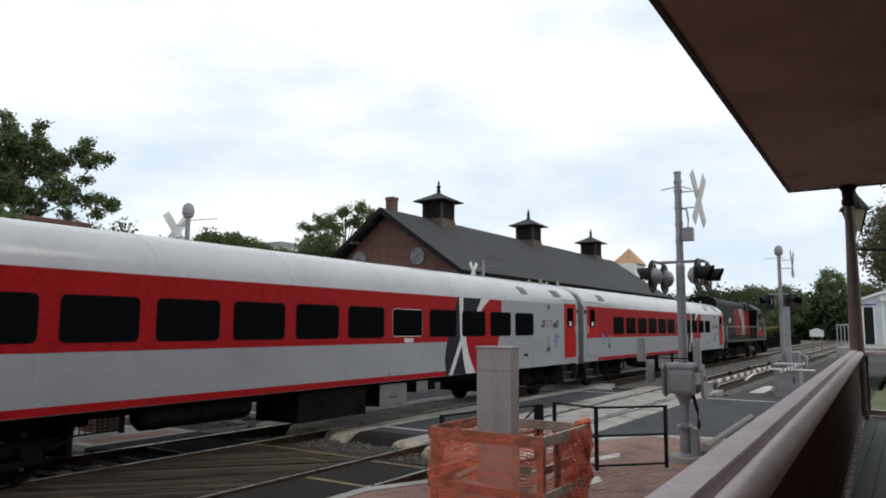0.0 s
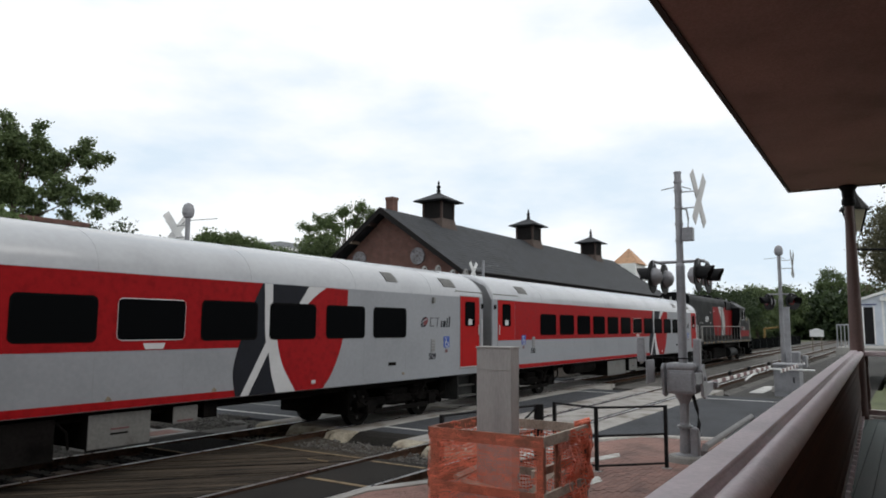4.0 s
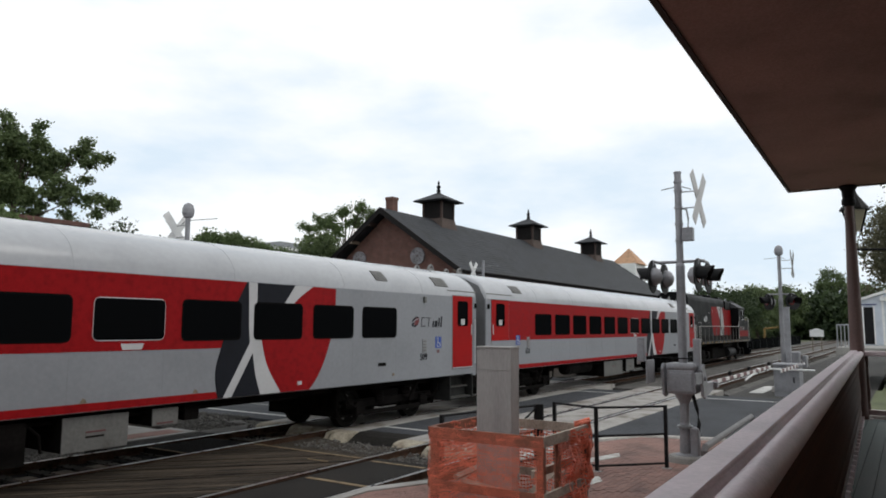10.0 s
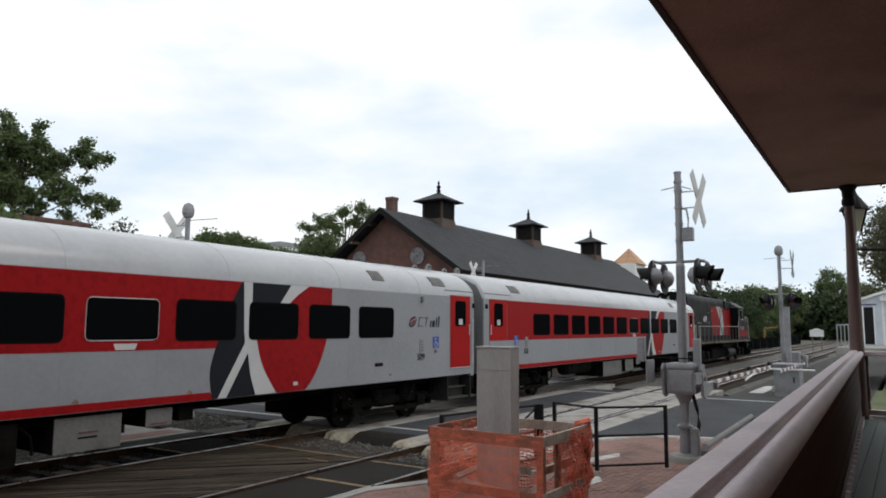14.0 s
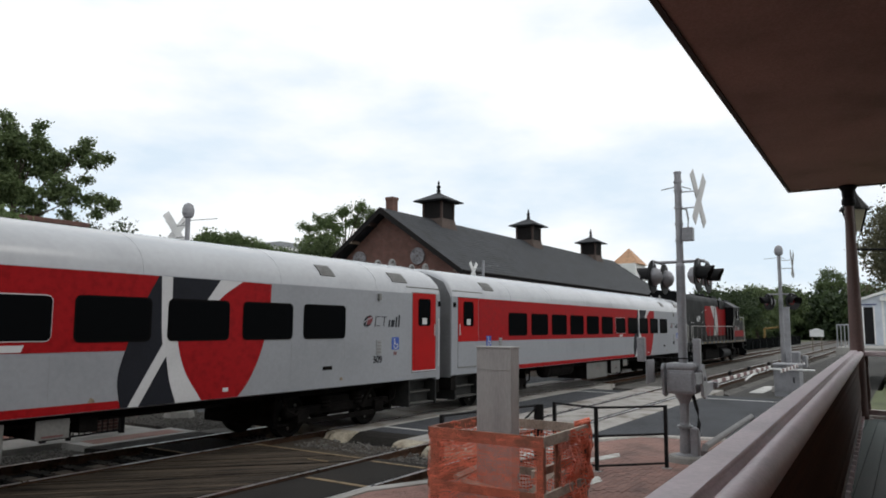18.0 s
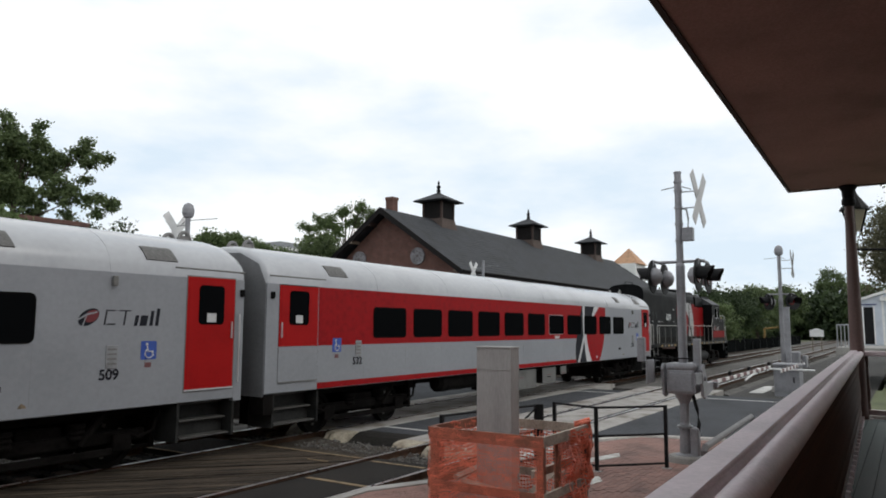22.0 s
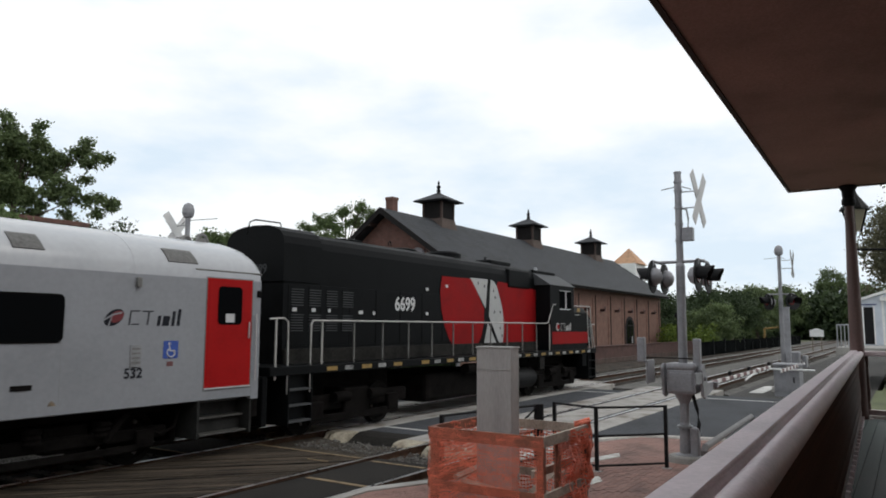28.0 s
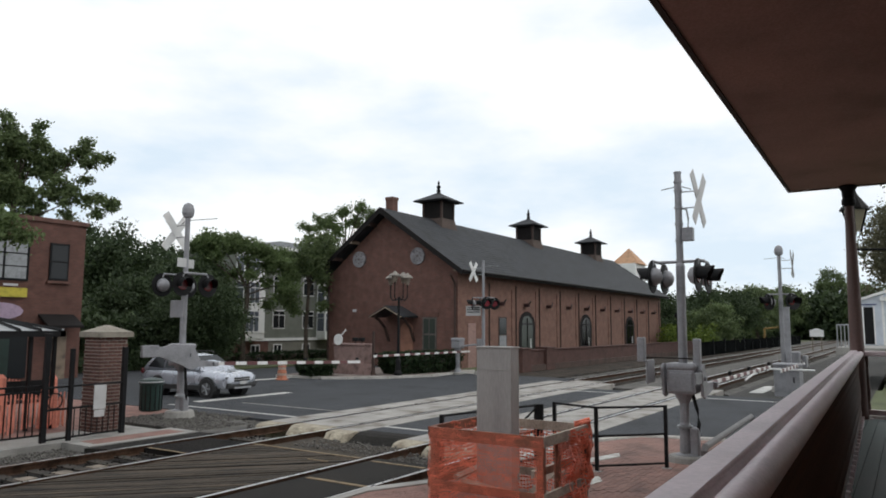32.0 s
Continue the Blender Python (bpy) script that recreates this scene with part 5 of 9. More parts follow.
hood_ = part("door_hood", extrude_x(bmesh.new(), [(24.7, 2.92), (25.9, 3.50), (27.1, 2.92), (27.1, 3.02), (25.9, 3.62), (24.7, 3.02)], 33.55, 35.2), M_SLATE, freight, "small gabled hood on curved brackets")
part("hood_trim", tube(bmesh.new(), [(33.53, 24.72, 2.92), (33.53, 25.9, 3.50), (33.53, 27.08, 2.92)], 0.05, 5), M_WOOD, hood_)
for yy in (24.95, 26.85):
    part("hood_bracket", tube(bmesh.new(), [(33.75, yy, 2.95), (34.2, yy, 2.75), (34.75, yy, 2.3), (35.15, yy, 1.5)], 0.09, 6), M_TIMBER, hood_)
part("sign_plate", nbox(BX0 - 0.02, BX0, 29.5, 29.8, 3.3, 3.46), M_DECAL, freight)
for yy in (BY0 + 0.12, BY1 - 0.12):
    part("downpipe", tube(bmesh.new(), [(BX0 - 0.6, yy, EAVE - 0.2), (BX0 - 0.12, yy, EAVE - 0.7), (BX0 - 0.10, yy, 0.1)], 0.06, 6), M_TIMBER, freight)
ch = part("chimney", nbox(35.9, 36.45, 27.25, 27.8, 9.0, 10.60), M_BRICK, freight)
part("chimney_cap", nbox(35.86, 36.49, 27.21, 27.84, 10.45, 10.66, 0.02), M_BRICK, ch)
M_CUPBASE = mat("cupola_base_lead", (0.085, 0.06, 0.05), 0.85, var=0.2, scale=4)
for xc in (41.0, 55.1, 69.6):
    cu = part("cupola", nbox(xc - 0.74, xc + 0.74, BYM - 0.74, BYM + 0.74, 9.5, 11.05), M_EAVE, freight, "dark louvred roof cupola with a finial")
    bs = bmesh.new()
    r = bmesh.ops.create_cone(bs, cap_ends=True, segments=4, radius1=1.42, radius2=1.16, depth=0.95, matrix=Matrix.Translation((xc, BYM, 9.30)) @ Matrix.Rotation(radians(45), 4, "Z"))
    part("cupola_base", bs, M_CUPBASE, cu)
    for dx, dy in ((-1, -1), (-1, 1), (1, -1), (1, 1)):
        part("corner_post", nbox(xc + dx * 0.74 - 0.07, xc + dx * 0.74 + 0.07, BYM + dy * 0.74 - 0.07, BYM + dy * 0.74 + 0.07, 9.6, 11.05), M_TIMBER, cu)
    for k in range(9):
        z = 9.85 + k * 0.13
        part("louvre", nbox(xc - 0.79, xc - 0.73, BYM - 0.66, BYM + 0.66, z, z + 0.05), M_EAVE, cu)
        part("louvre", nbox(xc - 0.66, xc + 0.66, BYM - 0.79, BYM - 0.73, z, z + 0.05), M_EAVE, cu)
    cr_ = bmesh.new()
    rings = []
    for rr_, zz in ((1.26, 10.98), (1.30, 11.05), (0.76, 11.32), (0.38, 11.52), (0.14, 11.66)):
        rings.append([cr_.verts.new((xc + sx * rr_, BYM + sy * rr_, zz)) for sx, sy in ((-1, -1), (1, -1), (1, 1), (-1, 1))])
    for a, b in zip(rings, rings[1:]):
        for k in range(4):
            cr_.faces.new((a[k], a[(k + 1) % 4], b[(k + 1) % 4], b[k]))
    cr_.faces.new(rings[0][::-1])
    cr_.faces.new(rings[-1])
    part("cupola_roof", cr_, M_SLATE, cu)
    part("finial", lathe(bmesh.new(), [(0.20, 0), (0.12, 0.18), (0.16, 0.30), (0.08, 0.38), (0.15, 0.52), (0.12, 0.62), (0.05, 0.70), (0.07, 0.82), (0.02, 0.98)], 12, (xc, BYM, 11.58)), M_IRON, cu)

# low brick wall before the freight house
lw = thing("low_brick_wall", "low red brick garden wall with a stone coping", "wall", kind="structure")
part("wall", nbox(36.2, 95, 18.25, 18.55, -0.3, 1.02), M_LOWWALL, lw)
part("coping", nbox(36.1, 95.1, 18.18, 18.62, 1.022, 1.10, 0.02), M_LOWWALL, lw)
part("plinth", nbox(36.3, 95, 18.10, 18.25, -0.3, 0.22), mat("stained_stone_footing", (0.070, 0.045, 0.036), 0.9, stain=(0.035, 0.022, 0.018), var=0.3, scale=1.1), lw)
for x in (36.4, 39.6):
    pr_ = part("pier", nbox(x - 0.55, x + 0.55, 18.05, 18.75, -0.3, 1.14), M_LOWWALL, lw)
    part("pier_cap", nbox(x - 0.60, x + 0.60, 18.0, 18.8, 1.142, 1.22, 0.02), M_LOWWALL, pr_)


# ---- station porch round the viewer: deck, balustrade, canopy ----
ZD, ZC, XE = 0.97, 2.04, 13.3


def rail_y(x):
    return 0.430 + 0.0283 * x


def eave_y(x):
    return 1.29 + 0.0225 * x


deck = thing("porch_deck", "grey-green painted board porch floor", "floor", kind="structure")
y = -2.6
while y < 0.80:
    part("board", nbox(-4.0, XE, y, y + 0.135, ZD - 0.03, ZD, 0.004), M_DECK, deck)
    y += 0.14
part("deck_frame", nbox(-4.0, XE, -2.6, 0.92, 0.0, ZD - 0.032), M_PORCH, deck)
canopy = thing("porch_canopy", "plain reddish-brown porch soffit with a dark gutter edge", "canopy", kind="structure")
cb_ = bmesh.new()
ring0 = [(-4, eave_y(-4)), (XE + 0.02, eave_y(XE)), (XE + 0.02, -2.8), (-4, -2.8)]
slab(cb_, ring0, Matrix.Translation((0, 0, 4.72)), 0.30)
part("soffit", cb_, M_SOFFIT, canopy)
gt = bmesh.new()
slab(gt, [(-4, eave_y(-4) - 0.02), (XE + 0.06, eave_y(XE) - 0.02), (XE + 0.06, eave_y(XE) + 0.03), (-4, eave_y(-4) + 0.03)], Matrix.Translation((0, 0, 4.70)), 0.20)
part("gutter", gt, M_TIMBER, canopy)
part("end_fascia", nbox(XE + 0.022, XE + 0.06, -2.8, eave_y(XE) - 0.021, 4.70, 4.92), M_TIMBER, canopy)
# unseen roof, added with the wall below to block low sky light
part("upper_roof", extrude_x(bmesh.new(), [(1.3, 5.02), (-2.8, 6.3), (-9, 6.3), (-9, 5.02)], -14, XE), M_SLATE, canopy)
# unseen wall: blocks light from behind, its tan colour bounces some to the soffit
stw = bmesh.new()
box(stw, -14, 12.0, -9.0, -2.6, 0.0, 5.02)
tagged(part("wall_south", stw, M_BRICKTAN), "unseen station house wall, tan brick added to block and bounce light", "wall", kind="structure")

bal = thing("balustrade", "porch balustrade, brown painted, with a wide worn handrail", "railing", kind="structure")


def sweep_y(prof, x0, x1, n=2):
    """A section in y, z carried along the slightly turned rail line."""
    bm = bmesh.new()
    rows = []
    for k in range(n):
        x = x0 + (x1 - x0) * k / (n - 1)
        rows.append([bm.verts.new((x, rail_y(x) + yy, zz)) for yy, zz in prof])
    m_ = len(prof)
    for a, b in zip(rows, rows[1:]):
        for i in range(m_):
            bm.faces.new((a[i], a[(i + 1) % m_], b[(i + 1) % m_], b[i]))
    bm.faces.new(rows[0][::-1])
    bm.faces.new(rows[-1])
    return bm


top = [(0.0, ZC - 0.045), (0.0, ZC - 0.006), (-0.006, ZC), (-0.085, ZC + 0.002), (-0.089, ZC - 0.002), (-0.091, ZC - 0.010), (-0.096, ZC - 0.014)]
top += [(-0.134 - 0.045 * math.sin(radians(a)), ZC - 0.056 + 0.045 * math.cos(radians(a))) for a in range(-44, 156, 8)]
top += [(-0.14, ZC - 0.108), (-0.05, ZC - 0.108), (-0.01, ZC - 0.07)]
hrail = part("handrail", sweep_y(top, -3.0, XE), M_CAP, bal, "wide moulded handrail, chalky mauve-brown paint", smooth=True)
hrail.data.set_sharp_from_angle(angle=radians(28))
part("bottom_rail", sweep_y([(-0.03, ZD + 0.07), (-0.03, ZD + 0.13), (-0.11, ZD + 0.13), (-0.11, ZD + 0.07)], -3.0, XE), M_BALUSTER, bal)
bprof = [(0.036, 0.0), (0.036, 0.10), (0.028, 0.13), (0.042, 0.20), (0.044, 0.30), (0.036, 0.45), (0.028, 0.60), (0.034, 0.64), (0.028, 0.68), (0.036, 0.72), (0.036, 0.86)]
bm_ = bmesh.new()
lathe(bm_, bprof, 8)
b_first = part("baluster", bm_, M_BALUSTER, bal)
b_first.location = (-2.9, rail_y(-2.9) - 0.07, ZD + 0.12)
x = -2.8
while x < XE - 0.15:
    o = new("baluster", b_first.data)
    o.parent = bal
    o.location = (x, rail_y(x) - 0.07, ZD + 0.12)
    x += 0.098
# pale blocks added in place of daylight showing under the bottom rail
foot_me = None
for k in range(48):
    x = -2.6 + 0.33 * k
    if foot_me is None:
        o = part("rail_foot", nbox(-0.035, 0.035, -0.02, 0.02, 0.0, 0.065, 0.006), M_CAP, bal, "small pale block imitating daylight under the bottom rail")
        foot_me = o.data
    else:
        o = new("rail_foot", foot_me)
        o.parent = bal
    o.location = (x, rail_y(x) - 0.125, ZD)
part("end_rail", nbox(XE - 0.07, XE + 0.07, -2.6, rail_y(XE) - 0.08, ZC - 0.09, ZC - 0.01, 0.015), M_CAP, bal)
part("end_bottom_rail", nbox(XE - 0.05, XE + 0.05, -2.6, rail_y(XE) - 0.08, ZD + 0.06, ZD + 0.14), M_CAP, bal)
y = rail_y(XE) - 0.20
while y > -2.5:
    o = new("baluster", b_first.data)
    o.parent = bal
    o.location = (XE, y, ZD + 0.13)
    y -= 0.33

landing = thing("porch_landing", "pale concrete step landing at the end of the porch", "step", kind="structure")
part("slab", nbox(XE + 0.40, XE + 1.30, -0.2, 0.66, 0.86, 0.98, 0.012), M_CONC, landing)
part("riser", nbox(XE + 0.46, XE + 1.30, -0.2, 0.62, -0.28, 0.86), M_CONC, landing)
post = thing("porch_post", "round brown porch column with a dark capital", "column", kind="structure")
PX, PY = XE - 0.05, 0.715
part("shaft", lathe(bmesh.new(), [(0.115, 0), (0.115, 0.05), (0.108, 0.12), (0.104, 1.0), (0.102, 1.10), (0.090, 2.2), (0.072, 3.0), (0.068, 3.45)], 20, (PX, PY, ZD)), M_PORCH, post, smooth=True)
part("capital", lathe(bmesh.new(), [(0.07, 0), (0.105, 0.04), (0.105, 0.10), (0.09, 0.14), (0.10, 0.26), (0.125, 0.30), (0.125, 0.34)], 20, (PX, PY, ZD + 3.40)), M_IRON, post)
part("footing", nbox(PX - 0.17, PX + 0.17, PY - 0.17, PY + 0.17, 0.0, ZD, 0.01), M_PORCH, post)
lant = thing("porch_lantern", "black iron lantern with pale glass, on the porch column", "lantern")
LX, LY, LZ = PX + 0.30, PY - 0.06, 3.98
part("bracket", tube(bmesh.new(), [(PX + 0.05, PY, LZ + 0.10), (PX + 0.2, PY - 0.05, LZ - 0.08), (LX, LY, LZ - 0.02)], 0.018, 6), M_IRON, lant)
cage = bmesh.new()
for k in range(6):
    a = math.tau * k / 6
    rod(cage, (LX + 0.09 * math.cos(a), LY + 0.09 * math.sin(a), LZ), (LX + 0.20 * math.cos(a), LY + 0.20 * math.sin(a), LZ + 0.36), 0.013, seg=5)
part("frame", cage, M_IRON, lant)
part("glass", lathe(bmesh.new(), [(0.075, 0.01), (0.18, 0.355)], 6, (LX, LY, LZ)), leafy("lantern_milk_glass", (0.82, 0.80, 0.70), (0.84, 0.82, 0.72), 0.7), lant)
part("cap", lathe(bmesh.new(), [(0.23, 0.36), (0.22, 0.39), (0.07, 0.60), (0.05, 0.64), (0.02, 0.72)], 12, (LX, LY, LZ)), M_IRON, lant)

part("sign_arm", rod(bmesh.new(), (PX + 0.02, PY - 0.08, 3.66), (PX + 0.30, PY - 0.62, 3.66), 0.020, seg=6), M_IRON, post)


# ---- crossing signals and gates ----
M_LENSLIT = mat("signal_red_lens_bright", (0.30, 0.02, 0.035), 0.2, var=0.1)
M_LENS = mat("signal_red_lens", (0.09, 0.008, 0.010), 0.25, var=0.1)


def crossing_signal(x, y, height, globe, buck, label, arm=0, arm_len=0.0, plates=True, arm_z=1.25, lift=0.0, top_wires=True, swing=0.0, lit=False, foot=1.0, arm_h=0.042, board=None, wire=0.55, turn=0.0, out=0.46, hang=False, size=1.0, up=0.0, droop=0.0, wedge=False):
    """A flashing-light signal with crossbuck; buck: the side (+1 or -1 in y) of the cross; arm: the way (in x) that the gate points."""
    s = thing("crossing_signal", label, "crossing signal", "level crossing signals", at=pose(x, y, up) @ Matrix.Scale(size, 4))
    lo = up / size
    base = part("foundation", lathe(bmesh.new(), [(0.52 * foot, -0.28 - lo), (0.48 * foot, 0.0 - lo), (0.44 * foot, 0.13 - lo), (0.40 * foot, 0.16 - lo)], 16), M_CONC, s)
    part("mast_base", lathe(bmesh.new(), [(0.20, 0.13 - lo), (0.20, 0.17 - lo), (0.115, 0.20 - lo), (0.105, 0.48), (0.092, 0.50)], 12), M_SILVER, s)
    part("base_box", nbox(-0.09, 0.09, -0.26, -0.10, 0.13 - lo, 0.52, 0.03), M_SILVER, s)
    part("mast", lathe(bmesh.new(), [(0.085, 0.14 - lo), (0.085, height * 0.66), (0.068, height * 0.67), (0.066, height)], 16), M_SILVER, s)
    if globe:
        part("bell", lathe(bmesh.new(), [(0.06, -0.10), (0.13, -0.06), (0.16, 0.04), (0.16, 0.16), (0.12, 0.27), (0.04, 0.32)], 16, (0, 0, height + 0.02)), M_SILVER, s)
    else:
        part("mast_cap", rod(bmesh.new(), (0, 0, height - 0.01), (0, 0, height + 0.02), 0.074, seg=16), M_SILVER, s)
    # crossbuck
    zc = height - 0.42 if globe else height - 0.55
    for k, a in enumerate((52, -52)):
        b = bmesh.new()
        box(b, -0.60, 0.60, -0.008, 0.008, -0.115, 0.115, 0.004)
        bmesh.ops.rotate(b, verts=b.verts, cent=(0, 0, 0), matrix=Matrix.Rotation(radians(a), 3, "Y"))
        bmesh.ops.rotate(b, verts=b.verts, cent=(0, 0, 0), matrix=Matrix.Rotation(radians(turn), 3, "Z"))
        bmesh.ops.translate(b, verts=b.verts, vec=(0, buck * (out + 0.02 * k), zc))
        part("crossbuck_board", b, board or M_WHITEP, s)
    for dz in (0.16, -0.16):
        part("board_bracket", rod(bmesh.new(), (0, 0, zc + dz), (0, buck * (out + 0.02), zc + dz), 0.012, seg=6), M_GALV, s)
    if top_wires:
        part("top_bracket", tube(bmesh.new(), [(0.0, -buck * wire, zc + 0.24), (0.0, 0.0, zc + 0.28), (0, buck * 0.1, zc + 0.26), (0, buck * 0.25, zc + 0.20)], 0.011, 6), M_GALV, s)
    # two pairs of lights on one bracket each way
    zl = height * 0.645 if globe else height * 0.62
    part("light_bracket", tube(bmesh.new(), [(0, 0.46, zl + 0.30), (0, -0.46, zl + 0.30)], 0.03, 8), M_SILVER, s)
    for d in (1, -1):
        part("light_arm", tube(bmesh.new(), [(-0.40, d * 0.42, zl + 0.20), (-0.36, d * 0.42, zl + 0.30), (0.36, d * 0.42, zl + 0.30), (0.40, d * 0.42, zl + 0.20)], 0.028, 8), M_SILVER, s)
        for dx in (-0.40, 0.40):
            yy = d * 0.42
            q = Matrix.Translation((dx, yy, zl)) @ Matrix.Rotation(radians(swing * d), 4, "Z") @ Matrix.Rotation(radians(-90 * d), 4, "X")
            bm = bmesh.new()
            lathe(bm, [(0.31, -0.006), (0.315, 0.0), (0.31, 0.012)], 24)
            bm.transform(q)
            lt = part("backing_disc", bm, M_IRON, s, "round black backing disc")
            bm = bmesh.new()
            lathe(bm, [(0.155, 0.012), (0.155, 0.03), (0.12, 0.035)], 16)
            bm.transform(q)
            part("lens", bm, M_LENSLIT if lit else M_LENS, lt, "red lens")
            bm = bmesh.new()
            lathe(bm, [(0.18, -0.006), (0.18, -0.05), (0.14, -0.13), (0.05, -0.18)], 16)
            bm.transform(q)
            part("housing", bm, M_SILVER, lt, smooth=True)
            bm = bmesh.new()
            n_ = 14
            out = []
            for k in range(n_ + 1):
                a = radians(-20 + 220 * k / n_)
                out.append((0.175 * math.cos(a), 0.175 * math.sin(a)))
            va = [bm.verts.new((px_, -py_, 0.012)) for px_, py_ in out]
            vb = [bm.verts.new((px_, -py_, 0.30 - 0.10 * (1 - max(0, py_) / 0.175))) for px_, py_ in out]
            vc = [bm.verts.new((px_ * 0.94, -py_ * 0.94, 0.30 - 0.10 * (1 - max(0, py_) / 0.175))) for px_, py_ in out]
            vd = [bm.verts.new((px_ * 0.94, -py_ * 0.94, 0.012)) for px_, py_ in out]
            for A, B in ((va, vb), (vb, vc), (vc, vd)):
                for k in range(n_):
                    bm.faces.new((A[k], A[k + 1], B[k + 1], B[k]))
            bm.transform(q if d == 1 else q @ Matrix.Rotation(math.pi, 4, "Z"))
            part("hood", bm, M_IRON, lt)
    if plates:
        part("junction_box", nbox(-0.14, -0.09, -0.14, 0.40, zl - 0.86, zl - 0.40, 0.01), M_SILVER, s)
    if plates:
        for d in (-1, 1):
            part("sign_plate", nbox(d * 0.20 - 0.14, d * 0.20 + 0.14, 0.10 * d, 0.10 * d + 0.012, zl + 0.48, zl + 0.72), M_DECAL, s)
    if arm:
        g = part("gate_mechanism", nbox(-0.24, 0.24, -0.265, 0.265, 1.02 + lift, 1.50 + lift, 0.05), M_SILVER, s, "silver gate machine housing")
        part("lid", nbox(-0.255, 0.255, -0.28, 0.28, 1.46 + lift, 1.60 + lift, 0.05), M_SILVER, g)
        part("door_panel", nbox(-0.255, -0.24, -0.21, 0.21, 1.08 + lift, 1.42 + lift, 0.01), M_SILVER, g)
        part("neck", lathe(bmesh.new(), [(0.105, 0.56), (0.092, 0.60), (0.092, 0.84 + lift), (0.12, 0.90 + lift), (0.19, 1.03 + lift)], 12), M_SILVER, g)
        part("collar", lathe(bmesh.new(), [(0.15, 0.50), (0.15, 0.54), (0.10, 0.56)], 12), M_GALV, g)
        part("conduit", tube(bmesh.new(), [(0.0, -0.16, 1.0 + lift), (-0.02, -0.24, 0.85), (0.0, -0.26, 0.60), (0.0, -0.20, 0.30)], 0.035, 6), M_IRON, g)
        part("pivot_shaft", rod(bmesh.new(), (0, -0.42, 1.32 + lift), (0, 0.42, 1.32 + lift), 0.05, seg=10), M_SILVER, g)
        for yy in (-0.36, 0.36):
            if wedge and yy > 0:
                continue
            if wedge:
                sb = bmesh.new()
                side(sb, [(-0.40, 1.40), (0.0, 1.22), (0.26, 1.28), (0.85, arm_z - 0.07), (0.85, arm_z + 0.06), (0.30, 1.46), (0.06, 1.86), (-0.62, 1.88), (-1.10, 1.80), (-1.02, 1.62)], yy + 0.03, 0.06)
                part("support_arm", sb, M_SILVER, g, "broad wedge-shaped arm plate")
                part("counterweight", nbox(-1.45, -0.98, yy - 0.05, yy + 0.05, 1.58, 1.88, 0.02), M_SILVER, g)
                continue
            if hang:
                sb = bmesh.new()
                side(sb, [(-0.17, 1.60), (-0.10, 1.70), (0.02, 1.70), (0.22, 1.34), (0.80, arm_z + 0.05), (0.80, arm_z - 0.07), (0.16, 1.10), (0.04, 1.06), (-0.10, 1.12)][::-1], yy + 0.025, 0.05)
                part("support_arm", sb, M_SILVER, g)
                part("counterweight", nbox(-0.62, -0.16, yy - 0.02 + (0.16 if yy > 0 else 0.0), yy + 0.02 + (0.16 if yy > 0 else 0.0), 1.34, 1.78 if yy > 0 else 1.56, 0.015), M_SILVER, g)
        part("arm_yoke", nbox(arm * 0.70, arm * 0.85, -0.46, 0.46, arm_z - 0.06, arm_z + 0.05, 0.015), M_SILVER, g)
        ga = part("gate_arm", nbox(arm * 0.8, arm * arm_len, -0.27, -0.23, arm_z - arm_h, arm_z + arm_h), M_WHITEP, s, "lowered gate arm, red and white stripes")
        k, xx = 0, 1.2
        while xx < arm_len - 0.3:
            part("stripe", nbox(arm * xx, arm * (xx + 0.40), -0.275, -0.225, arm_z - arm_h - 0.003, arm_z + arm_h + 0.003), M_REDSTRIPE, ga)
            xx += 0.8
        for xx in (arm_len - 0.15, arm_len * 0.62, arm_len * 0.35):
            part("arm_lamp", nbox(arm * xx - 0.05, arm * xx + 0.05, -0.29, -0.21, arm_z + 0.058, arm_z + 0.15, 0.02), M_IRON, ga)
        sag_ = Matrix.Translation((arm * 0.8, 0, arm_z)) @ Matrix.Rotation(radians(droop * arm), 4, "Y") @ Matrix.Translation((-arm * 0.8, 0, -arm_z))
        for o in (ga, *ga.children):
            o.data.transform(sag_)
    return s


crossing_signal(12.25, 16.25, 5.35, True, 1, "silver crossing signal with crossbuck and round bell", 1, 7.08, arm_z=1.35, lift=0.30, arm_h=0.046, wire=1.2, foot=0.82, droop=1.75, wedge=True)
sig_r = crossing_signal(13.18, 3.43, 5.42, False, -1, "silver crossing signal with crossbuck on the brick platform", 1, 8.4, False, 1.28, 0.12, foot=0.74, arm_h=0.036, board=M_DECAL, turn=-3.5, out=0.38, wire=0.32, hang=True, size=0.936, up=0.152)
part("relay_box", nbox(-0.07, 0.07, -0.33, -0.20, 1.48, 2.18, 0.02), M_SILVER, sig_r)
part("relay_bracket", rod(bmesh.new(), (0.0, -0.26, 1.80), (-0.40, 0.66, 1.82), 0.012, seg=5), M_IRON, sig_r)
part("relay_box", nbox(-0.49, -0.33, 0.60, 0.74, 1.74, 2.20, 0.02), M_SILVER, sig_r)
part("siren_box", nbox(-0.08, 0.08, -0.27, -0.07, 4.06, 4.32, 0.015), M_SILVER, sig_r)
part("siren_bracket", tube(bmesh.new(), [(0, -0.06, 4.70), (0, -0.15, 4.68), (0, -0.18, 4.5), (0, -0.17, 4.32)], 0.018, 6), M_GALV, sig_r)
for z in (3.05, 4.06, 4.38, 4.70, 5.05, 5.22):
    part("clamp", rod(bmesh.new(), (0, 0, z), (0, 0, z + 0.04), 0.082, seg=14), M_SILVER, sig_r)
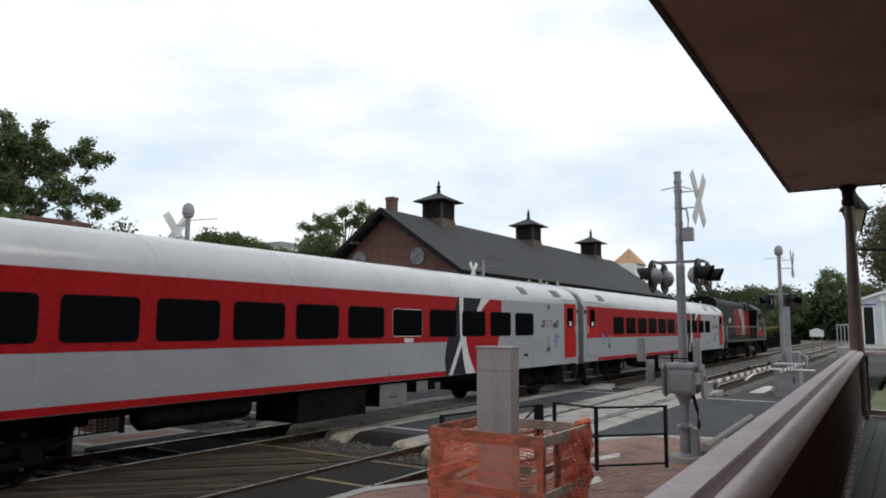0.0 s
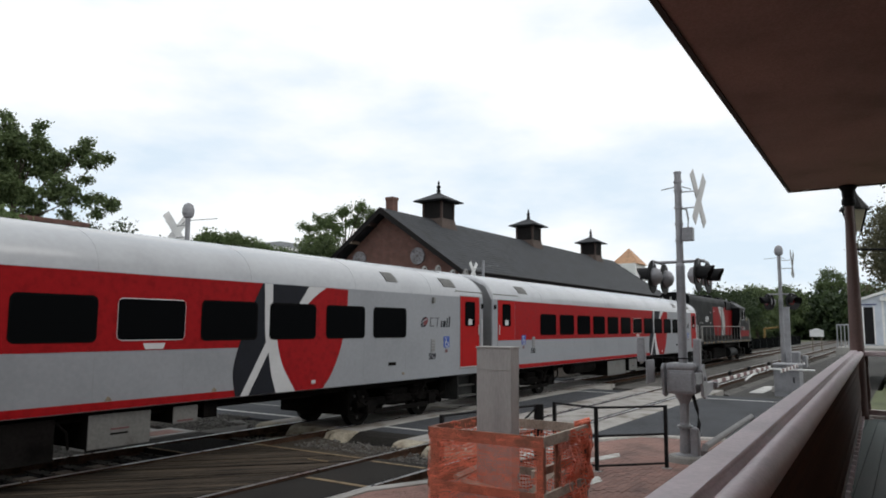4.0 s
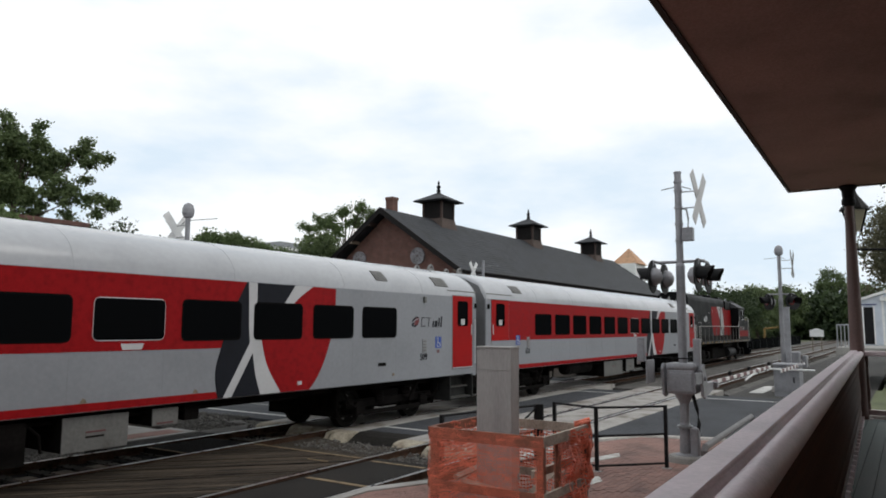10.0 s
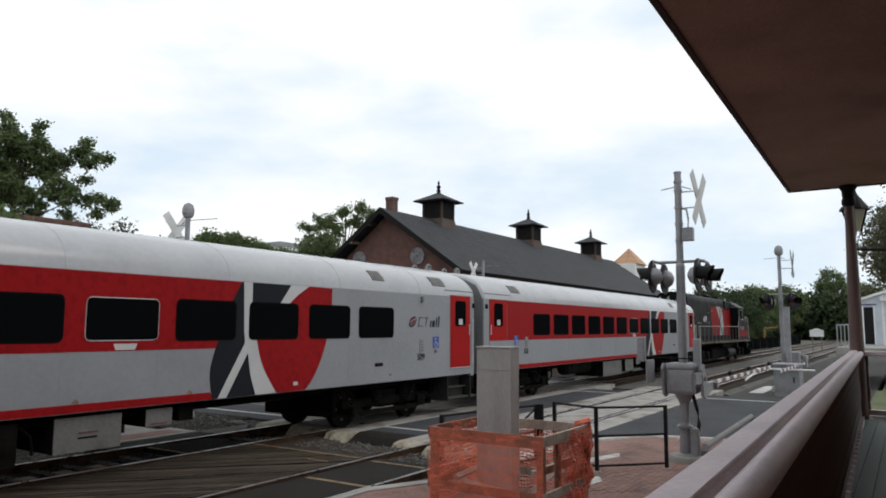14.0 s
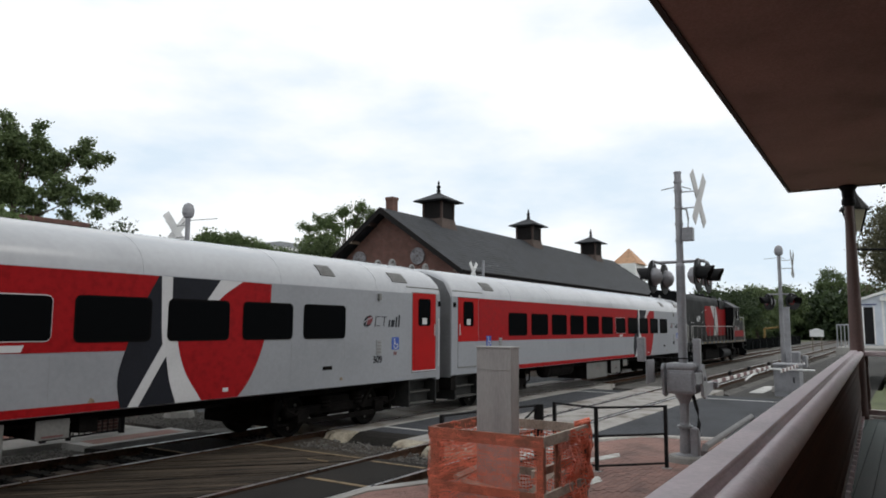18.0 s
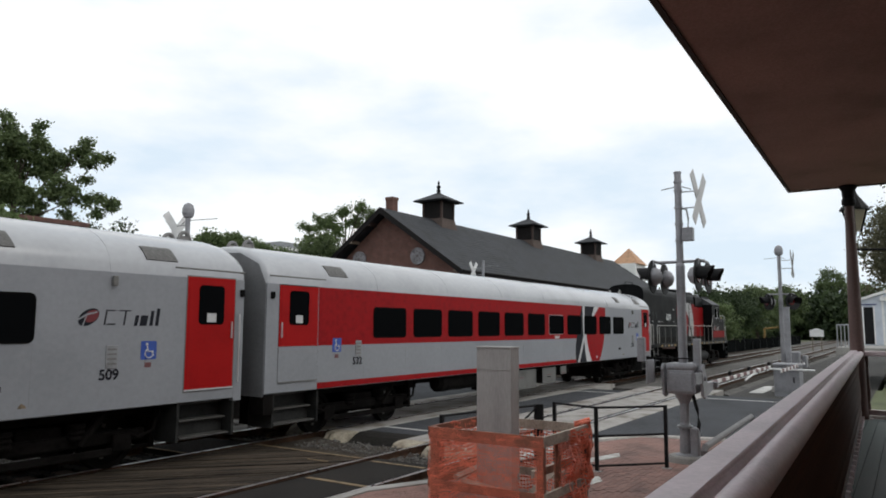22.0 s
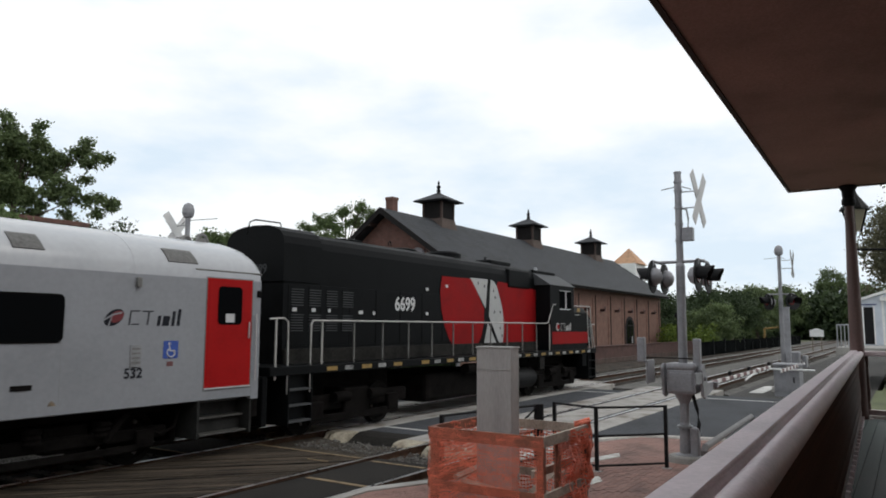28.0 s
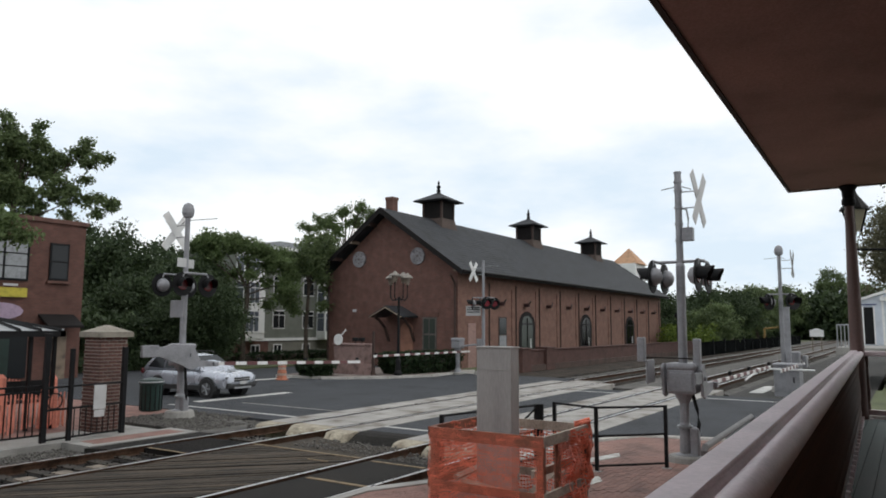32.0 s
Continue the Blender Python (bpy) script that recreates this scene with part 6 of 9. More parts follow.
crossing_signal(30.6, 4.15, 5.30, True, -1, "silver crossing signal with crossbuck across the road", 0, 0, False, swing=34.0, board=M_GALV2)
sf = crossing_signal(31.75, 18.2, 5.77, False, 1, "silver crossing signal with crossbuck before the freight house", 0, 0, False, swing=38.0, lit=True, out=0.58, wire=0.9)
sp = part("notice_plate", nbox(-0.03, -0.015, 0.14, 1.02, 2.96, 3.46), M_DECAL, sf, "white plate with unreadable dark lines")
for z in (3.36, 3.26, 3.14):
    part("text_bar", nbox(-0.036, -0.03, 0.20, 0.94, z - 0.02, z + 0.02), M_IRON, sp)
gs = thing("gate_machine", "silver crossing gate machine with its striped arm lowered", "gate machine", at=pose(31.3, 19.45, 0))
part("foundation", lathe(bmesh.new(), [(0.34, -0.28), (0.32, 0.06), (0.26, 0.10)], 14), M_CONC, gs)
part("pedestal", lathe(bmesh.new(), [(0.19, 0.10), (0.17, 0.16), (0.11, 0.30), (0.11, 1.05), (0.20, 1.30)], 14), M_SILVER, gs)
gh = part("housing", nbox(-0.24, 0.24, -0.27, 0.27, 1.28, 1.64, 0.05), M_SILVER, gs)
part("lid", nbox(-0.26, 0.26, -0.29, 0.29, 1.62, 1.82, 0.06), M_SILVER, gh)
part("counterweight", nbox(0.25, 0.85, -1.05, -0.95, 1.38, 1.78, 0.03), M_SILVER, gs)
part("counterweight_arm", rod(bmesh.new(), (0.5, -1.0, 1.5), (-0.1, -0.24, 1.40), 0.045, seg=8), M_SILVER, gs)
ga = part("gate_arm", nbox(-7.3, 0.6, -0.36, -0.32, 1.08, 1.17), M_WHITEP, gs, "lowered gate arm, red and white stripes")
for k in range(9):
    part("stripe", nbox(-7.1 + 0.8 * k, -6.7 + 0.8 * k, -0.364, -0.316, 1.077, 1.173), M_REDSTRIPE, ga)
for xx in (-7.15, -4.6, -2.5):
    part("arm_lamp", nbox(xx - 0.05, xx + 0.05, -0.38, -0.30, 1.172, 1.27, 0.02), M_IRON, ga)

# cabinet, thick post and gate stub across the road
cab = thing("signal_cabinet", "silver signal cabinet with small vents", "cabinet")
part("body", nbox(28.4, 29.4, 3.35, 4.20, -0.1, 1.05, 0.03), M_SILVER, cab)
part("lid", nbox(28.35, 29.45, 3.30, 4.25, 1.05, 1.12, 0.02), M_SILVER, cab)
part("door", nbox(28.385, 28.4, 3.45, 4.10, 0.1, 0.95, 0.005), M_SILVER, cab)
part("handle", nbox(28.36, 28.385, 3.52, 3.56, 0.45, 0.65), M_IRON, cab)
gm = thing("gate_machine", "silver crossing gate machine with a white arm stub", "gate machine")
part("body", nbox(30.2, 30.8, 3.55, 4.0, 0.9, 1.5, 0.04), M_SILVER, gm)
part("arm_stub", nbox(24.4, 30.3, 3.38, 3.42, 1.02, 1.12), M_WHITEP, gm)
part("counterweight", nbox(30.6, 31.2, 3.35, 3.5, 0.9, 1.35, 0.02), M_SILVER, gm)
part("stand", nbox(30.35, 30.65, 3.6, 3.95, -0.1, 0.92, 0.02), M_SILVER, gm)
part("cross_bar", rod(bmesh.new(), (28.30, 4.75, 0.92), (28.30, 2.85, 0.92), 0.035, seg=8), M_WHITEP, gm)
part("stay", rod(bmesh.new(), (28.30, 4.62, 0.92), (27.5, 5.0, 0.55), 0.04, seg=6), M_WHITEP, gm)
k = 24.6
while k < 29.6:
    part("stripe", nbox(k, k + 0.4, 3.377, 3.423, 1.018, 1.122), M_REDSTRIPE, gm)
    k += 0.8
tp = thing("steel_post", "tall square weathered steel post across the road", "post")
part("shaft", nbox(29.65, 29.85, 3.76, 3.95, -0.1, 3.15, 0.02), M_SILVER, tp)
part("cap", nbox(29.63, 29.87, 3.74, 3.97, 3.15, 3.20, 0.01), M_SILVER, tp)
pg = thing("guard_pipe", "grey low steel guard pipe beside the platform", "guard rail")
part("pipe", tube(bmesh.new(), [(12.95, 3.06, 0.02), (12.95, 3.06, 0.28), (13.02, 3.06, 0.34), (17.9, 3.16, 0.36), (18.0, 3.16, 0.30), (18.0, 3.16, -0.1)], 0.06, 10), mat("dull_steel_pipe", (0.13, 0.125, 0.125), 0.6, var=0.15, scale=5), pg)

# ---- concrete post in its fenced crate ----
M_POSTC = mat("cast_concrete_smooth", (0.31, 0.295, 0.285), 0.75, var=0.09, scale=2.2, grain=30, bump=0.15, stretch=(1.6, 1.6, 0.35))
cp = thing("concrete_post", "square grey concrete post standing inside the orange barrier", "post")
part("shaft", nbox(8.70, 8.93, 4.55, 5.10, 0.03, 2.09, 0.015), M_POSTC, cp)
part("top", nbox(8.69, 8.94, 4.54, 5.11, 2.085, 2.112, 0.008), M_POSTC, cp)
part("seam", nbox(8.692, 8.70, 4.555, 5.095, 1.795, 1.803), M_CONC, cp)
M_PALEWOOD = mat("pale_weathered_board", (0.40, 0.33, 0.27), 0.8, var=0.2, scale=3, grain=30, bump=0.3)
crate = thing("barrier_crate", "timber crate frame wrapped in torn orange safety netting", "barrier")
CX0, CX1, CY0, CY1, CZ = 8.15, 9.50, 3.86, 5.42, 1.05
for x in (CX0, CX1):
    for yy in (CY0, CY1):
        part("corner_post", nbox(x - 0.045, x + 0.045, yy - 0.045, yy + 0.045, 0.03, CZ, 0.006), M_ORANGEWOOD if x == CX0 else M_WOOD, crate)
for z, dz in ((CZ - 0.13, 0.13), (0.26, 0.11)):
    for x in (CX0 - 0.065, CX1 + 0.03):
        part("rail", nbox(x, x + 0.022, CY0 - 0.05, CY1 + 0.05, z, z + dz, 0.004), M_ORANGEWOOD if x < 9 else M_PALEWOOD, crate)
    for yy in (CY0 - 0.067, CY1 + 0.045):
        part("rail", nbox(CX0 - 0.05, CX1 + 0.05, yy, yy + 0.038, z, z + dz, 0.004), M_PALEWOOD if yy < 4 else M_ORANGEWOOD, crate)
for x0, y0, x1, y1, z in ((8.3, 4.1, 9.3, 4.25, 0.30), (8.4, 5.25, 9.35, 5.2, 0.36), (8.35, 4.2, 8.5, 5.2, 0.22)):
    part("loose_board", rod(bmesh.new(), (x0, y0, z), (x1, y1, z + 0.08), 0.05, seg=4), M_PALEWOOD, crate)
part("rail", nbox(CX0 - 0.072, CX0 - 0.05, CY0 - 0.05, CY1 + 0.05, CZ - 0.15, CZ + 0.0, 0.004), M_ORANGEWOOD, crate)
part("brace", nbox(CX0 + 0.1, CX1 - 0.05, 4.0, 4.05, 0.50, 0.60, 0.004), M_PALEWOOD, crate)
part("upright_board", nbox(CX0 + 0.36, CX0 + 0.52, CY0 - 0.030, CY0 - 0.008, 0.10, CZ - 0.02, 0.004), M_ORANGEWOOD, crate)


def netting(name, a, b, z0, z1, wob, seed, cell=0.05, skip=0.05, thick=0.006, upright=0.5, holes=0.42, tear=None, pleat=0.0):
    """Stretched plastic mesh: level strands and thinner uprights between the posts at a and b."""
    rg = random.Random(seed)
    a, b = Vector((*a, 0)), Vector((*b, 0))
    L = (b - a).length
    d = (b - a).normalized()
    n_ = Vector((d.y, -d.x, 0))
    verts, faces = [], []
    nx, nz = int(L / (cell * 1.2)), int((z1 - z0) / cell)

    def P(i, j):
        u, v = i / nx, j / nz
        off = wob * (noise.noise((u * 5 + seed, v * 4, 0.3)) + 0.6 * noise.noise((u * 14, v * 9 + seed, 1.7)))
        sag = 0.07 * noise.noise((u * 4, seed, v * 3)) + 0.02 * noise.noise((u * 17, seed, v * 13))
        v += pleat * math.sin(v * 31 + 5 * noise.noise((u * 3, seed, 0.2)))
        return a + d * (u * L + 0.3 * sag) + n_ * off + Vector((0, 0, z0 + (z1 - z0) * v + sag))

    def torn(i, j):
        u, v = i / nx, j / nz
        if tear and tear[0] < u + 0.03 * noise.noise((v * 9, seed, 0)) < tear[1] and tear[2] < v + 0.04 * noise.noise((u * 9, 3, seed)) < tear[3]:
            return True
        return rg.random() < skip or noise.noise((i * 0.21, j * 0.33, seed * 1.7)) > holes

    def quad(p, q, w):
        n0 = len(verts)
        verts.extend([tuple(p - w), tuple(q - w), tuple(q + w), tuple(p + w)])
        faces.append((n0, n0 + 1, n0 + 2, n0 + 3))
    for j in range(nz + 1):
        fat = thick * rg.uniform(0.8, 1.5)
        for i in range(nx):
            if torn(i, j):
                continue
            quad(P(i, j), P(i + 1, j), Vector((0, 0, fat)))
    for i in range(nx + 1):
        for j in range(nz):
            if torn(i, j):
                continue
            quad(P(i, j) + n_ * 0.002, P(i, j + 1) + n_ * 0.002, d * thick * upright)
    me = bpy.data.meshes.new(name)
    me.from_pydata(verts, [], faces)
    me.materials.append(M_ORANGE)
    o = new(name, me)
    o.parent = crate
    o["label"] = "torn orange plastic netting"
    o["kind"] = "stuff"
    return o


netting("netting", (CX0 - 0.075, CY1 + 0.05), (CX0 - 0.075, CY0 - 0.06), 0.06, CZ - 0.01, 0.010, 5, 0.016, 0.02, 0.0027, 0.5, holes=9, tear=(0.80, 0.93, 0.18, 0.80), pleat=0.0035)
netting("netting", (CX0, CY0 - 0.04), (CX1, CY0 - 0.04), 0.04, CZ - 0.10, 0.05, 7, 0.030, 0.02, 0.009, 0.7, holes=0.8, tear=(-1, 0.30, 0.30, 0.95))
netting("netting", (CX0 + 0.7, CY0 - 0.09), (CX1, CY0 - 0.08), 0.04, CZ - 0.04, 0.08, 11, 0.042, 0.03, 0.013, 0.8, holes=0.9)
netting("netting", (CX1 + 0.05, CY0), (CX1 + 0.05, CY1), 0.05, CZ - 0.10, 0.05, 17, 0.045, 0.05, 0.009, 0.7)
netting("netting", (CX0, CY1 + 0.05), (CX1, CY1 + 0.05), 0.05, CZ - 0.03, 0.05, 23, 0.05, 0.04, 0.012, 0.7, holes=0.6)
# bunched netting over the far corner
bn = bmesh.new()
for k in range(5):
    rg = random.Random(40 + k)
    pts = [(CX1 - 0.02 + 0.035 * k + rg.uniform(-0.02, 0.02), CY0 - 0.04 + rg.uniform(-0.05, 0.05), CZ + 0.05 - 0.16 * q + rg.uniform(-0.02, 0.02)) for q in range(6)]
    tube(bn, [(CX1 - 0.05, CY0 + 0.10, CZ - 0.03 + 0.01 * k)] + pts, 0.026, 6)
part("netting_roll", bn, M_ORANGE, crate, "bunched orange netting", smooth=True)
# ---- black iron railings on the platform ----
rl = thing("platform_railing", "black iron three-bar railing on the brick platform", "railing")
pts = [(11.75, 5.30), (11.45, 4.42), (12.36, 3.54)]
for i, (x, yy) in enumerate(pts):
    part("post", nbox(x - 0.028, x + 0.028, yy - 0.028, yy + 0.028, 0.03, 1.08, 0.004), M_IRON, rl)
    part("foot", lathe(bmesh.new(), [(0.09, 0), (0.09, 0.012), (0.04, 0.02)], 12, (x, yy, 0.03)), M_CONC, rl)
for (x0, y0), (x1, y1) in zip(pts, pts[1:]):
    for z in (1.06, 0.60, 0.12):
        part("bar", rod(bmesh.new(), (x0, y0, z), (x1, y1, z), 0.019, seg=6), M_IRON, rl)
rl2 = thing("platform_railing", "black iron railing behind the timber crate", "railing")
pts = [(9.20, 6.00), (10.35, 5.75), (11.45, 5.46)]
for i, (x, yy) in enumerate(pts):
    part("post", nbox(x - 0.028, x + 0.028, yy - 0.028, yy + 0.028, 0.03, 1.06, 0.004), M_IRON, rl2)
for (x0, y0), (x1, y1) in zip(pts, pts[1:]):
    for z in (1.04, 0.60, 0.14):
        part("bar", rod(bmesh.new(), (x0, y0, z), (x1, y1, z), 0.019, seg=6), M_IRON, rl2)
part("newel", rod(bmesh.new(), (11.45, 5.46, 0.03), (11.45, 5.46, 1.06), 0.085, seg=12), M_IRON, rl2)
part("strut", rod(bmesh.new(), (11.4, 5.48, 1.0), (11.0, 5.60, 0.75), 0.019, seg=6), M_IRON, rl2)

# ---- far left: walk, brick pier, iron fence, shelter, bin ----
tagged(part("pavement", nbox(-20, 10.6, 14.75, 16.2, -0.29, -0.03), M_CONC), "pale concrete pavement behind the fence", "pavement", kind="structure")
tagged(part("pavement", nbox(8.3, 10.9, 13.75, 14.75, -0.29, -0.02), M_CONC), "pale concrete landing at the track", "pavement", kind="structure")
tagged(part("gravel_patch", nbox(11.0, 13.2, 13.1, 17.3, -0.29, -0.09), M_BALLAST), "grey gravel beside the road edge", "gravel", kind="structure")
tagged(part("pavement", nbox(-20, 10.6, 16.2, 26.0, -0.29, -0.034), M_PAVER), "pinkish brick paving under the shelter", "pavement", kind="structure")
gv_ = bmesh.new()
slab(gv_, [(10.9, 13.1), (11.7, 13.1), (12.5, 13.9), (13.0, 15.0), (13.6, 16.4), (13.6, 17.3), (10.9, 17.3)], Matrix.Translation((0, 0, -0.29)), 0.26)
tagged(part("gravel_patch", gv_, M_BALLAST), "grey gravel round the signal foundation", "gravel", kind="structure")
tp_ = bmesh.new()
box(tp_, 8.55, 10.65, 13.95, 14.50, -0.10, -0.014)
tagged(part("tactile_paving", tp_, M_PAVER), "dull red tactile paving strip", "paving", kind="structure")
tagged(part("brick_walk", nbox(10.6, 13.2, 17.3, 24.0, -0.29, -0.03), M_PAVER), "red brick paved corner by the road", "pavement", kind="structure")
M_PIERB = mat("pier_brick", (0.110, 0.052, 0.042), 0.85, var=0.15, scale=9, grain=60, bump=0.3, per_piece=0.30)
M_MORTAR = mat("pier_mortar", (0.30, 0.26, 0.23), 0.9, var=0.12, scale=9, grain=60)
pier = thing("brick_pier", "square red brick gate pier with a pale stone cap", "pier")
PXC, PYC = 9.78, 15.75
part("core", nbox(PXC - 0.325, PXC + 0.325, PYC - 0.325, PYC + 0.325, -0.1, 2.10), M_MORTAR, pier)
cap_b = bmesh.new()
bmesh.ops.create_cone(cap_b, cap_ends=True, segments=4, radius1=0.58, radius2=0.06, depth=0.16, matrix=Matrix.Translation((PXC, PYC, 2.30)) @ Matrix.Rotation(radians(45), 4, "Z"))
box(cap_b, PXC - 0.42, PXC + 0.42, PYC - 0.42, PYC + 0.42, 2.10, 2.222)
part("cap", cap_b, mat("limestone", (0.25, 0.225, 0.185), 0.85, var=0.12, scale=5), pier, "pale limestone cap with a low point")

# iron fence: panels between posts
fn = thing("iron_fence", "black iron picket fence beside the far track", "fence")
for x, yy, hh, r in ((4.6, 15.15, 1.3, 0.04), (6.3, 15.1, 1.3, 0.04), (8.03, 15.0, 2.20, 0.052), (8.5, 14.88, 1.88, 0.042), (9.80, 15.02, 1.88, 0.05)):
    part("post", nbox(x - r, x + r, yy - r, yy + r, -0.05, hh, 0.008), M_IRON, fn)
for x0, x1 in ((2.9, 4.6), (4.6, 6.3), (6.3, 8.0)):
    for z in (0.12, 1.00, 1.12):
        part("bar", nbox(x0, x1, 15.06, 15.10, z - 0.018, z + 0.018), M_IRON, fn)
    for k in range(1, 12):
        x = x0 + (x1 - x0) * k / 12
        part("picket", nbox(x - 0.010, x + 0.010, 15.07, 15.09, 0.12, 1.12), M_IRON, fn)
for z in (0.02, 0.62, 1.08):
    part("bar", rod(bmesh.new(), (8.06, 14.98, z), (9.8, 15.0, z + 0.02), 0.022, seg=6), M_IRON, fn)
for k in range(9):
    x = 8.62 + 0.13 * k
    part("picket", nbox(x - 0.009, x + 0.009, 14.90, 14.918, 0.03, 0.62), M_IRON, fn)
part("latch_ring", tube(bmesh.new(), [(8.22 + 0.16 * math.cos(a), 14.96, 0.80 + 0.16 * math.sin(a)) for a in [math.tau * k / 14 for k in range(15)]], 0.015, 5), M_IRON, fn)
nt = thing("notice_board", "blank white notice on the iron gate", "notice")
part("board", nbox(9.02, 9.30, 14.87, 14.89, 0.56, 1.08, 0.004), M_DECAL, nt)
part("lower_board", nbox(9.04, 9.28, 14.87, 14.89, 0.40, 0.545, 0.004), M_DECAL, nt)
shl = thing("waiting_shelter", "black steel shelter with a glazed hipped roof", "shelter")
sr = bmesh.new()
e0, e1 = [(4.0, 16.9, 2.24), (9.35, 16.9, 2.24), (9.35, 20.2, 2.24), (4.0, 20.2, 2.24)], [(4.9, 18.0, 2.52), (8.3, 18.0, 2.52), (8.3, 19.1, 2.52), (4.9, 19.1, 2.52)]
va, vb = [sr.verts.new(p) for p in e0], [sr.verts.new(p) for p in e1]
for k in range(4):
    sr.faces.new((va[k], va[(k + 1) % 4], vb[(k + 1) % 4], vb[k]))
sr.faces.new(vb)
sr.faces.new(va[::-1])
part("roof", sr, mat("dusty_roof_glass", (0.30, 0.31, 0.32), 0.4, var=0.1, scale=3), shl, "dusty grey glazed roof")
for k in range(12):
    x = 4.1 + 0.475 * k
    part("rafter", rod(bmesh.new(), (x, 16.88, 2.25), (min(max(x - 0.2, 4.9), 8.3), 17.98, 2.53), 0.045, seg=4), M_IRON, shl)
part("hip", rod(bmesh.new(), (8.3, 18.0, 2.53), (9.38, 16.88, 2.25), 0.035, seg=4), M_GALV, shl)
part("ridge", nbox(4.8, 8.35, 17.95, 18.05, 2.51, 2.56), M_GALV, shl)
part("beam", nbox(3.9, 9.42, 16.85, 16.97, 2.10, 2.24), M_IRON, shl)
part("beam", nbox(9.30, 9.42, 16.85, 20.3, 2.10, 2.24), M_IRON, shl)
for x, yy in ((4.1, 17.0), (7.05, 17.0), (8.7, 17.0), (9.25, 17.0), (9.25, 20.1), (4.1, 20.1), (8.2, 20.1)):
    part("post", nbox(x - 0.038, x + 0.038, yy - 0.038, yy + 0.038, -0.1, 2.2), M_IRON, shl)
part("back_panel", nbox(9.0, 9.7, 20.05, 20.1, 0.1, 2.0), mat("dark_green_panel", (0.012, 0.035, 0.028), 0.4, var=0.1), shl)
bench = thing("bench", "dark bench under the shelter", "bench")
part("seat", nbox(8.6, 10.4, 18.7, 19.1, 0.42, 0.47), M_IRON, bench)
part("back", nbox(8.6, 10.4, 19.08, 19.12, 0.5, 0.95), M_IRON, bench)
for x in (8.75, 10.25):
    part("leg", nbox(x - 0.03, x + 0.03, 18.72, 19.1, -0.04, 0.42), M_IRON, bench)
# orange barrels and netting behind the fence
for x, yy, r, hh in ((8.15, 17.4, 0.28, 1.25), (6.6, 16.3, 0.3, 0.9), (9.9, 18.3, 0.2, 1.1), (9.3, 17.2, 0.22, 0.9)):
    ob_ = thing("traffic_drum", "faded orange traffic drum behind the iron fence", "traffic drum", "traffic drums")
    part("drum", lathe(bmesh.new(), [(r * 1.1, -0.04), (r, 0.1), (r * 0.95, 0.45), (r * 0.88, 0.47), (r * 0.85, hh - 0.08), (r * 0.6, hh)], 16, (x, yy, 0)), mat("faded_orange", (0.62, 0.215, 0.15), 0.7, var=0.15, scale=6), ob_)
    part("handle", tube(bmesh.new(), [(x - 0.08, yy, hh), (x, yy, hh + 0.08), (x + 0.08, yy, hh)], 0.02, 5), M_ORANGE, ob_)
M_ORANGED = mat("faded_orange", (0.62, 0.215, 0.15), 0.7, var=0.15, scale=6)
of = thing("orange_fence", "orange plastic snow fence behind the iron fence", "fence")
for x0, x1, yy in ((3.0, 8.0, 15.9), (8.7, 9.4, 16.3), (6.2, 9.5, 16.7), (5.0, 9.2, 19.6), (6.5, 11.5, 21.5)):
    bm = bmesh.new()
    for k in range(int((x1 - x0) / 0.09)):
        x = x0 + 0.09 * k
        box(bm, x, x + 0.038, yy, yy + 0.006, 0.10 + 0.05 * math.sin(k * 0.7), 0.78 + 0.08 * math.sin(k * 0.33))
    o = part("netting", bm, M_ORANGED, of)
    o["kind"] = "stuff"
bin_ = thing("litter_bin", "dark green round litter bin on the brick walk", "litter bin")
part("body", lathe(bmesh.new(), [(0.27, 0), (0.29, 0.04), (0.30, 0.72), (0.31, 0.74)], 20, (12.75, 18.2, -0.03)), mat("bin_green", (0.009, 0.033, 0.027), 0.5, var=0.12), bin_, smooth=False)
part("rim", lathe(bmesh.new(), [(0.345, 0.79), (0.350, 0.81), (0.335, 0.83)], 20, (12.75, 18.2, -0.03)), M_GALV, bin_, "pale worn rim")
part("lid", lathe(bmesh.new(), [(0.34, 0.74), (0.34, 0.80), (0.30, 0.88), (0.12, 0.92)], 20, (12.75, 18.2, -0.03)), mat("bin_green_lid", (0.009, 0.030, 0.025), 0.45, var=0.1), bin_)
for k in range(14):
    a = math.tau * k / 14
    part("rib", nbox(12.75 + 0.295 * math.cos(a) - 0.012, 12.75 + 0.295 * math.cos(a) + 0.012, 18.2 + 0.295 * math.sin(a) - 0.012, 18.2 + 0.295 * math.sin(a) + 0.012, 0.0, 0.68), M_IRON, bin_)


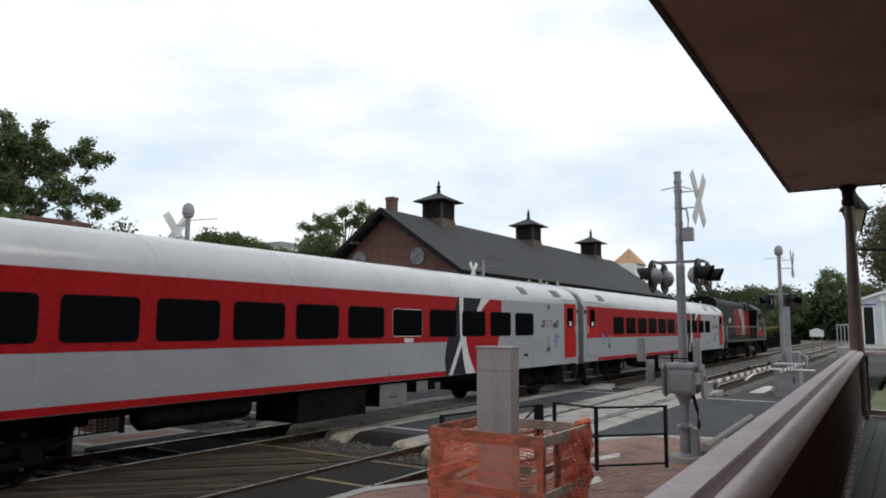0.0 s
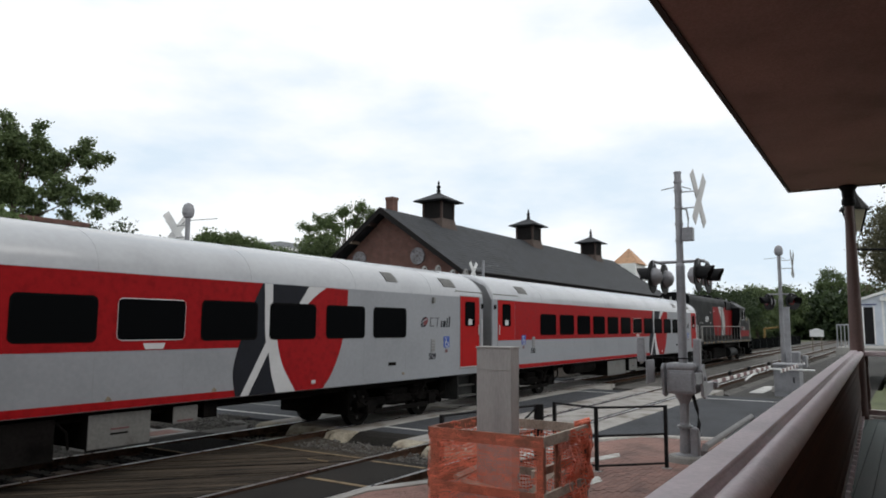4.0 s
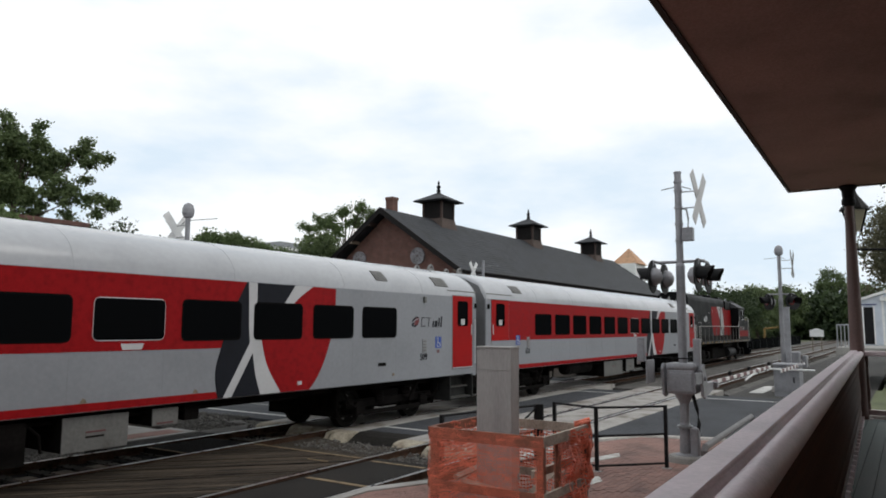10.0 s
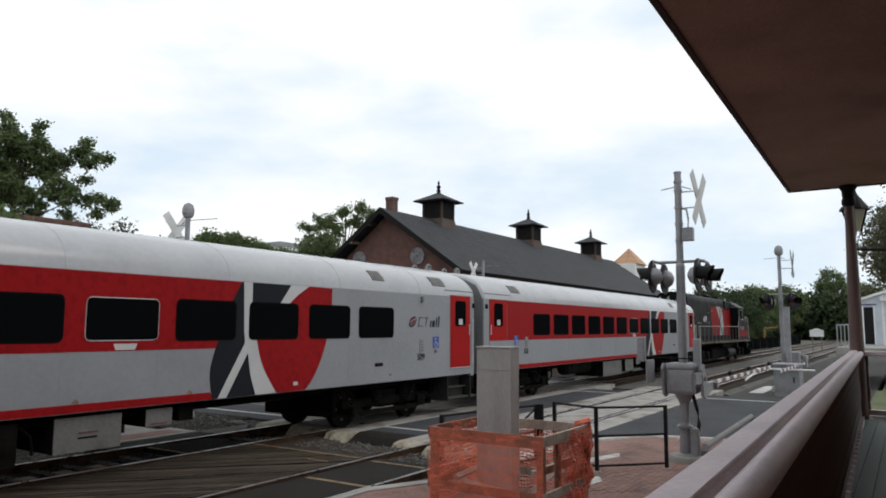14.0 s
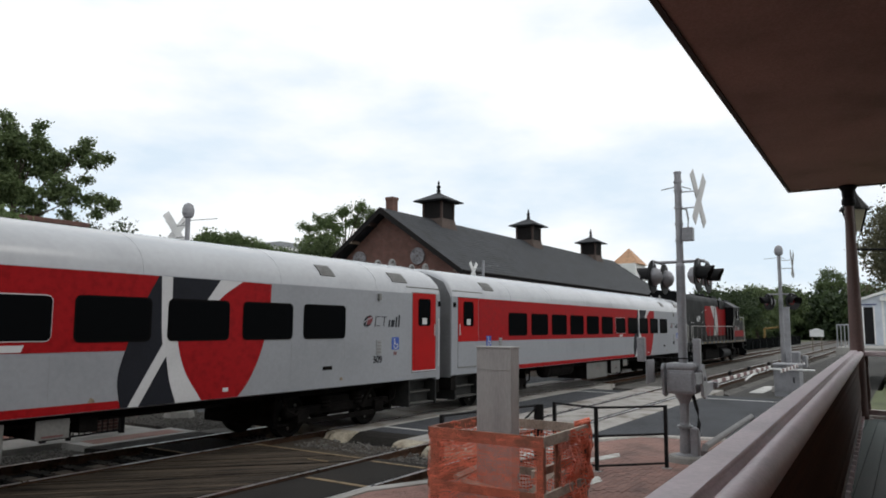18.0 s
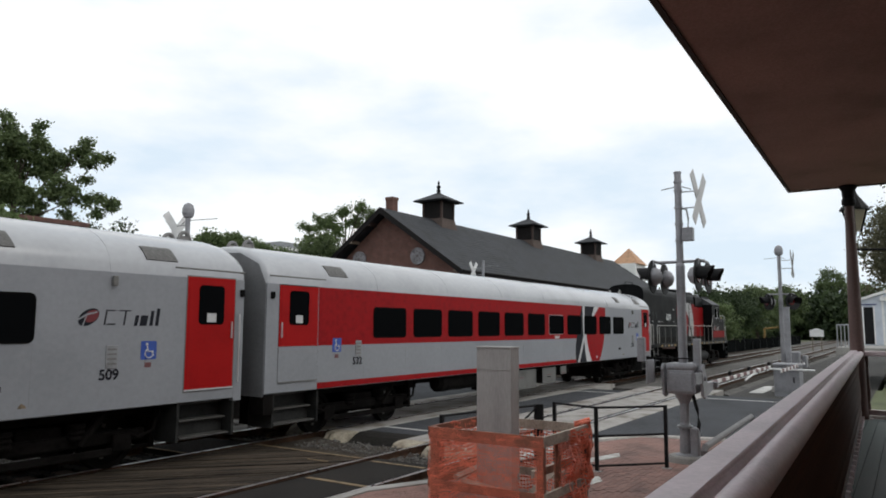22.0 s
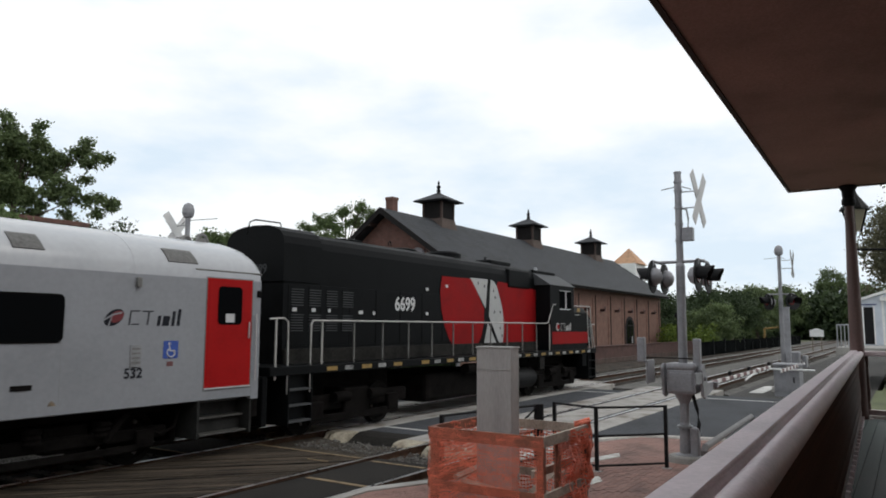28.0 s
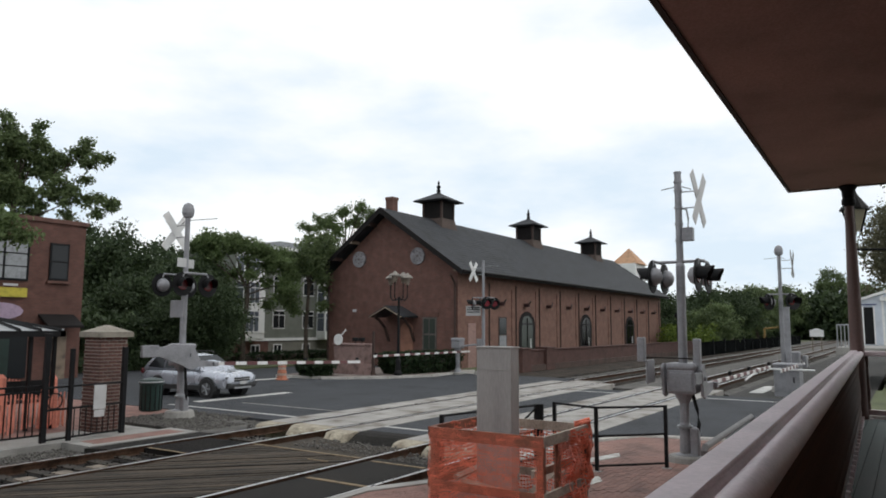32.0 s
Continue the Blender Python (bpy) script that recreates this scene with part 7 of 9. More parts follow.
# ---- the waiting car ----
def estate_car(at):
    c = thing("estate_car", "silver crossover estate car waiting at the crossing", "car", at=at)
    paint = mat("car_silver_paint", (0.43, 0.455, 0.51), 0.26, metal=0.5, var=0.03, scale=2, bump=0.0, coat=0.6)
    dark = mat("car_black_plastic", (0.02, 0.02, 0.021), 0.6, var=0.1)
    glass = window_glass("car_glass", (0.012, 0.014, 0.016), 0.05, 0.25)
    st_ = [(-2.40, 0.72, 0.46, 0.90), (-2.32, 0.83, 0.40, 0.99), (-1.9, 0.895, 0.32, 1.03), (-1.0, 0.92, 0.30, 1.03), (0.4, 0.92, 0.30, 1.02), (1.1, 0.915, 0.30, 1.02), (1.6, 0.905, 0.32, 0.99), (2.0, 0.885, 0.34, 0.945), (2.26, 0.83, 0.36, 0.885), (2.37, 0.74, 0.40, 0.80)]

    def loft(rings):
        bm = bmesh.new()
        rows = [[bm.verts.new(p) for p in ring] for ring in rings]
        n_ = len(rows[0])
        for a, b in zip(rows, rows[1:]):
            for i in range(n_):
                bm.faces.new((a[i], a[(i + 1) % n_], b[(i + 1) % n_], b[i]))
        bm.faces.new(rows[0])
        bm.faces.new(rows[-1][::-1])
        return bm
    rings = []
    for x_, w_, zb, zt in st_:
        h_ = zt - zb
        half = [(0.90 * w_, zb), (0.985 * w_, zb + 0.10 * h_), (0.98 * w_, zb + 0.40 * h_), (w_, zb + 0.62 * h_), (0.975 * w_, zb + 0.80 * h_), (0.92 * w_, zb + 0.93 * h_), (0.80 * w_, zt), (0.45 * w_, zt + 0.022), (0.40 * w_, zt + 0.014)]
        rings.append([(x_, -y_, z_) for y_, z_ in half] + [(x_, y_, z_) for y_, z_ in reversed(half)])
    part("body", loft(rings), paint, c, smooth=True)
    rings = []
    for x_, zr, wb, wt in ((-2.28, 1.06, 0.83, 0.80), (-2.12, 1.36, 0.84, 0.71), (-1.90, 1.51, 0.845, 0.665), (-1.2, 1.61, 0.85, 0.645), (-0.2, 1.635, 0.85, 0.64), (0.28, 1.575, 0.85, 0.655), (0.72, 1.31, 0.85, 0.74), (1.16, 1.04, 0.84, 0.82)):
        half = [(wb, 0.97), (wt + (wb - wt) * 0.12, 0.97 + (zr - 0.97) * 0.86), (wt - 0.03, zr - 0.02), (wt - 0.14, zr), (0.2, zr + 0.012)]
        rings.append([(x_, -y_, z_) for y_, z_ in half] + [(x_, y_, z_) for y_, z_ in reversed(half)])
    part("cabin", loft(rings), paint, c, smooth=True)

    def plate(name, pts, material, label=""):
        bm = bmesh.new()
        vs = [Vector(p) for p in pts]
        nrm = (vs[1] - vs[0]).cross(vs[2] - vs[0]).normalized()
        lowv = [bm.verts.new(v) for v in vs]
        upv = [bm.verts.new(v + nrm * 0.012) for v in vs]
        bm.faces.new(lowv[::-1])
        bm.faces.new(upv)
        for i in range(len(vs)):
            j = (i + 1) % len(vs)
            bm.faces.new((lowv[i], lowv[j], upv[j], upv[i]))
        return part(name, bm, material, c, label)
    plate("windscreen", [(1.08, -0.76, 1.06), (1.08, 0.76, 1.06), (0.34, 0.58, 1.555), (0.34, -0.58, 1.555)], glass, "dark sloping windscreen")
    for s in (-1, 1):
        def sd(x_, z_):
            t = (z_ - 1.0) / 0.62
            return (x_, s * (0.845 - 0.205 * t), z_)
        for quad in ([(0.98, 1.07), (0.28, 1.52), (-0.12, 1.56), (-0.12, 1.06)], [(-0.20, 1.06), (-0.20, 1.56), (-1.05, 1.55), (-1.05, 1.06)], [(-1.13, 1.06), (-1.13, 1.545), (-1.75, 1.47), (-2.05, 1.10)]):
            pts_ = [sd(*q) for q in quad]
            plate("side_window", pts_[::-1] if s == -1 else pts_, glass)
        part("roof_rail", tube(bmesh.new(), [(-1.75, s * 0.60, 1.58), (-1.6, s * 0.60, 1.69), (0.0, s * 0.60, 1.72), (0.2, s * 0.60, 1.64)], 0.022, 6), dark, c)
        part("mirror", nbox(0.72, 0.92, s * 0.92 - 0.10, s * 0.92 + 0.10, 1.02, 1.18, 0.04), paint, c)
        part("sill_cladding", nbox(-1.9, 1.95, s * 0.90 - 0.04, s * 0.90 + 0.04, 0.27, 0.46, 0.02), dark, c)
        part("headlight", nbox(2.10, 2.355, s * 0.65 - 0.15, s * 0.65 + 0.15, 0.70, 0.815, 0.04), mat("headlight_clear", (0.22, 0.23, 0.25), 0.12, metal=0.3, var=0.05), c, "swept clear headlight")
        part("fog_lamp", nbox(2.34, 2.40, s * 0.70 - 0.10, s * 0.70 + 0.10, 0.46, 0.56, 0.02), dark, c)
        part("tail_light", nbox(-2.40, -2.25, s * 0.75 - 0.12, s * 0.75 + 0.12, 0.82, 1.02, 0.03), M_LENS, c)
        part("door_seam", nbox(-0.17, -0.155, s * 0.918 - 0.008, s * 0.918 + 0.008, 0.45, 1.0), dark, c)
        part("door_handle", nbox(-0.05, 0.15, s * 0.92 - 0.02, s * 0.92 + 0.02, 0.88, 0.91), paint, c)
        for xw in (1.42, -1.33):
            bm = bmesh.new()
            rod(bm, (xw, s * 0.60, 0.36), (xw, s * 0.936, 0.36), 0.43, seg=24)
            part("wheel_arch", bm, dark, c)
            bm = bmesh.new()
            rod(bm, (xw, s * 0.72, 0.33), (xw, s * 0.948, 0.33), 0.345, seg=28)
            wl_ = part("wheel", bm, mat("tyre_rubber", (0.018, 0.018, 0.018), 0.8, var=0.1), c)
            bm = bmesh.new()
            rod(bm, (xw, s * 0.94, 0.33), (xw, s * 0.952, 0.33), 0.235, seg=24)
            part("rim", bm, mat("rim_shadow", (0.10, 0.10, 0.105), 0.5, var=0.1), wl_)
            bm = bmesh.new()
            for k in range(5):
                a = math.tau * k / 5
                rod(bm, (xw, s * 0.956, 0.33), (xw + 0.22 * math.cos(a), s * 0.956, 0.33 + 0.22 * math.sin(a)), 0.032, 0.045, 6)
            part("spokes", bm, M_GALV, wl_)
    part("grille", nbox(2.27, 2.392, -0.42, 0.42, 0.60, 0.77, 0.03), dark, c, "dark grille with a bright bar")
    part("grille_bar", nbox(2.388, 2.40, -0.40, 0.40, 0.675, 0.70), M_TRIM, c)
    part("bumper", nbox(2.16, 2.42, -0.78, 0.78, 0.34, 0.53, 0.07), dark, c, "black lower bumper")
    part("skid_plate", nbox(2.30, 2.45, -0.45, 0.45, 0.33, 0.40, 0.02), M_GALV, c)
    part("rear_bumper", nbox(-2.43, -2.25, -0.85, 0.85, 0.40, 0.62, 0.05), dark, c)
    part("number_plate", nbox(2.44, 2.452, -0.17, 0.17, 0.50, 0.62), M_DECAL, c, "blank pale plate")
    return c


car_ = estate_car(pose(16.58, 21.0, -0.012, 0, 0, -82.0))
car_.scale = (0.81, 0.92, 0.865)


# ---- street corner beyond the crossing ----
tagged(part("road", nbox(-60, 120, 25.2, 31.0, -0.29, -0.018), M_ASPHALT), "grey asphalt cross street", "road", kind="structure")
isl = bmesh.new()
slab(isl, [(24.6, 22.6), (24.4, 25.2), (33.5, 25.2), (33.5, 19.9), (28.8, 19.5), (26.6, 20.4), (25.2, 21.6)], Matrix.Translation((0, 0, -0.29)), 0.38)
tagged(part("pavement", isl, mat("worn_corner_paving", (0.185, 0.150, 0.135), 0.9, var=0.25, scale=1.2, grain=20, bump=0.4)), "worn brownish street corner with a kerb", "pavement", kind="structure")
kc = [(24.4, 25.2), (24.6, 22.6), (25.2, 21.6), (26.6, 20.4), (28.8, 19.5), (33.5, 19.9)]
kk = bmesh.new()
for (x0, y0), (x1, y1) in zip(kc, kc[1:]):
    d = Vector((x1 - x0, y1 - y0, 0)).normalized()
    nx, ny = d.y * 0.16, -d.x * 0.16
    slab(kk, [(x0, y0), (x0 + nx, y0 + ny), (x1 + nx, y1 + ny), (x1, y1)], Matrix.Translation((0, 0, -0.29)), 0.385)
bmesh.ops.recalc_face_normals(kk, faces=kk.faces)
tagged(part("corner_kerb", kk, M_KERBPALE), "pale concrete kerb round the street corner", "kerb", kind="structure")
tagged(part("verge", nbox(24.0, 60, 31.0, 41.0, -0.29, 0.05), M_GRASS), "shaded lawn before the apartments", "lawn", kind="structure")
tagged(part("verge", nbox(33.5, 95, 18.6, 25.2, -0.29, -0.02), M_GRASS), "grass strip round the freight house", "lawn", kind="structure")
tagged(part("gravel_strip", nbox(29.8, 100, 14.9, 18.1, -0.29, -0.12), M_DIRT), "brown dirt and gravel strip beside the far track", "gravel", kind="structure")
tagged(part("platform_edge", nbox(27.0, 90, 1.2, 5.6, -0.29, -0.05), mat("worn_path_asphalt", (0.040, 0.037, 0.033), 0.9, var=0.2, scale=0.8, grain=40, bump=0.5)), "grey asphalt path beside the near track", "pavement", kind="structure")
tagged(part("lawn", nbox(33.0, 150, -12, 1.0, -0.29, 0.0), M_GRASS), "green lawn beyond the porch", "lawn", kind="structure")
tagged(part("lawn", nbox(13.4, 33.0, -12, 1.2, -0.29, -0.006), M_GRASS), "green lawn beyond the porch", "lawn", kind="structure")


def leaf_mesh(name, centres, per, size, spread, material, parent, seed, flat=0.0):
    """Many small bent leaf clumps round the given centres, as one mesh."""
    rs = np.random.RandomState(seed)
    c = np.repeat(np.asarray(centres), per, axis=0)
    n = len(c)
    off = rs.normal(size=(n, 3)) * spread
    off[:, 2] *= 0.75
    p = c + off
    u = rs.normal(size=(n, 3))
    u /= np.linalg.norm(u, axis=1)[:, None]
    w = rs.normal(size=(n, 3))
    w -= (w * u).sum(1)[:, None] * u
    w /= np.linalg.norm(w, axis=1)[:, None]
    s = size * rs.uniform(0.55, 1.35, size=(n, 1))
    nrm = np.cross(u, w)
    v = np.stack([p - u * s, p - w * s * 0.55 + nrm * s * 0.12, p + u * s, p + w * s * 0.55 + nrm * s * 0.12], axis=1).reshape(-1, 3)
    f = np.arange(n * 4).reshape(-1, 4)
    me = bpy.data.meshes.new(name)
    me.from_pydata(v.tolist(), [], f.tolist())
    me.materials.append(material)
    ob = new(name, me)
    ob.parent = parent
    return ob


def tree(x, y, h, r, crown_z, label, seed, leaf=M_LEAF_A, leaf_size=0.22, clumps=90, per=70, trunk_r=0.25, spread=0.55, lean=0.0, base=-0.3, boughs=(), thick=9.0):
    """A tapered trunk, forking limbs and an uneven crown of leaf clumps."""
    rg = random.Random(seed)
    t = thing("tree", label, "tree", "trees", at=pose(x, y, 0))
    top = h - 0.6
    fork = crown_z + (h - crown_z) * 0.15
    bm = bmesh.new()
    path = [Vector((0, 0, base)), Vector((rg.uniform(-0.1, 0.1), rg.uniform(-0.1, 0.1), fork * 0.5)), Vector((lean * 0.5 + rg.uniform(-0.2, 0.2), rg.uniform(-0.2, 0.2), fork)), Vector((lean, rg.uniform(-0.3, 0.3), h * 0.86))]
    rad = [trunk_r * 1.25, trunk_r, trunk_r * 0.8, trunk_r * 0.15]
    for a, b, r0, r1 in zip(path, path[1:], rad, rad[1:]):
        rod(bm, a, b, r0, r1, 9)
    part("trunk", bm, M_BARK, t)
    centres = []
    mid = Vector((lean, 0, (crown_z + top) / 2))
    hh = (top - crown_z) / 2
    tries = 0
    while len(centres) < clumps and tries < 4000:
        tries += 1
        d = Vector((rg.gauss(0, 1), rg.gauss(0, 1), rg.gauss(0, 1))).normalized()
        rr = rg.uniform(0.25, 1.0) ** 0.45
        bulge = 0.78 + 0.62 * noise.noise(d * 2.1 + Vector((seed, 0, 0)))
        p = mid + Vector((d.x * r * rr * bulge, d.y * r * rr * bulge, d.z * hh * rr * (0.85 + 0.3 * noise.noise(d * 2.3 + Vector((0, seed, 0))))))
        if noise.noise(p * (2.2 / r) + Vector((seed * 3.1, 0, 0))) < -0.22:
            continue
        centres.append(p)
    if boughs:
        centres = []
        for across, bz, br in boughs:
            away = rg.uniform(-1.0, 1.0) * (0.5 + br)
            bx, by = 0.546 * across + 0.838 * away, -0.838 * across + 0.546 * away
            for _ in range(max(3, int(thick * br ** 2.2))):
                d = Vector((rg.gauss(0, 1), rg.gauss(0, 1), rg.gauss(0, 1))).normalized() * br * rg.uniform(0.1, 1.0) ** 0.4
                centres.append(Vector((bx, by, bz)) + d)
    for k in range(0, len(centres), max(1, len(centres) // 12)):
        c_ = centres[k]
        bm = bmesh.new()
        s0 = Vector((lean * 0.5, 0, fork + (c_.z - fork) * 0.25))
        m_ = (s0 + c_) / 2 + Vector((rg.uniform(-0.3, 0.3), rg.uniform(-0.3, 0.3), 0.15))
        rod(bm, s0, m_, trunk_r * 0.32, trunk_r * 0.2, 6)
        rod(bm, m_, c_, trunk_r * 0.2, trunk_r * 0.06, 5)
        part("limb", bm, M_BARK, t)
    leaf_mesh("crown", [tuple(c_) for c_ in centres], per, leaf_size, spread, leaf, t, seed)
    return t


# hedges as clipped boxes of leaves over twigs
def hedge(name, x0, x1, y0, y1, z0, z1, label, n, seed, turn=0.0, foot=1.0):
    rg = random.Random(seed)
    cx, cy = (x0 + x1) / 2, (y0 + y1) / 2
    e = thing(name, label, "hedge", at=pose(cx, cy, 0, 0, 0, turn))
    hx, hy = (x1 - x0) / 2 - 0.12, (y1 - y0) / 2 - 0.12
    part("twigs", slab(bmesh.new(), [(-hx * foot, z0), (hx * foot, z0), (hx, z1 - 0.12), (-hx, z1 - 0.12)], Matrix.Translation((0, hy, 0)) @ FACE_NEAR, 2 * hy * 0.9), M_BARK, e)
    cs = []
    for _ in range(n):
        f = rg.random()
        px_, py_, pz_ = rg.uniform(x0, x1) - cx, rg.uniform(y0, y1) - cy, rg.uniform(z0, z1)
        if f < 0.4:
            pz_ = z1 + 0.06 * noise.noise((px_, py_, seed))
        elif f < 0.75:
            py_ = y0 - cy
        else:
            px_ = x0 - cx
        taper = foot + (1 - foot) * min(1.0, 1.6 * (pz_ - z0) / (z1 - z0)) ** 0.6
        cs.append((px_ * taper, py_ * taper, pz_))
    leaf_mesh("leaves", cs, 8, 0.075, 0.07, M_HEDGE, e, seed)
    return e


hedge("clipped_hedge", 27.6, 32.2, 20.1, 21.3, 0.05, 1.05, "clipped dark green box hedge at the street corner", 900, 3, -13, 0.78)
hedge("clipped_shrub", 24.35, 25.65, 22.7, 24.0, 0.08, 0.66, "low boat-shaped dark green shrub at the kerb", 420, 4, -20, 0.55)
hedge("clipped_hedge", 30, 62, 36.0, 37.0, 0.0, 0.55, "long low dark hedge before the apartments", 1500, 5)
st_ = thing("granite_plinth", "pinkish granite plinth at the street corner", "stone plinth")
M_GRAN = mat("pink_granite", (0.235, 0.155, 0.14), 0.8, var=0.2, scale=4, grain=30, bump=0.4)
pb = bmesh.new()
slab(pb, [(-23.9, 0.05), (-23.65, 0.55), (-23.75, 1.45), (-21.75, 1.45), (-21.8, 0.6), (-21.6, 0.05)][::-1], Matrix.Translation((27.2, 0, 0)) @ FACE_WEST, 0.55)
part("block", pb, M_GRAN, st_)
part("cap", nbox(26.6, 27.25, 21.7, 23.8, 1.452, 1.56, 0.03), M_GRAN, st_)
dish = thing("round_sign", "white round sign on the granite plinth", "sign")
db = bmesh.new()
lathe(db, [(0.27, 0), (0.28, 0.02), (0.27, 0.05)], 24)
db.transform(Matrix.Translation((26.5, 23.3, 1.74)) @ Matrix.Rotation(radians(-90), 4, "Y"))
part("disc", db, M_WHITEP, dish)
part("stem", rod(bmesh.new(), (26.65, 23.3, 1.5), (26.6, 23.3, 1.75), 0.03, seg=6), M_GALV, dish)
part("pointer", rod(bmesh.new(), (26.5, 23.1, 1.98), (26.5, 22.85, 2.22), 0.035, seg=5), M_WHITEP, dish)
for yy in (22.55, 22.15):
    lb = thing("bollard_lamp", "small dark floodlight on the granite plinth", "floodlight", "floodlights")
    part("head", nbox(26.75, 27.0, yy - 0.12, yy + 0.12, 1.66, 1.84, 0.03), M_IRON, lb)
    part("stem", nbox(26.86, 26.90, yy - 0.02, yy + 0.02, 1.55, 1.68), M_IRON, lb)
ip_ = thing("iron_post", "dark brown iron post beside the granite plinth", "post")
part("shaft", rod(bmesh.new(), (26.9, 21.45, 0.05), (26.9, 21.45, 2.15), 0.085, 0.06, 10), M_TIMBER, ip_)
part("collar", rod(bmesh.new(), (26.9, 21.45, 0.05), (26.9, 21.45, 0.30), 0.13, 0.10, 10), M_TIMBER, ip_)
M_DRUMBAND = mat("grubby_drum_band", (0.36, 0.27, 0.22), 0.7, var=0.2, scale=8)
bar_ = thing("traffic_drum", "orange and white banded traffic drum at the kerb", "traffic drum", "traffic drums")
part("drum", lathe(bmesh.new(), [(0.27, 0), (0.27, 0.05), (0.21, 0.07), (0.20, 0.38), (0.18, 0.40), (0.17, 0.76), (0.11, 0.80)], 18, (23.1, 23.6, -0.012)), mat("sunfaded_orange", (0.46, 0.17, 0.10), 0.7, var=0.15), bar_)
for z in (0.20, 0.46, 0.62):
    rr_ = 0.212 if z < 0.4 else 0.184
    part("band", lathe(bmesh.new(), [(rr_, z), (rr_ - 0.004, z + 0.10)], 18, (23.1, 23.6, -0.012)), M_DRUMBAND, bar_)
lamp = thing("street_lamp", "black twin-lantern street lamp at the corner", "street lamp")
LX, LY = 27.4, 20.35
part("post", lathe(bmesh.new(), [(0.20, 0.0), (0.20, 0.12), (0.13, 0.25), (0.12, 0.7), (0.07, 0.8), (0.055, 3.6), (0.075, 3.72)], 14, (LX, LY, 0.08)), M_IRON, lamp)
for dx, dy, up in ((-0.05, 0.46, 0.0), (0.05, -0.46, 0.0), (0.40, 0.05, 0.10), (-0.36, -0.02, 0.10)):
    x_, y_ = LX + dx, LY + dy
    part("arm", tube(bmesh.new(), [(LX, LY, 3.72), (LX + dx * 0.7, LY + dy * 0.7, 3.62), (x_, y_, 3.76), (x_, y_, 4.36 + up)], 0.032, 6), M_IRON, lamp)
    la = part("lantern", lathe(bmesh.new(), [(0.08, 0), (0.15, 0.28), (0.15, 0.31)], 8, (x_, y_, 4.36 + up)), mat("smoky_lantern_glass", (0.20, 0.165, 0.13), 0.3, var=0.1), lamp, "smoky glass lantern")
    part("lantern_cap", lathe(bmesh.new(), [(0.29, 0.31), (0.27, 0.35), (0.10, 0.48), (0.03, 0.56)], 10, (x_, y_, 4.36 + up)), mat("lantern_brass", (0.19, 0.17, 0.145), 0.6, var=0.15), la, "pale weathered cap")


# ---- buildings beyond ----
def sash(parent, x0, x1, z0, z1, y, frame_m, lights=2, label=""):
    w = part("window", nbox(x0, x1, y - 0.06, y, z0, z1, 0.01), frame_m, parent, label)
    wx = (x1 - x0 - 0.12 - 0.06 * (lights - 1)) / lights
    for i in range(lights):
        a = x0 + 0.06 + i * (wx + 0.06)
        part("pane", nbox(a, a + wx, y - 0.075, y - 0.06, z0 + 0.08, z1 - 0.42), M_GLASS, w)
        part("pane", nbox(a, a + wx, y - 0.075, y - 0.06, z1 - 0.36, z1 - 0.08), M_GLASS, w)
    return w


M_SIDING = mat("grey_green_siding", (0.155, 0.165, 0.14), 0.8, var=0.08, scale=1.5)
apt = thing("apartment_building", "grey-green four-storey apartment building with white bays", "building")
AY = 42.0
part("wall", nbox(36.9, 62, AY, AY + 8, 1.2, 8.60), M_SIDING, apt)
part("base_wall", nbox(36.9, 39.5, AY - 0.05, AY + 8, -0.3, 1.196), M_BRICKDARK, apt, "dark red brick base")
part("base_wall", nbox(39.502, 62, AY - 0.03, AY + 8, -0.3, 1.196), mat("grey_render", (0.17, 0.165, 0.14), 0.85, var=0.1, scale=1.5), apt)
part("band", nbox(38.2, 62, AY - 0.12, AY + 0.05, 1.22, 1.44), M_WHITEP, apt)
part("cornice", nbox(39.8, 62.4, AY - 0.5, AY + 8.4, 8.40, 8.66, 0.05), M_WHITEP, apt)
part("roof_edge", nbox(40.2, 62, AY - 0.3, AY + 8, 8.66, 9.10), M_GALV, apt)
for k in range(16):
    z = 1.45 + 0.42 * k
    part("siding_course", nbox(39.2, 62, AY - 0.02, AY, z, z + 0.03), M_SIDING, apt)
# bay panes: pale sky reflection painted into the glass tint
M_SKYPANE = window_glass("sky_tinted_glass", (0.105, 0.118, 0.14), 0.12, 0.4)
for bx in (36.12, 44.9):
    by = part("bay", nbox(bx, bx + 2.05, AY - 1.0, AY, 1.40, 7.9, 0.02), M_WHITEP, apt, "white bay window")
    part("bay_foot", nbox(bx + 0.06, bx + 1.99, AY - 0.94, AY, 1.28, 1.40), M_WHITEP, by)
    for z0, z3 in ((1.98, 3.44), (4.10, 5.60), (6.2, 7.6)):
        for i in range(3):
            a = bx + 0.10 + 0.46 * i
            for z1, z2 in ((z0, z3 - 0.42), (z3 - 0.35, z3)):
                part("pane", nbox(a, a + 0.39, AY - 1.02, AY - 1.0, z1, z2), M_SKYPANE, by)
        part("sill", nbox(bx - 0.04, bx + 2.09, AY - 1.06, AY, z0 - 0.14, z0 - 0.06), M_WHITEP, by)
        for z1, z2 in ((z0, z3 - 0.42), (z3 - 0.35, z3)):
            part("pane", nbox(bx - 0.02, bx, AY - 0.85, AY - 0.15, z1, z2), M_SKYPANE, by)
for x in (39.9, 43.2, 48.6, 51.5, 54.4, 57.3):
    for z in (2.15, 4.85, 6.85):
        sash(apt, x, x + 1.28, z, z + 1.48, AY, M_WHITEP)
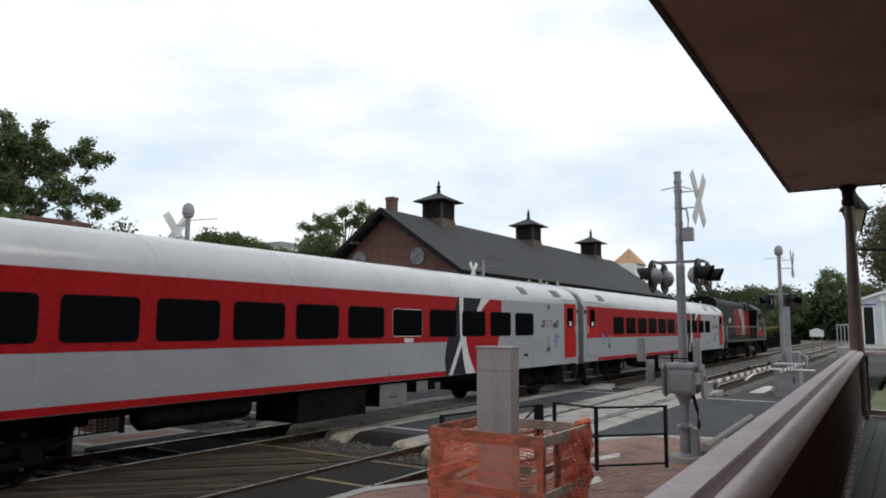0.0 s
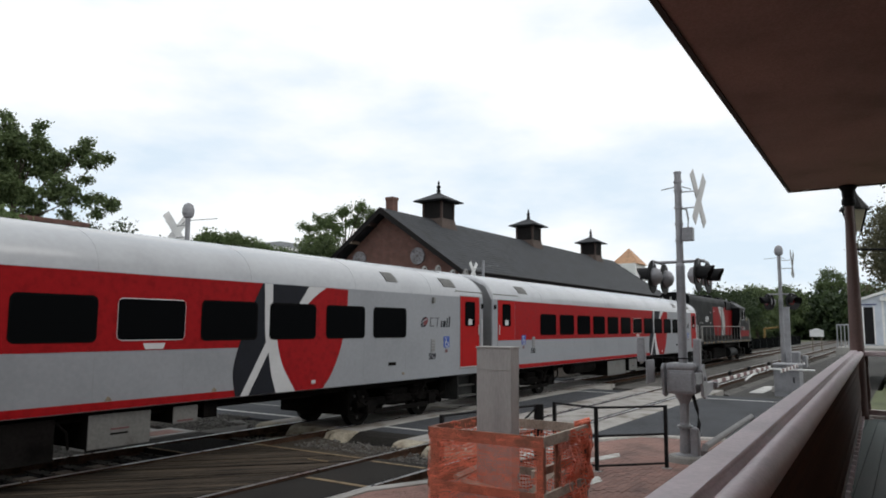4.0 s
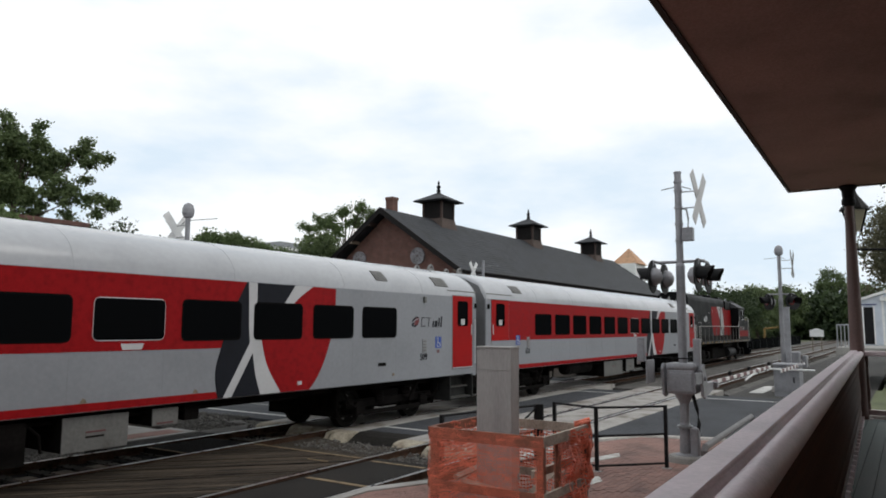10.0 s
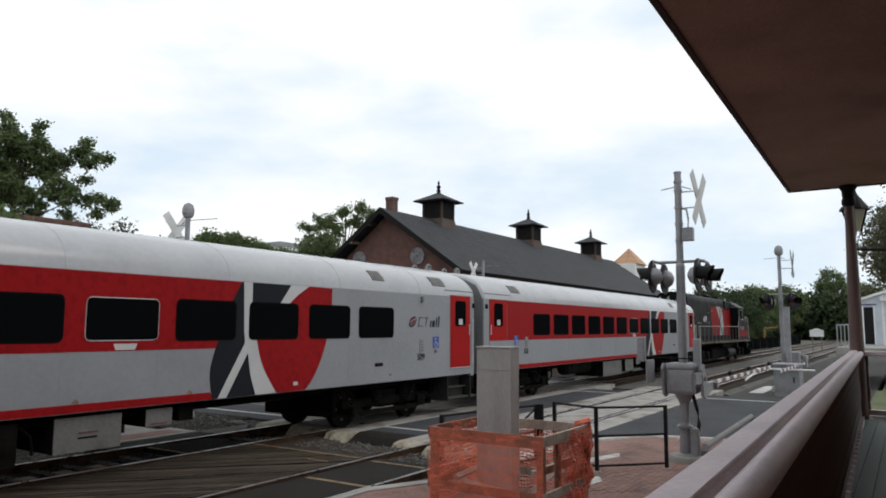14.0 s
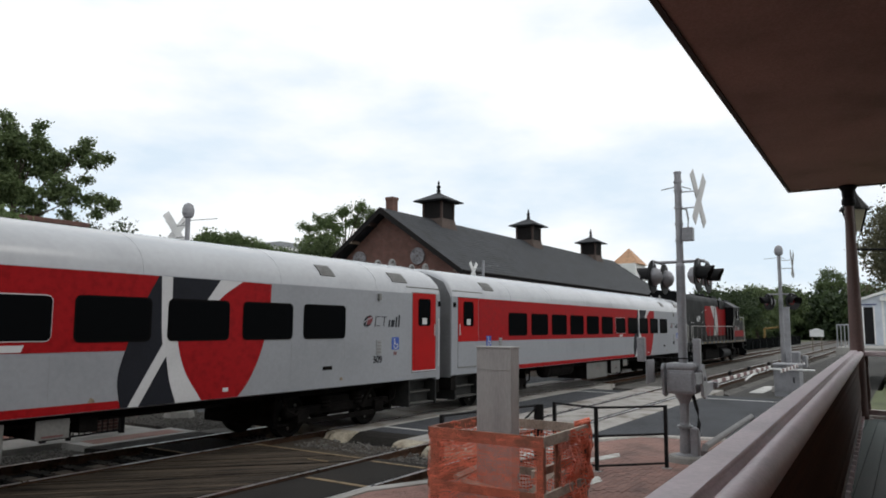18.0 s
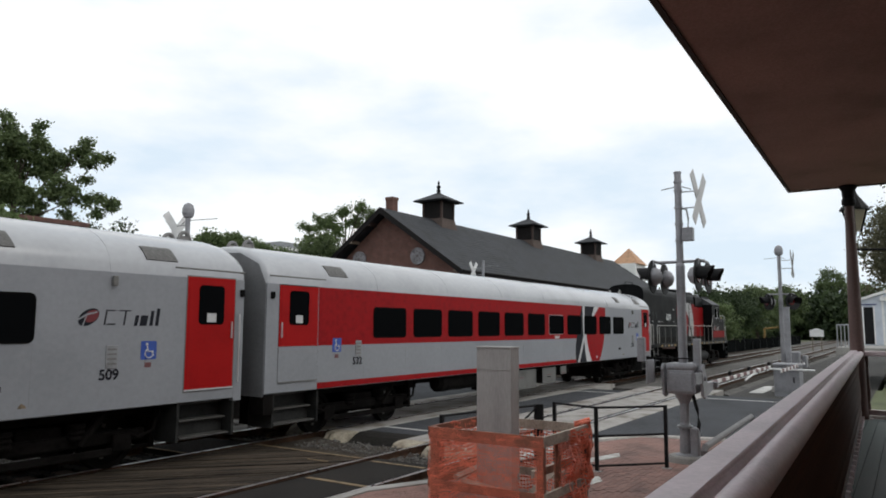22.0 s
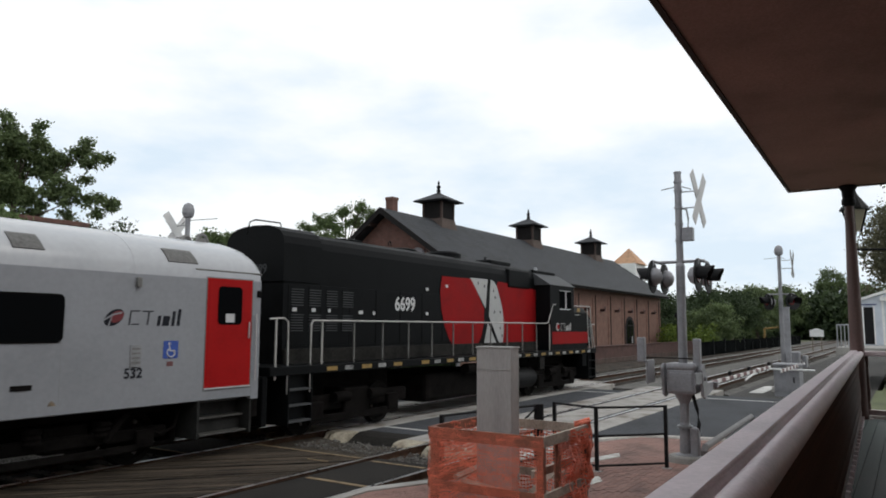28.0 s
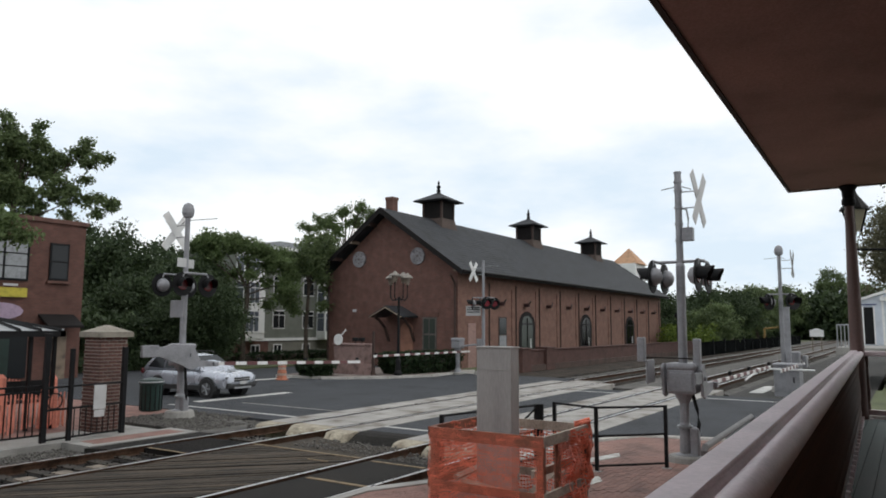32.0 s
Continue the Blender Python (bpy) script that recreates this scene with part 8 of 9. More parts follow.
for x in (37.7, 40.0, 43.2, 48.8):
    bw = part("window", nbox(x, x + 0.9, AY - 0.10, AY - 0.05, -0.05, 0.95), M_WHITEP, apt)
    part("pane", nbox(x + 0.08, x + 0.41, AY - 0.115, AY - 0.10, 0.0, 0.88), M_GLASS, bw)
    part("pane", nbox(x + 0.49, x + 0.82, AY - 0.115, AY - 0.10, 0.0, 0.88), M_GLASS, bw)

shop = thing("brick_shop", "two-storey dark red brick shop with tall windows", "building")
SY, SX1 = 32.0, 18.55
part("wall", nbox(-4, SX1, SY, SY + 11, -0.3, 6.92), M_BRICKDARK, shop)
part("parapet", nbox(-4.1, SX1 + 0.1, SY - 0.1, SY + 11, 6.92, 7.12, 0.02), M_BRICK, shop)
for x0, x1 in ((16.93, 17.80),):
    w = part("window", nbox(x0, x1, SY - 0.06, SY, 4.33, 6.03), M_IRON, shop, "dark sash window")
    part("pane", nbox(x0 + 0.08, x1 - 0.08, SY - 0.075, SY - 0.06, 4.43, 5.15), M_GLASS, w)
    part("pane", nbox(x0 + 0.08, x1 - 0.08, SY - 0.075, SY - 0.06, 5.22, 5.93), M_GLASS, w)
    part("sill", nbox(x0 - 0.08, x1 + 0.08, SY - 0.14, SY, 4.22, 4.33), M_BRICK, w)
for xa in (13.0, 9.0):
    w = part("window", nbox(xa, xa + 3.05, SY - 0.06, SY, 4.25, 6.02), M_IRON, shop, "wide window of pale blinds")
    for i in range(3):
        for z0 in (4.35, 4.90, 5.46):
            part("pane", nbox(xa + 0.1 + i * 0.98, xa + 0.98 + i * 0.98, SY - 0.075, SY - 0.06, z0, z0 + 0.50), M_GALV, w)
sgn = thing("shop_sign", "yellow shop sign board with a pale oval sign below", "sign")
part("board", nbox(9.5, 16.0, SY - 0.14, SY - 0.02, 3.55, 3.95), mat("sign_yellow", (0.50, 0.42, 0.05), 0.6, var=0.1), sgn)
for x in (14.2, 15.0):
    part("text_bar", nbox(x, x + 0.6, SY - 0.15, SY - 0.14, 4.02, 4.12), M_DECAL, sgn)
ovb = bmesh.new()
slab(ovb, [(14.9 + 1.0 * math.cos(a), 2.95 + 0.36 * math.sin(a)) for a in [math.tau * k / 24 for k in range(24)]], Matrix.Translation((0, SY - 0.05, 0)) @ FACE_NEAR, 0.08)
part("oval", ovb, mat("sign_mauve", (0.36, 0.27, 0.36), 0.6, var=0.1), sgn)
part("shop_front", nbox(9.0, 16.2, SY - 0.05, SY, 0.1, 2.5), M_GLASS, shop)
part("awning", extrude_x(bmesh.new(), [(SY - 0.9, 2.35), (SY, 2.85), (SY, 2.75), (SY - 0.9, 2.25)], 16.6, 18.2), M_EAVE, shop)
part("door", nbox(17.0, 17.9, SY - 0.06, SY, -0.1, 2.1), M_WOOD, shop)

hs = thing("tiled_roof_house", "distant white house with an orange tiled roof", "building")
part("wall", nbox(119.5, 125, 38.6, 42.6, 0, 13.4), M_WHITEP, hs)
hb_ = bmesh.new()
bmesh.ops.create_cone(hb_, cap_ends=True, segments=4, radius1=3.5, radius2=0.1, depth=2.9, matrix=Matrix.Translation((122, 40.5, 14.75)) @ Matrix.Rotation(radians(45), 4, "Z"))
part("roof", hb_, mat("orange_tile", (0.46, 0.27, 0.16), 0.8, var=0.12, scale=2), hs)
for yy in (38.9, 41.0):
    part("window", nbox(119.45, 119.5, yy, yy + 1.1, 9.6, 11.2), M_GLASS, hs)

# ---- right background: raised platform, hut, boards, fence ----
mp = thing("raised_platform", "small raised concrete platform with steel railings", "platform", kind="structure")
part("slab", nbox(34.6, 44.5, -2.6, 2.66, 1.28, 1.60, 0.02), M_CONC, mp)
for x in (35.0, 39.0, 43.8):
    for yy in (-2.2, 2.3):
        part("pier", nbox(x - 0.15, x + 0.15, yy - 0.15, yy + 0.15, -0.2, 1.28), M_CONC, mp)
for k in range(5):
    yy = 2.58 - 0.14 * k
    part("railing_bar", rod(bmesh.new(), (34.75, yy, 1.6), (34.75, yy, 2.55), 0.025, seg=6), M_GALV, mp)
part("railing_top", rod(bmesh.new(), (34.75, 2.6, 2.55), (34.75, 1.9, 2.55), 0.03, seg=6), M_GALV, mp)
hut = thing("white_hut", "pale blue-white gabled hut with a dark doorway on the raised platform", "hut")
M_HUT = mat("hut_panel", (0.52, 0.56, 0.62), 0.55, var=0.06, scale=2)
hbm = bmesh.new()
slab(hbm, [(-1.98, 1.60), (-1.98, 3.72), (-0.35, 4.25), (1.6, 3.72), (1.6, 1.60)], Matrix.Translation((43.5, 0, 0)) @ FACE_WEST, 3.5)
part("wall", hbm, M_HUT, hut)
part("doorway", nbox(39.97, 40.0, 1.40, 1.80, 1.66, 3.42), M_IRON, hut, "dark open doorway")
part("door_frame", nbox(39.96, 40.0, 1.34, 1.40, 1.62, 3.48), M_WHITEP, hut)
part("door_frame", nbox(39.96, 40.0, 1.80, 1.86, 1.62, 3.48), M_WHITEP, hut)
part("lintel", nbox(39.95, 40.0, 1.25, 1.9, 3.52, 3.58), mat("lintel_blue", (0.10, 0.12, 0.22), 0.6), hut)
part("roof_edge", extrude_x(bmesh.new(), [(2.06, 3.70), (0.35, 4.26), (-1.7, 3.70), (-1.7, 3.82), (0.35, 4.40), (2.06, 3.82)], 39.85, 43.6), M_WHITEP, hut)
part("corner_trim", nbox(39.97, 40.01, 0.95, 1.05, 1.6, 4.0), M_WHITEP, hut)
part("gutter_box", nbox(39.8, 40.0, 0.5, 1.1, 3.72, 3.90), M_WHITEP, hut)

wsb = thing("white_sign_board", "blank white sign board by the distant track", "sign")
part("board", slab(bmesh.new(), [(-8.0, 1.5), (-8.0, 2.2), (-8.7, 2.45), (-9.4, 2.2), (-9.4, 1.5)], Matrix.Translation((90.1, 0, 0)) @ FACE_WEST, 0.1), M_WHITEP, wsb)
for yy in (8.2, 9.1):
    part("leg", nbox(90.0, 90.1, yy, yy + 0.1, -0.2, 1.4), M_WOOD, wsb)
ya = thing("yellow_crane_arm", "yellow jib behind the distant black fence", "crane")
part("jib", rod(bmesh.new(), (103, 16.1, 2.35), (103, 14.4, 2.55), 0.11, seg=6), M_YELLOW, ya)
part("column", rod(bmesh.new(), (103, 16.1, -0.25), (103, 16.1, 2.45), 0.13, seg=6), M_YELLOW, ya)
M_SCREEN = mat("black_screen_mesh", (0.007, 0.008, 0.008), 0.95, spec=0.0, var=0.3, scale=1.5)
bf = thing("screen_fence", "dark mesh screen fence beside the distant track", "fence")
for k in range(14):
    x = 66 + 5.0 * k
    part("panel", nbox(x, x + 4.9, 15.6, 15.66, -0.2, 1.15), M_SCREEN, bf)
    part("post", nbox(x - 0.06, x + 0.06, 15.55, 15.71, -0.2, 1.35), M_IRON, bf)
for x, yy in ((88, 19.6), (72, 19.2)):
    dl = thing("street_lamp", "distant black globe street lamp", "street lamp")
    part("post", rod(bmesh.new(), (x, yy, -0.2), (x, yy, 3.3), 0.06, seg=8), M_IRON, dl)
    part("globe", lathe(bmesh.new(), [(0.08, 0), (0.22, 0.15), (0.25, 0.35), (0.15, 0.55), (0.03, 0.65)], 10, (x, yy, 3.3)), M_IRON, dl)

# ---- trees ----
# boughs: across the street view, height, reach
OPEN_CROWN = [(0.1, 16.0, 1.2), (-0.7, 14.4, 1.4), (1.2, 16.0, 0.9), (2.2, 17.2, 0.5), (1.7, 14.8, 1.05), (3.1, 15.0, 0.75), (-0.1, 12.6, 1.3), (2.4, 13.9, 0.6), (3.5, 12.5, 0.95), (2.1, 11.3, 0.9), (4.7, 15.8, 0.65), (5.3, 16.2, 0.3),
              (5.6, 14.6, 0.5), (6.4, 15.1, 0.3), (6.8, 15.2, 0.14), (5.3, 13.3, 0.33), (5.0, 12.6, 0.27), (4.8, 11.8, 0.6), (5.9, 11.7, 0.42), (6.6, 11.8, 0.27), (7.2, 11.4, 0.27), (7.9, 11.5, 0.14), (6.8, 10.7, 0.16), (-1.1, 18.3, 0.3),
              (-0.2, 17.5, 0.4), (4.3, 10.7, 0.27), (-2.5, 14.0, 1.7), (1.1, 12.6, 0.6), (-2.2, 16.8, 1.0)]
UMBRELLA = [(-3.3, 7.5, 0.6), (-2.4, 7.8, 0.6), (-1.5, 7.8, 0.6), (-0.6, 7.6, 0.6), (0.3, 7.3, 0.55), (1.2, 7.1, 0.55), (2.1, 6.8, 0.5), (2.5, 6.2, 0.5), (2.9, 5.5, 0.5), (3.1, 4.7, 0.45), (3.1, 3.9, 0.33), (2.6, 5.1, 0.36),
            (1.6, 6.2, 0.43), (0.2, 6.4, 0.3), (-2.5, 6.9, 0.5), (-1.5, 6.7, 0.3), (2.4, 4.1, 0.32), (3.2, 3.4, 0.18), (-3.1, 6.2, 0.36), (-0.7, 5.8, 0.18), (0.5, 5.6, 0.22), (1.3, 5.1, 0.22), (1.4, 3.7, 0.14)]
LAYERED = [(1.7, 14.5, 0.6), (-0.1, 14.3, 0.6), (-1.3, 13.4, 0.5), (0.8, 13.3, 0.7), (-2.1, 12.7, 0.45), (-0.6, 12.3, 0.7), (-3.0, 12.4, 0.35), (-3.7, 12.6, 0.25), (-1.8, 11.4, 0.6), (2.6, 14.1, 0.6), (-3.6, 11.6, 0.3), (-2.4, 13.1, 0.24), (-4.4, 12.8, 0.12), (-3.0, 13.6, 0.12)]
SLENDER = [(-0.9, 7.0, 0.45), (-0.6, 6.3, 0.45), (0.5, 7.5, 0.55), (1.2, 7.8, 0.45), (-0.1, 7.1, 0.45), (0.7, 6.5, 0.55), (1.6, 7.1, 0.45), (0.0, 6.0, 0.45), (0.9, 5.6, 0.45), (1.3, 4.7, 0.22), (-0.3, 7.8, 0.3), (1.1, 3.7, 0.15)]
tree(27.0, 56.8, 18.0, 7.0, 7.0, "tall leafy tree with an open crown behind the brick shop", 11, M_LEAF_A, 0.15, 10, 80, 0.36, 0.25, boughs=OPEN_CROWN, thick=20.0)
tree(12.4, 29.0, 7.4, 2.0, 5.2, "leafy street tree reaching over the brick shop front", 43, M_LEAF_D, 0.10, 60, 90, 0.12, 0.26)
tree(27.8, 44.4, 9.7, 3.6, 1.2, "dense dark green tree beyond the street", 12, M_LEAF_B, 0.142, 162, 112, 0.25, 0.41)
tree(33.6, 60.9, 12.5, 5.6, 2.0, "dense dark green tree beyond the street", 13, M_LEAF_B, 0.166, 175, 112, 0.3, 0.48)
tree(37.2, 51.8, 11.0, 4.4, 1.0, "dense dark green tree beyond the street", 14, M_LEAF_B, 0.154, 175, 112, 0.3, 0.44)
tree(30.2, 40.5, 7.4, 3.4, 0.4, "bushy green tree beyond the street", 15, M_LEAF_E, 0.105, 150, 160, 0.2, 0.37)
tree(31.2, 38.9, 7.6, 2.4, 0.4, "leafy mid-green tree beside the apartments", 45, M_LEAF_E, 0.095, 130, 150, 0.2, 0.34)
tree(28.6, 38.0, 7.8, 2.6, 0.4, "dense dark green tree beyond the street", 46, M_LEAF_B, 0.100, 150, 170, 0.2, 0.36)
tree(25.3, 38.5, 6.0, 2.8, 0.2, "bushy dark green tree beyond the street", 16, M_LEAF_B, 0.100, 121, 180, 0.2, 0.38)
tree(26.2, 33.2, 6.0, 3.0, 0.3, "bushy dark green street tree", 17, M_LEAF_B, 0.085, 190, 150, 0.17, 0.32)
tree(31.1, 35.3, 8.6, 3.5, 3.2, "spreading street tree with drooping boughs before the apartments", 44, M_LEAF_D, 0.10, 95, 100, 0.16, 0.23, boughs=UMBRELLA, thick=52.0)
tree(34.2, 32.8, 8.4, 2.1, 3.7, "slender street tree beside the freight house", 18, M_LEAF_A, 0.10, 60, 100, 0.13, 0.24, boughs=SLENDER, thick=52.0)
tree(56.4, 49.0, 15.3, 5.2, 5.0, "tall layered tree behind the freight house", 19, M_LEAF_D, 0.13, 175, 80, 0.35, 0.30, boughs=LAYERED, thick=26.0)
tree(31.5, 50.5, 8.8, 4.0, 0.6, "dense dark green tree beyond the street", 31, M_LEAF_B, 0.154, 148, 112, 0.25, 0.44)
tree(22.6, 47.5, 8.0, 3.6, 0.4, "dense dark green tree behind the brick shop", 32, M_LEAF_B, 0.154, 148, 112, 0.25, 0.44)
tree(86, 24.2, 7.4, 3.3, 0.4, "dark green tree at the end of the freight house", 20, M_LEAF_B, 0.166, 121, 96, 0.25, 0.41)
tree(98.7, 22.8, 8.7, 3.7, 0.4, "dark green tree beside the track", 21, M_LEAF_B, 0.178, 121, 96, 0.25, 0.44)
tree(117, 22.5, 9.3, 4.4, 0.4, "dark green tree beside the track", 22, M_LEAF_B, 0.190, 121, 96, 0.3, 0.52)
tree(80.9, 17.9, 6.0, 3.0, 0.2, "light green bushy tree beside the track", 23, M_LEAF_A, 0.154, 121, 96, 0.2, 0.41)
tree(131, 21.5, 10.6, 4.3, 0.4, "dark green tree beside the track", 24, M_LEAF_A, 0.202, 121, 96, 0.3, 0.52)
tree(182, 24.0, 13.6, 5.0, 1.0, "distant tree where the track bends away", 25, M_LEAF_A, 0.249, 121, 96, 0.35, 0.67)
tree(196, 15.0, 18.2, 4.9, 7.0, "tall distant pine where the track bends away", 26, M_LEAF_A, 0.237, 78, 88, 0.4, 0.59)
tree(190, 8.5, 14.0, 5.5, 1.0, "distant tree where the track bends away", 27, M_LEAF_D, 0.249, 121, 96, 0.35, 0.67)
tree(186, 1.0, 13.0, 6.0, 0.8, "distant tree where the track bends away", 28, M_LEAF_A, 0.249, 121, 96, 0.35, 0.67)
tree(55.8, -0.4, 13.0, 3.4, 1.2, "green tree behind the white hut", 29, M_LEAF_R, 0.130, 170, 104, 0.28, 0.37)
tree(60.0, -3.6, 12.0, 4.4, 1.6, "green tree behind the white hut", 30, M_LEAF_B, 0.154, 148, 104, 0.28, 0.41)
bush = thing("flowering_bush", "yellow-green bushes along the black fence", "bush")
rg = random.Random(77)
leaf_mesh("leaves", [(82 + rg.uniform(-9, 12), 20.3 + rg.uniform(-1, 1), rg.uniform(0.2, 2.3)) for _ in range(220)], 40, 0.16, 0.34, M_LEAF_C, bush, 78)
part("stems", nbox(74, 93, 20.0, 20.6, -0.2, 0.9), M_BARK, bush)
bush = thing("flowering_bush", "rounded yellow-green bush behind the screen fence", "bush")
leaf_mesh("leaves", [(76 + rg.uniform(-1, 1), 16.9 + rg.uniform(0, 1.6), abs(rg.gauss(0.6, 0.8))) for _ in range(90)], 40, 0.15, 0.34, M_LEAF_C, bush, 79)
part("stems", nbox(75.6, 76.4, 17.2, 18.2, -0.2, 0.7), M_BARK, bush)
shr = thing("shrubbery", "dense dark shrubs along the far side of the street", "shrubs", kind="stuff")
rg = random.Random(66)
leaf_mesh("leaves", [(yy_ * rg.uniform(0.50, 0.83), yy_, abs(rg.gauss(0, 1.5))) for yy_ in [rg.uniform(34.5, 41) for _ in range(520)]], 90, 0.15, 0.42, M_LEAF_B, shr, 67)
part("stems", nbox(20.5, 27.5, 36.5, 39, -0.2, 0.7), M_BARK, shr)
# far woods closing the view
rg = random.Random(88)
cs = []
for _ in range(1900):
    a = rg.uniform(-0.14, 1.30)
    d = rg.uniform(200, 240)
    x, yy = d * math.cos(a), d * math.sin(a)
    top = 11 + 4 * noise.noise((a * 16, 0.5, 0)) + 2 * noise.noise((a * 60, 2.5, 0))
    cs.append((x, yy, max(3, top) * rg.random() ** 1.25))
for _ in range(520):
    a = rg.uniform(0.0, 0.24)
    d = rg.uniform(188, 200)
    cs.append((d * math.cos(a), d * math.sin(a), 9.0 * rg.random() ** 1.1))
woods = leaf_mesh("distant_woods", cs, 45, 0.62, 1.9, M_LEAF_B, None, 89)
tagged(woods, "distant dark green woods along the horizon", "woods", kind="stuff")


# ---- pieces: pier bricks and platform bricks ----
brick_me = None
rg = random.Random(9)
for course in range(28):
    z = -0.06 + course * 0.0775
    half = (course % 2) * 0.105
    for face in ("near", "west"):
        for k in range(-1, 4):
            a = -0.335 + half + k * 0.21
            b = a + 0.194
            a, b = max(a, -0.335), min(b, 0.335)
            if b - a < 0.05:
                continue
            if abs(b - a - 0.194) < 0.002:
                key = "full"
            else:
                key = "cut"
            if key == "full" and brick_me is not None:
                o = new("brick", brick_me)
                o.parent = pier
            else:
                w = (b - a) / 2
                o = part("brick", nbox(-w + 0.004, w - 0.004, -0.03, 0.03, -0.0275, 0.0275), M_PIERB, pier)
                if key == "full":
                    brick_me = o.data
            m = (a + b) / 2
            jit = rg.uniform(-0.003, 0.003)
            if face == "near":
                o.matrix_basis = pose(PXC + m, PYC - 0.310 + jit, z + 0.036)
            else:
                o.matrix_basis = pose(PXC - 0.310 + jit, PYC + m, z + 0.036, 0, 0, 90)

# platform brick surface: separate bricks in the nearest stretch, the rest joined
edge = [(6.0, 6.58), (8.2, 6.58), (9.25, 6.10), (11.0, 6.00), (12.0, 5.88), (14.2, 5.58), (15.45, 4.98)]


def inside(x, y):
    for (x0, y0), (x1, y1) in zip(edge, edge[1:]):
        if x0 <= x <= x1:
            return y < y0 + (y1 - y0) * (x - x0) / (x1 - x0) - 0.04
    return x < 15.8 and y < 4.8


plat = thing("paving_bricks", "worn red brick paving laid in running bond", "paving", kind="structure")
M_PBRICK = mat("paving_brick", (0.238, 0.136, 0.112), 0.85, var=0.2, scale=1.2, grain=60, bump=0.3, per_piece=0.20)
M_PBRICKJ = mat("paving_brick_rest", (0.238, 0.136, 0.112), 0.85, var=0.24, scale=1.2, grain=30, bump=0.3)
pb_me = part("paver_brick", nbox(-0.098, 0.098, -0.048, 0.048, -0.02, 0.012), M_PBRICK, plat)
first = True
count = 0
verts, faces = [], []
for j in range(40):
    yy = 2.9 + j * 0.102
    for i in range(45):
        xx = 7.6 + i * 0.202 + (0.101 if j % 2 else 0)
        if not inside(xx + 0.1, yy + 0.05) or not inside(xx - 0.1, yy + 0.05):
            continue
        dz = rg.uniform(-0.002, 0.003)
        if 10.2 < xx < 12.4 and 3.6 < yy < 6.1 and count < 300:
            if first:
                o = pb_me
                first = False
            else:
                o = new("paver_brick", pb_me.data)
                o.parent = plat
            o.location = (xx, yy, 0.026 + dz)
            count += 1
        else:
            n0 = len(verts)
            z = 0.036 + dz
            x0, x1, y0, y1 = xx - 0.098, xx + 0.098, yy - 0.048, yy + 0.048
            verts += [(x0, y0, 0.0), (x1, y0, 0.0), (x1, y1, 0.0), (x0, y1, 0.0), (x0, y0, z), (x1, y0, z), (x1, y1, z), (x0, y1, z)]
            faces += [tuple(n0 + q for q in f) for f in ((4, 5, 6, 7), (0, 1, 5, 4), (1, 2, 6, 5), (2, 3, 7, 6), (3, 0, 4, 7))]
me = bpy.data.meshes.new("paver_bricks_rest")
me.from_pydata(verts, [], faces)
me.materials.append(M_PBRICKJ)
o = new("paver_bricks_rest", me)
o.parent = plat
o["kind"] = "stuff"


worn_white = mat("worn_white_paint", (0.50, 0.49, 0.46), 0.8, var=0.2, scale=7, grain=40, stain=(0.30, 0.22, 0.19))
for outline in ([(11.95, 4.85), (12.45, 4.95), (13.30, 4.70), (12.95, 4.55), (12.4, 4.72)], [(10.30, 4.15), (10.87, 4.34), (11.06, 4.24), (10.75, 4.06)]):
    tagged(part("paint_patch", slab(bmesh.new(), outline, Matrix.Translation((0, 0, 0.030)), 0.015), worn_white), "worn white paint patch on the brick paving", "marking", kind="structure")

# loose ballast stones on the nearest beds
rs = np.random.RandomState(21)
zones = [(4.5, 11.0, 13.10, 14.72, -0.165, 3200), (10.9, 12.3, 13.75, 17.3, -0.03, 2400), (12.3, 13.4, 14.6, 17.3, -0.03, 1300), (11.6, 13.2, 13.1, 14.8, -0.09, 800), (11.0, 12.0, 8.75, 10.9, -0.095, 520), (10.8, 11.7, 6.95, 8.3, -0.10, 320), (29.8, 44.0, 13.0, 15.0, -0.13, 800)]
octa = np.array([(1, 0, 0), (-1, 0, 0), (0, 1, 0), (0, -1, 0), (0, 0, 1), (0, 0, -1)], float)
tri = [(0, 2, 4), (2, 1, 4), (1, 3, 4), (3, 0, 4), (2, 0, 5), (1, 2, 5), (3, 1, 5), (0, 3, 5)]


def stones(name, zones, material, label):
    verts, faces = [], []
    for x0, x1, y0, y1, z, n in zones:
        for _ in range(n):
            p = np.array((rs.uniform(x0, x1), rs.uniform(y0, y1), z + rs.uniform(-0.01, 0.025)))
            sz = rs.uniform(0.012, 0.036)
            q = Euler(rs.uniform(0, 6.28, 3)).to_matrix()
            n0 = len(verts)
            for v in octa * rs.uniform(0.55, 1.2, (6, 1)) * sz:
                verts.append(tuple(np.array(q @ Vector(v)) + p))
            faces += [tuple(n0 + k for k in t) for t in tri]
    me = bpy.data.meshes.new(name)
    me.from_pydata(verts, [], faces)
    me.materials.append(material)
    tagged(new(name, me), label, "gravel", kind="stuff")


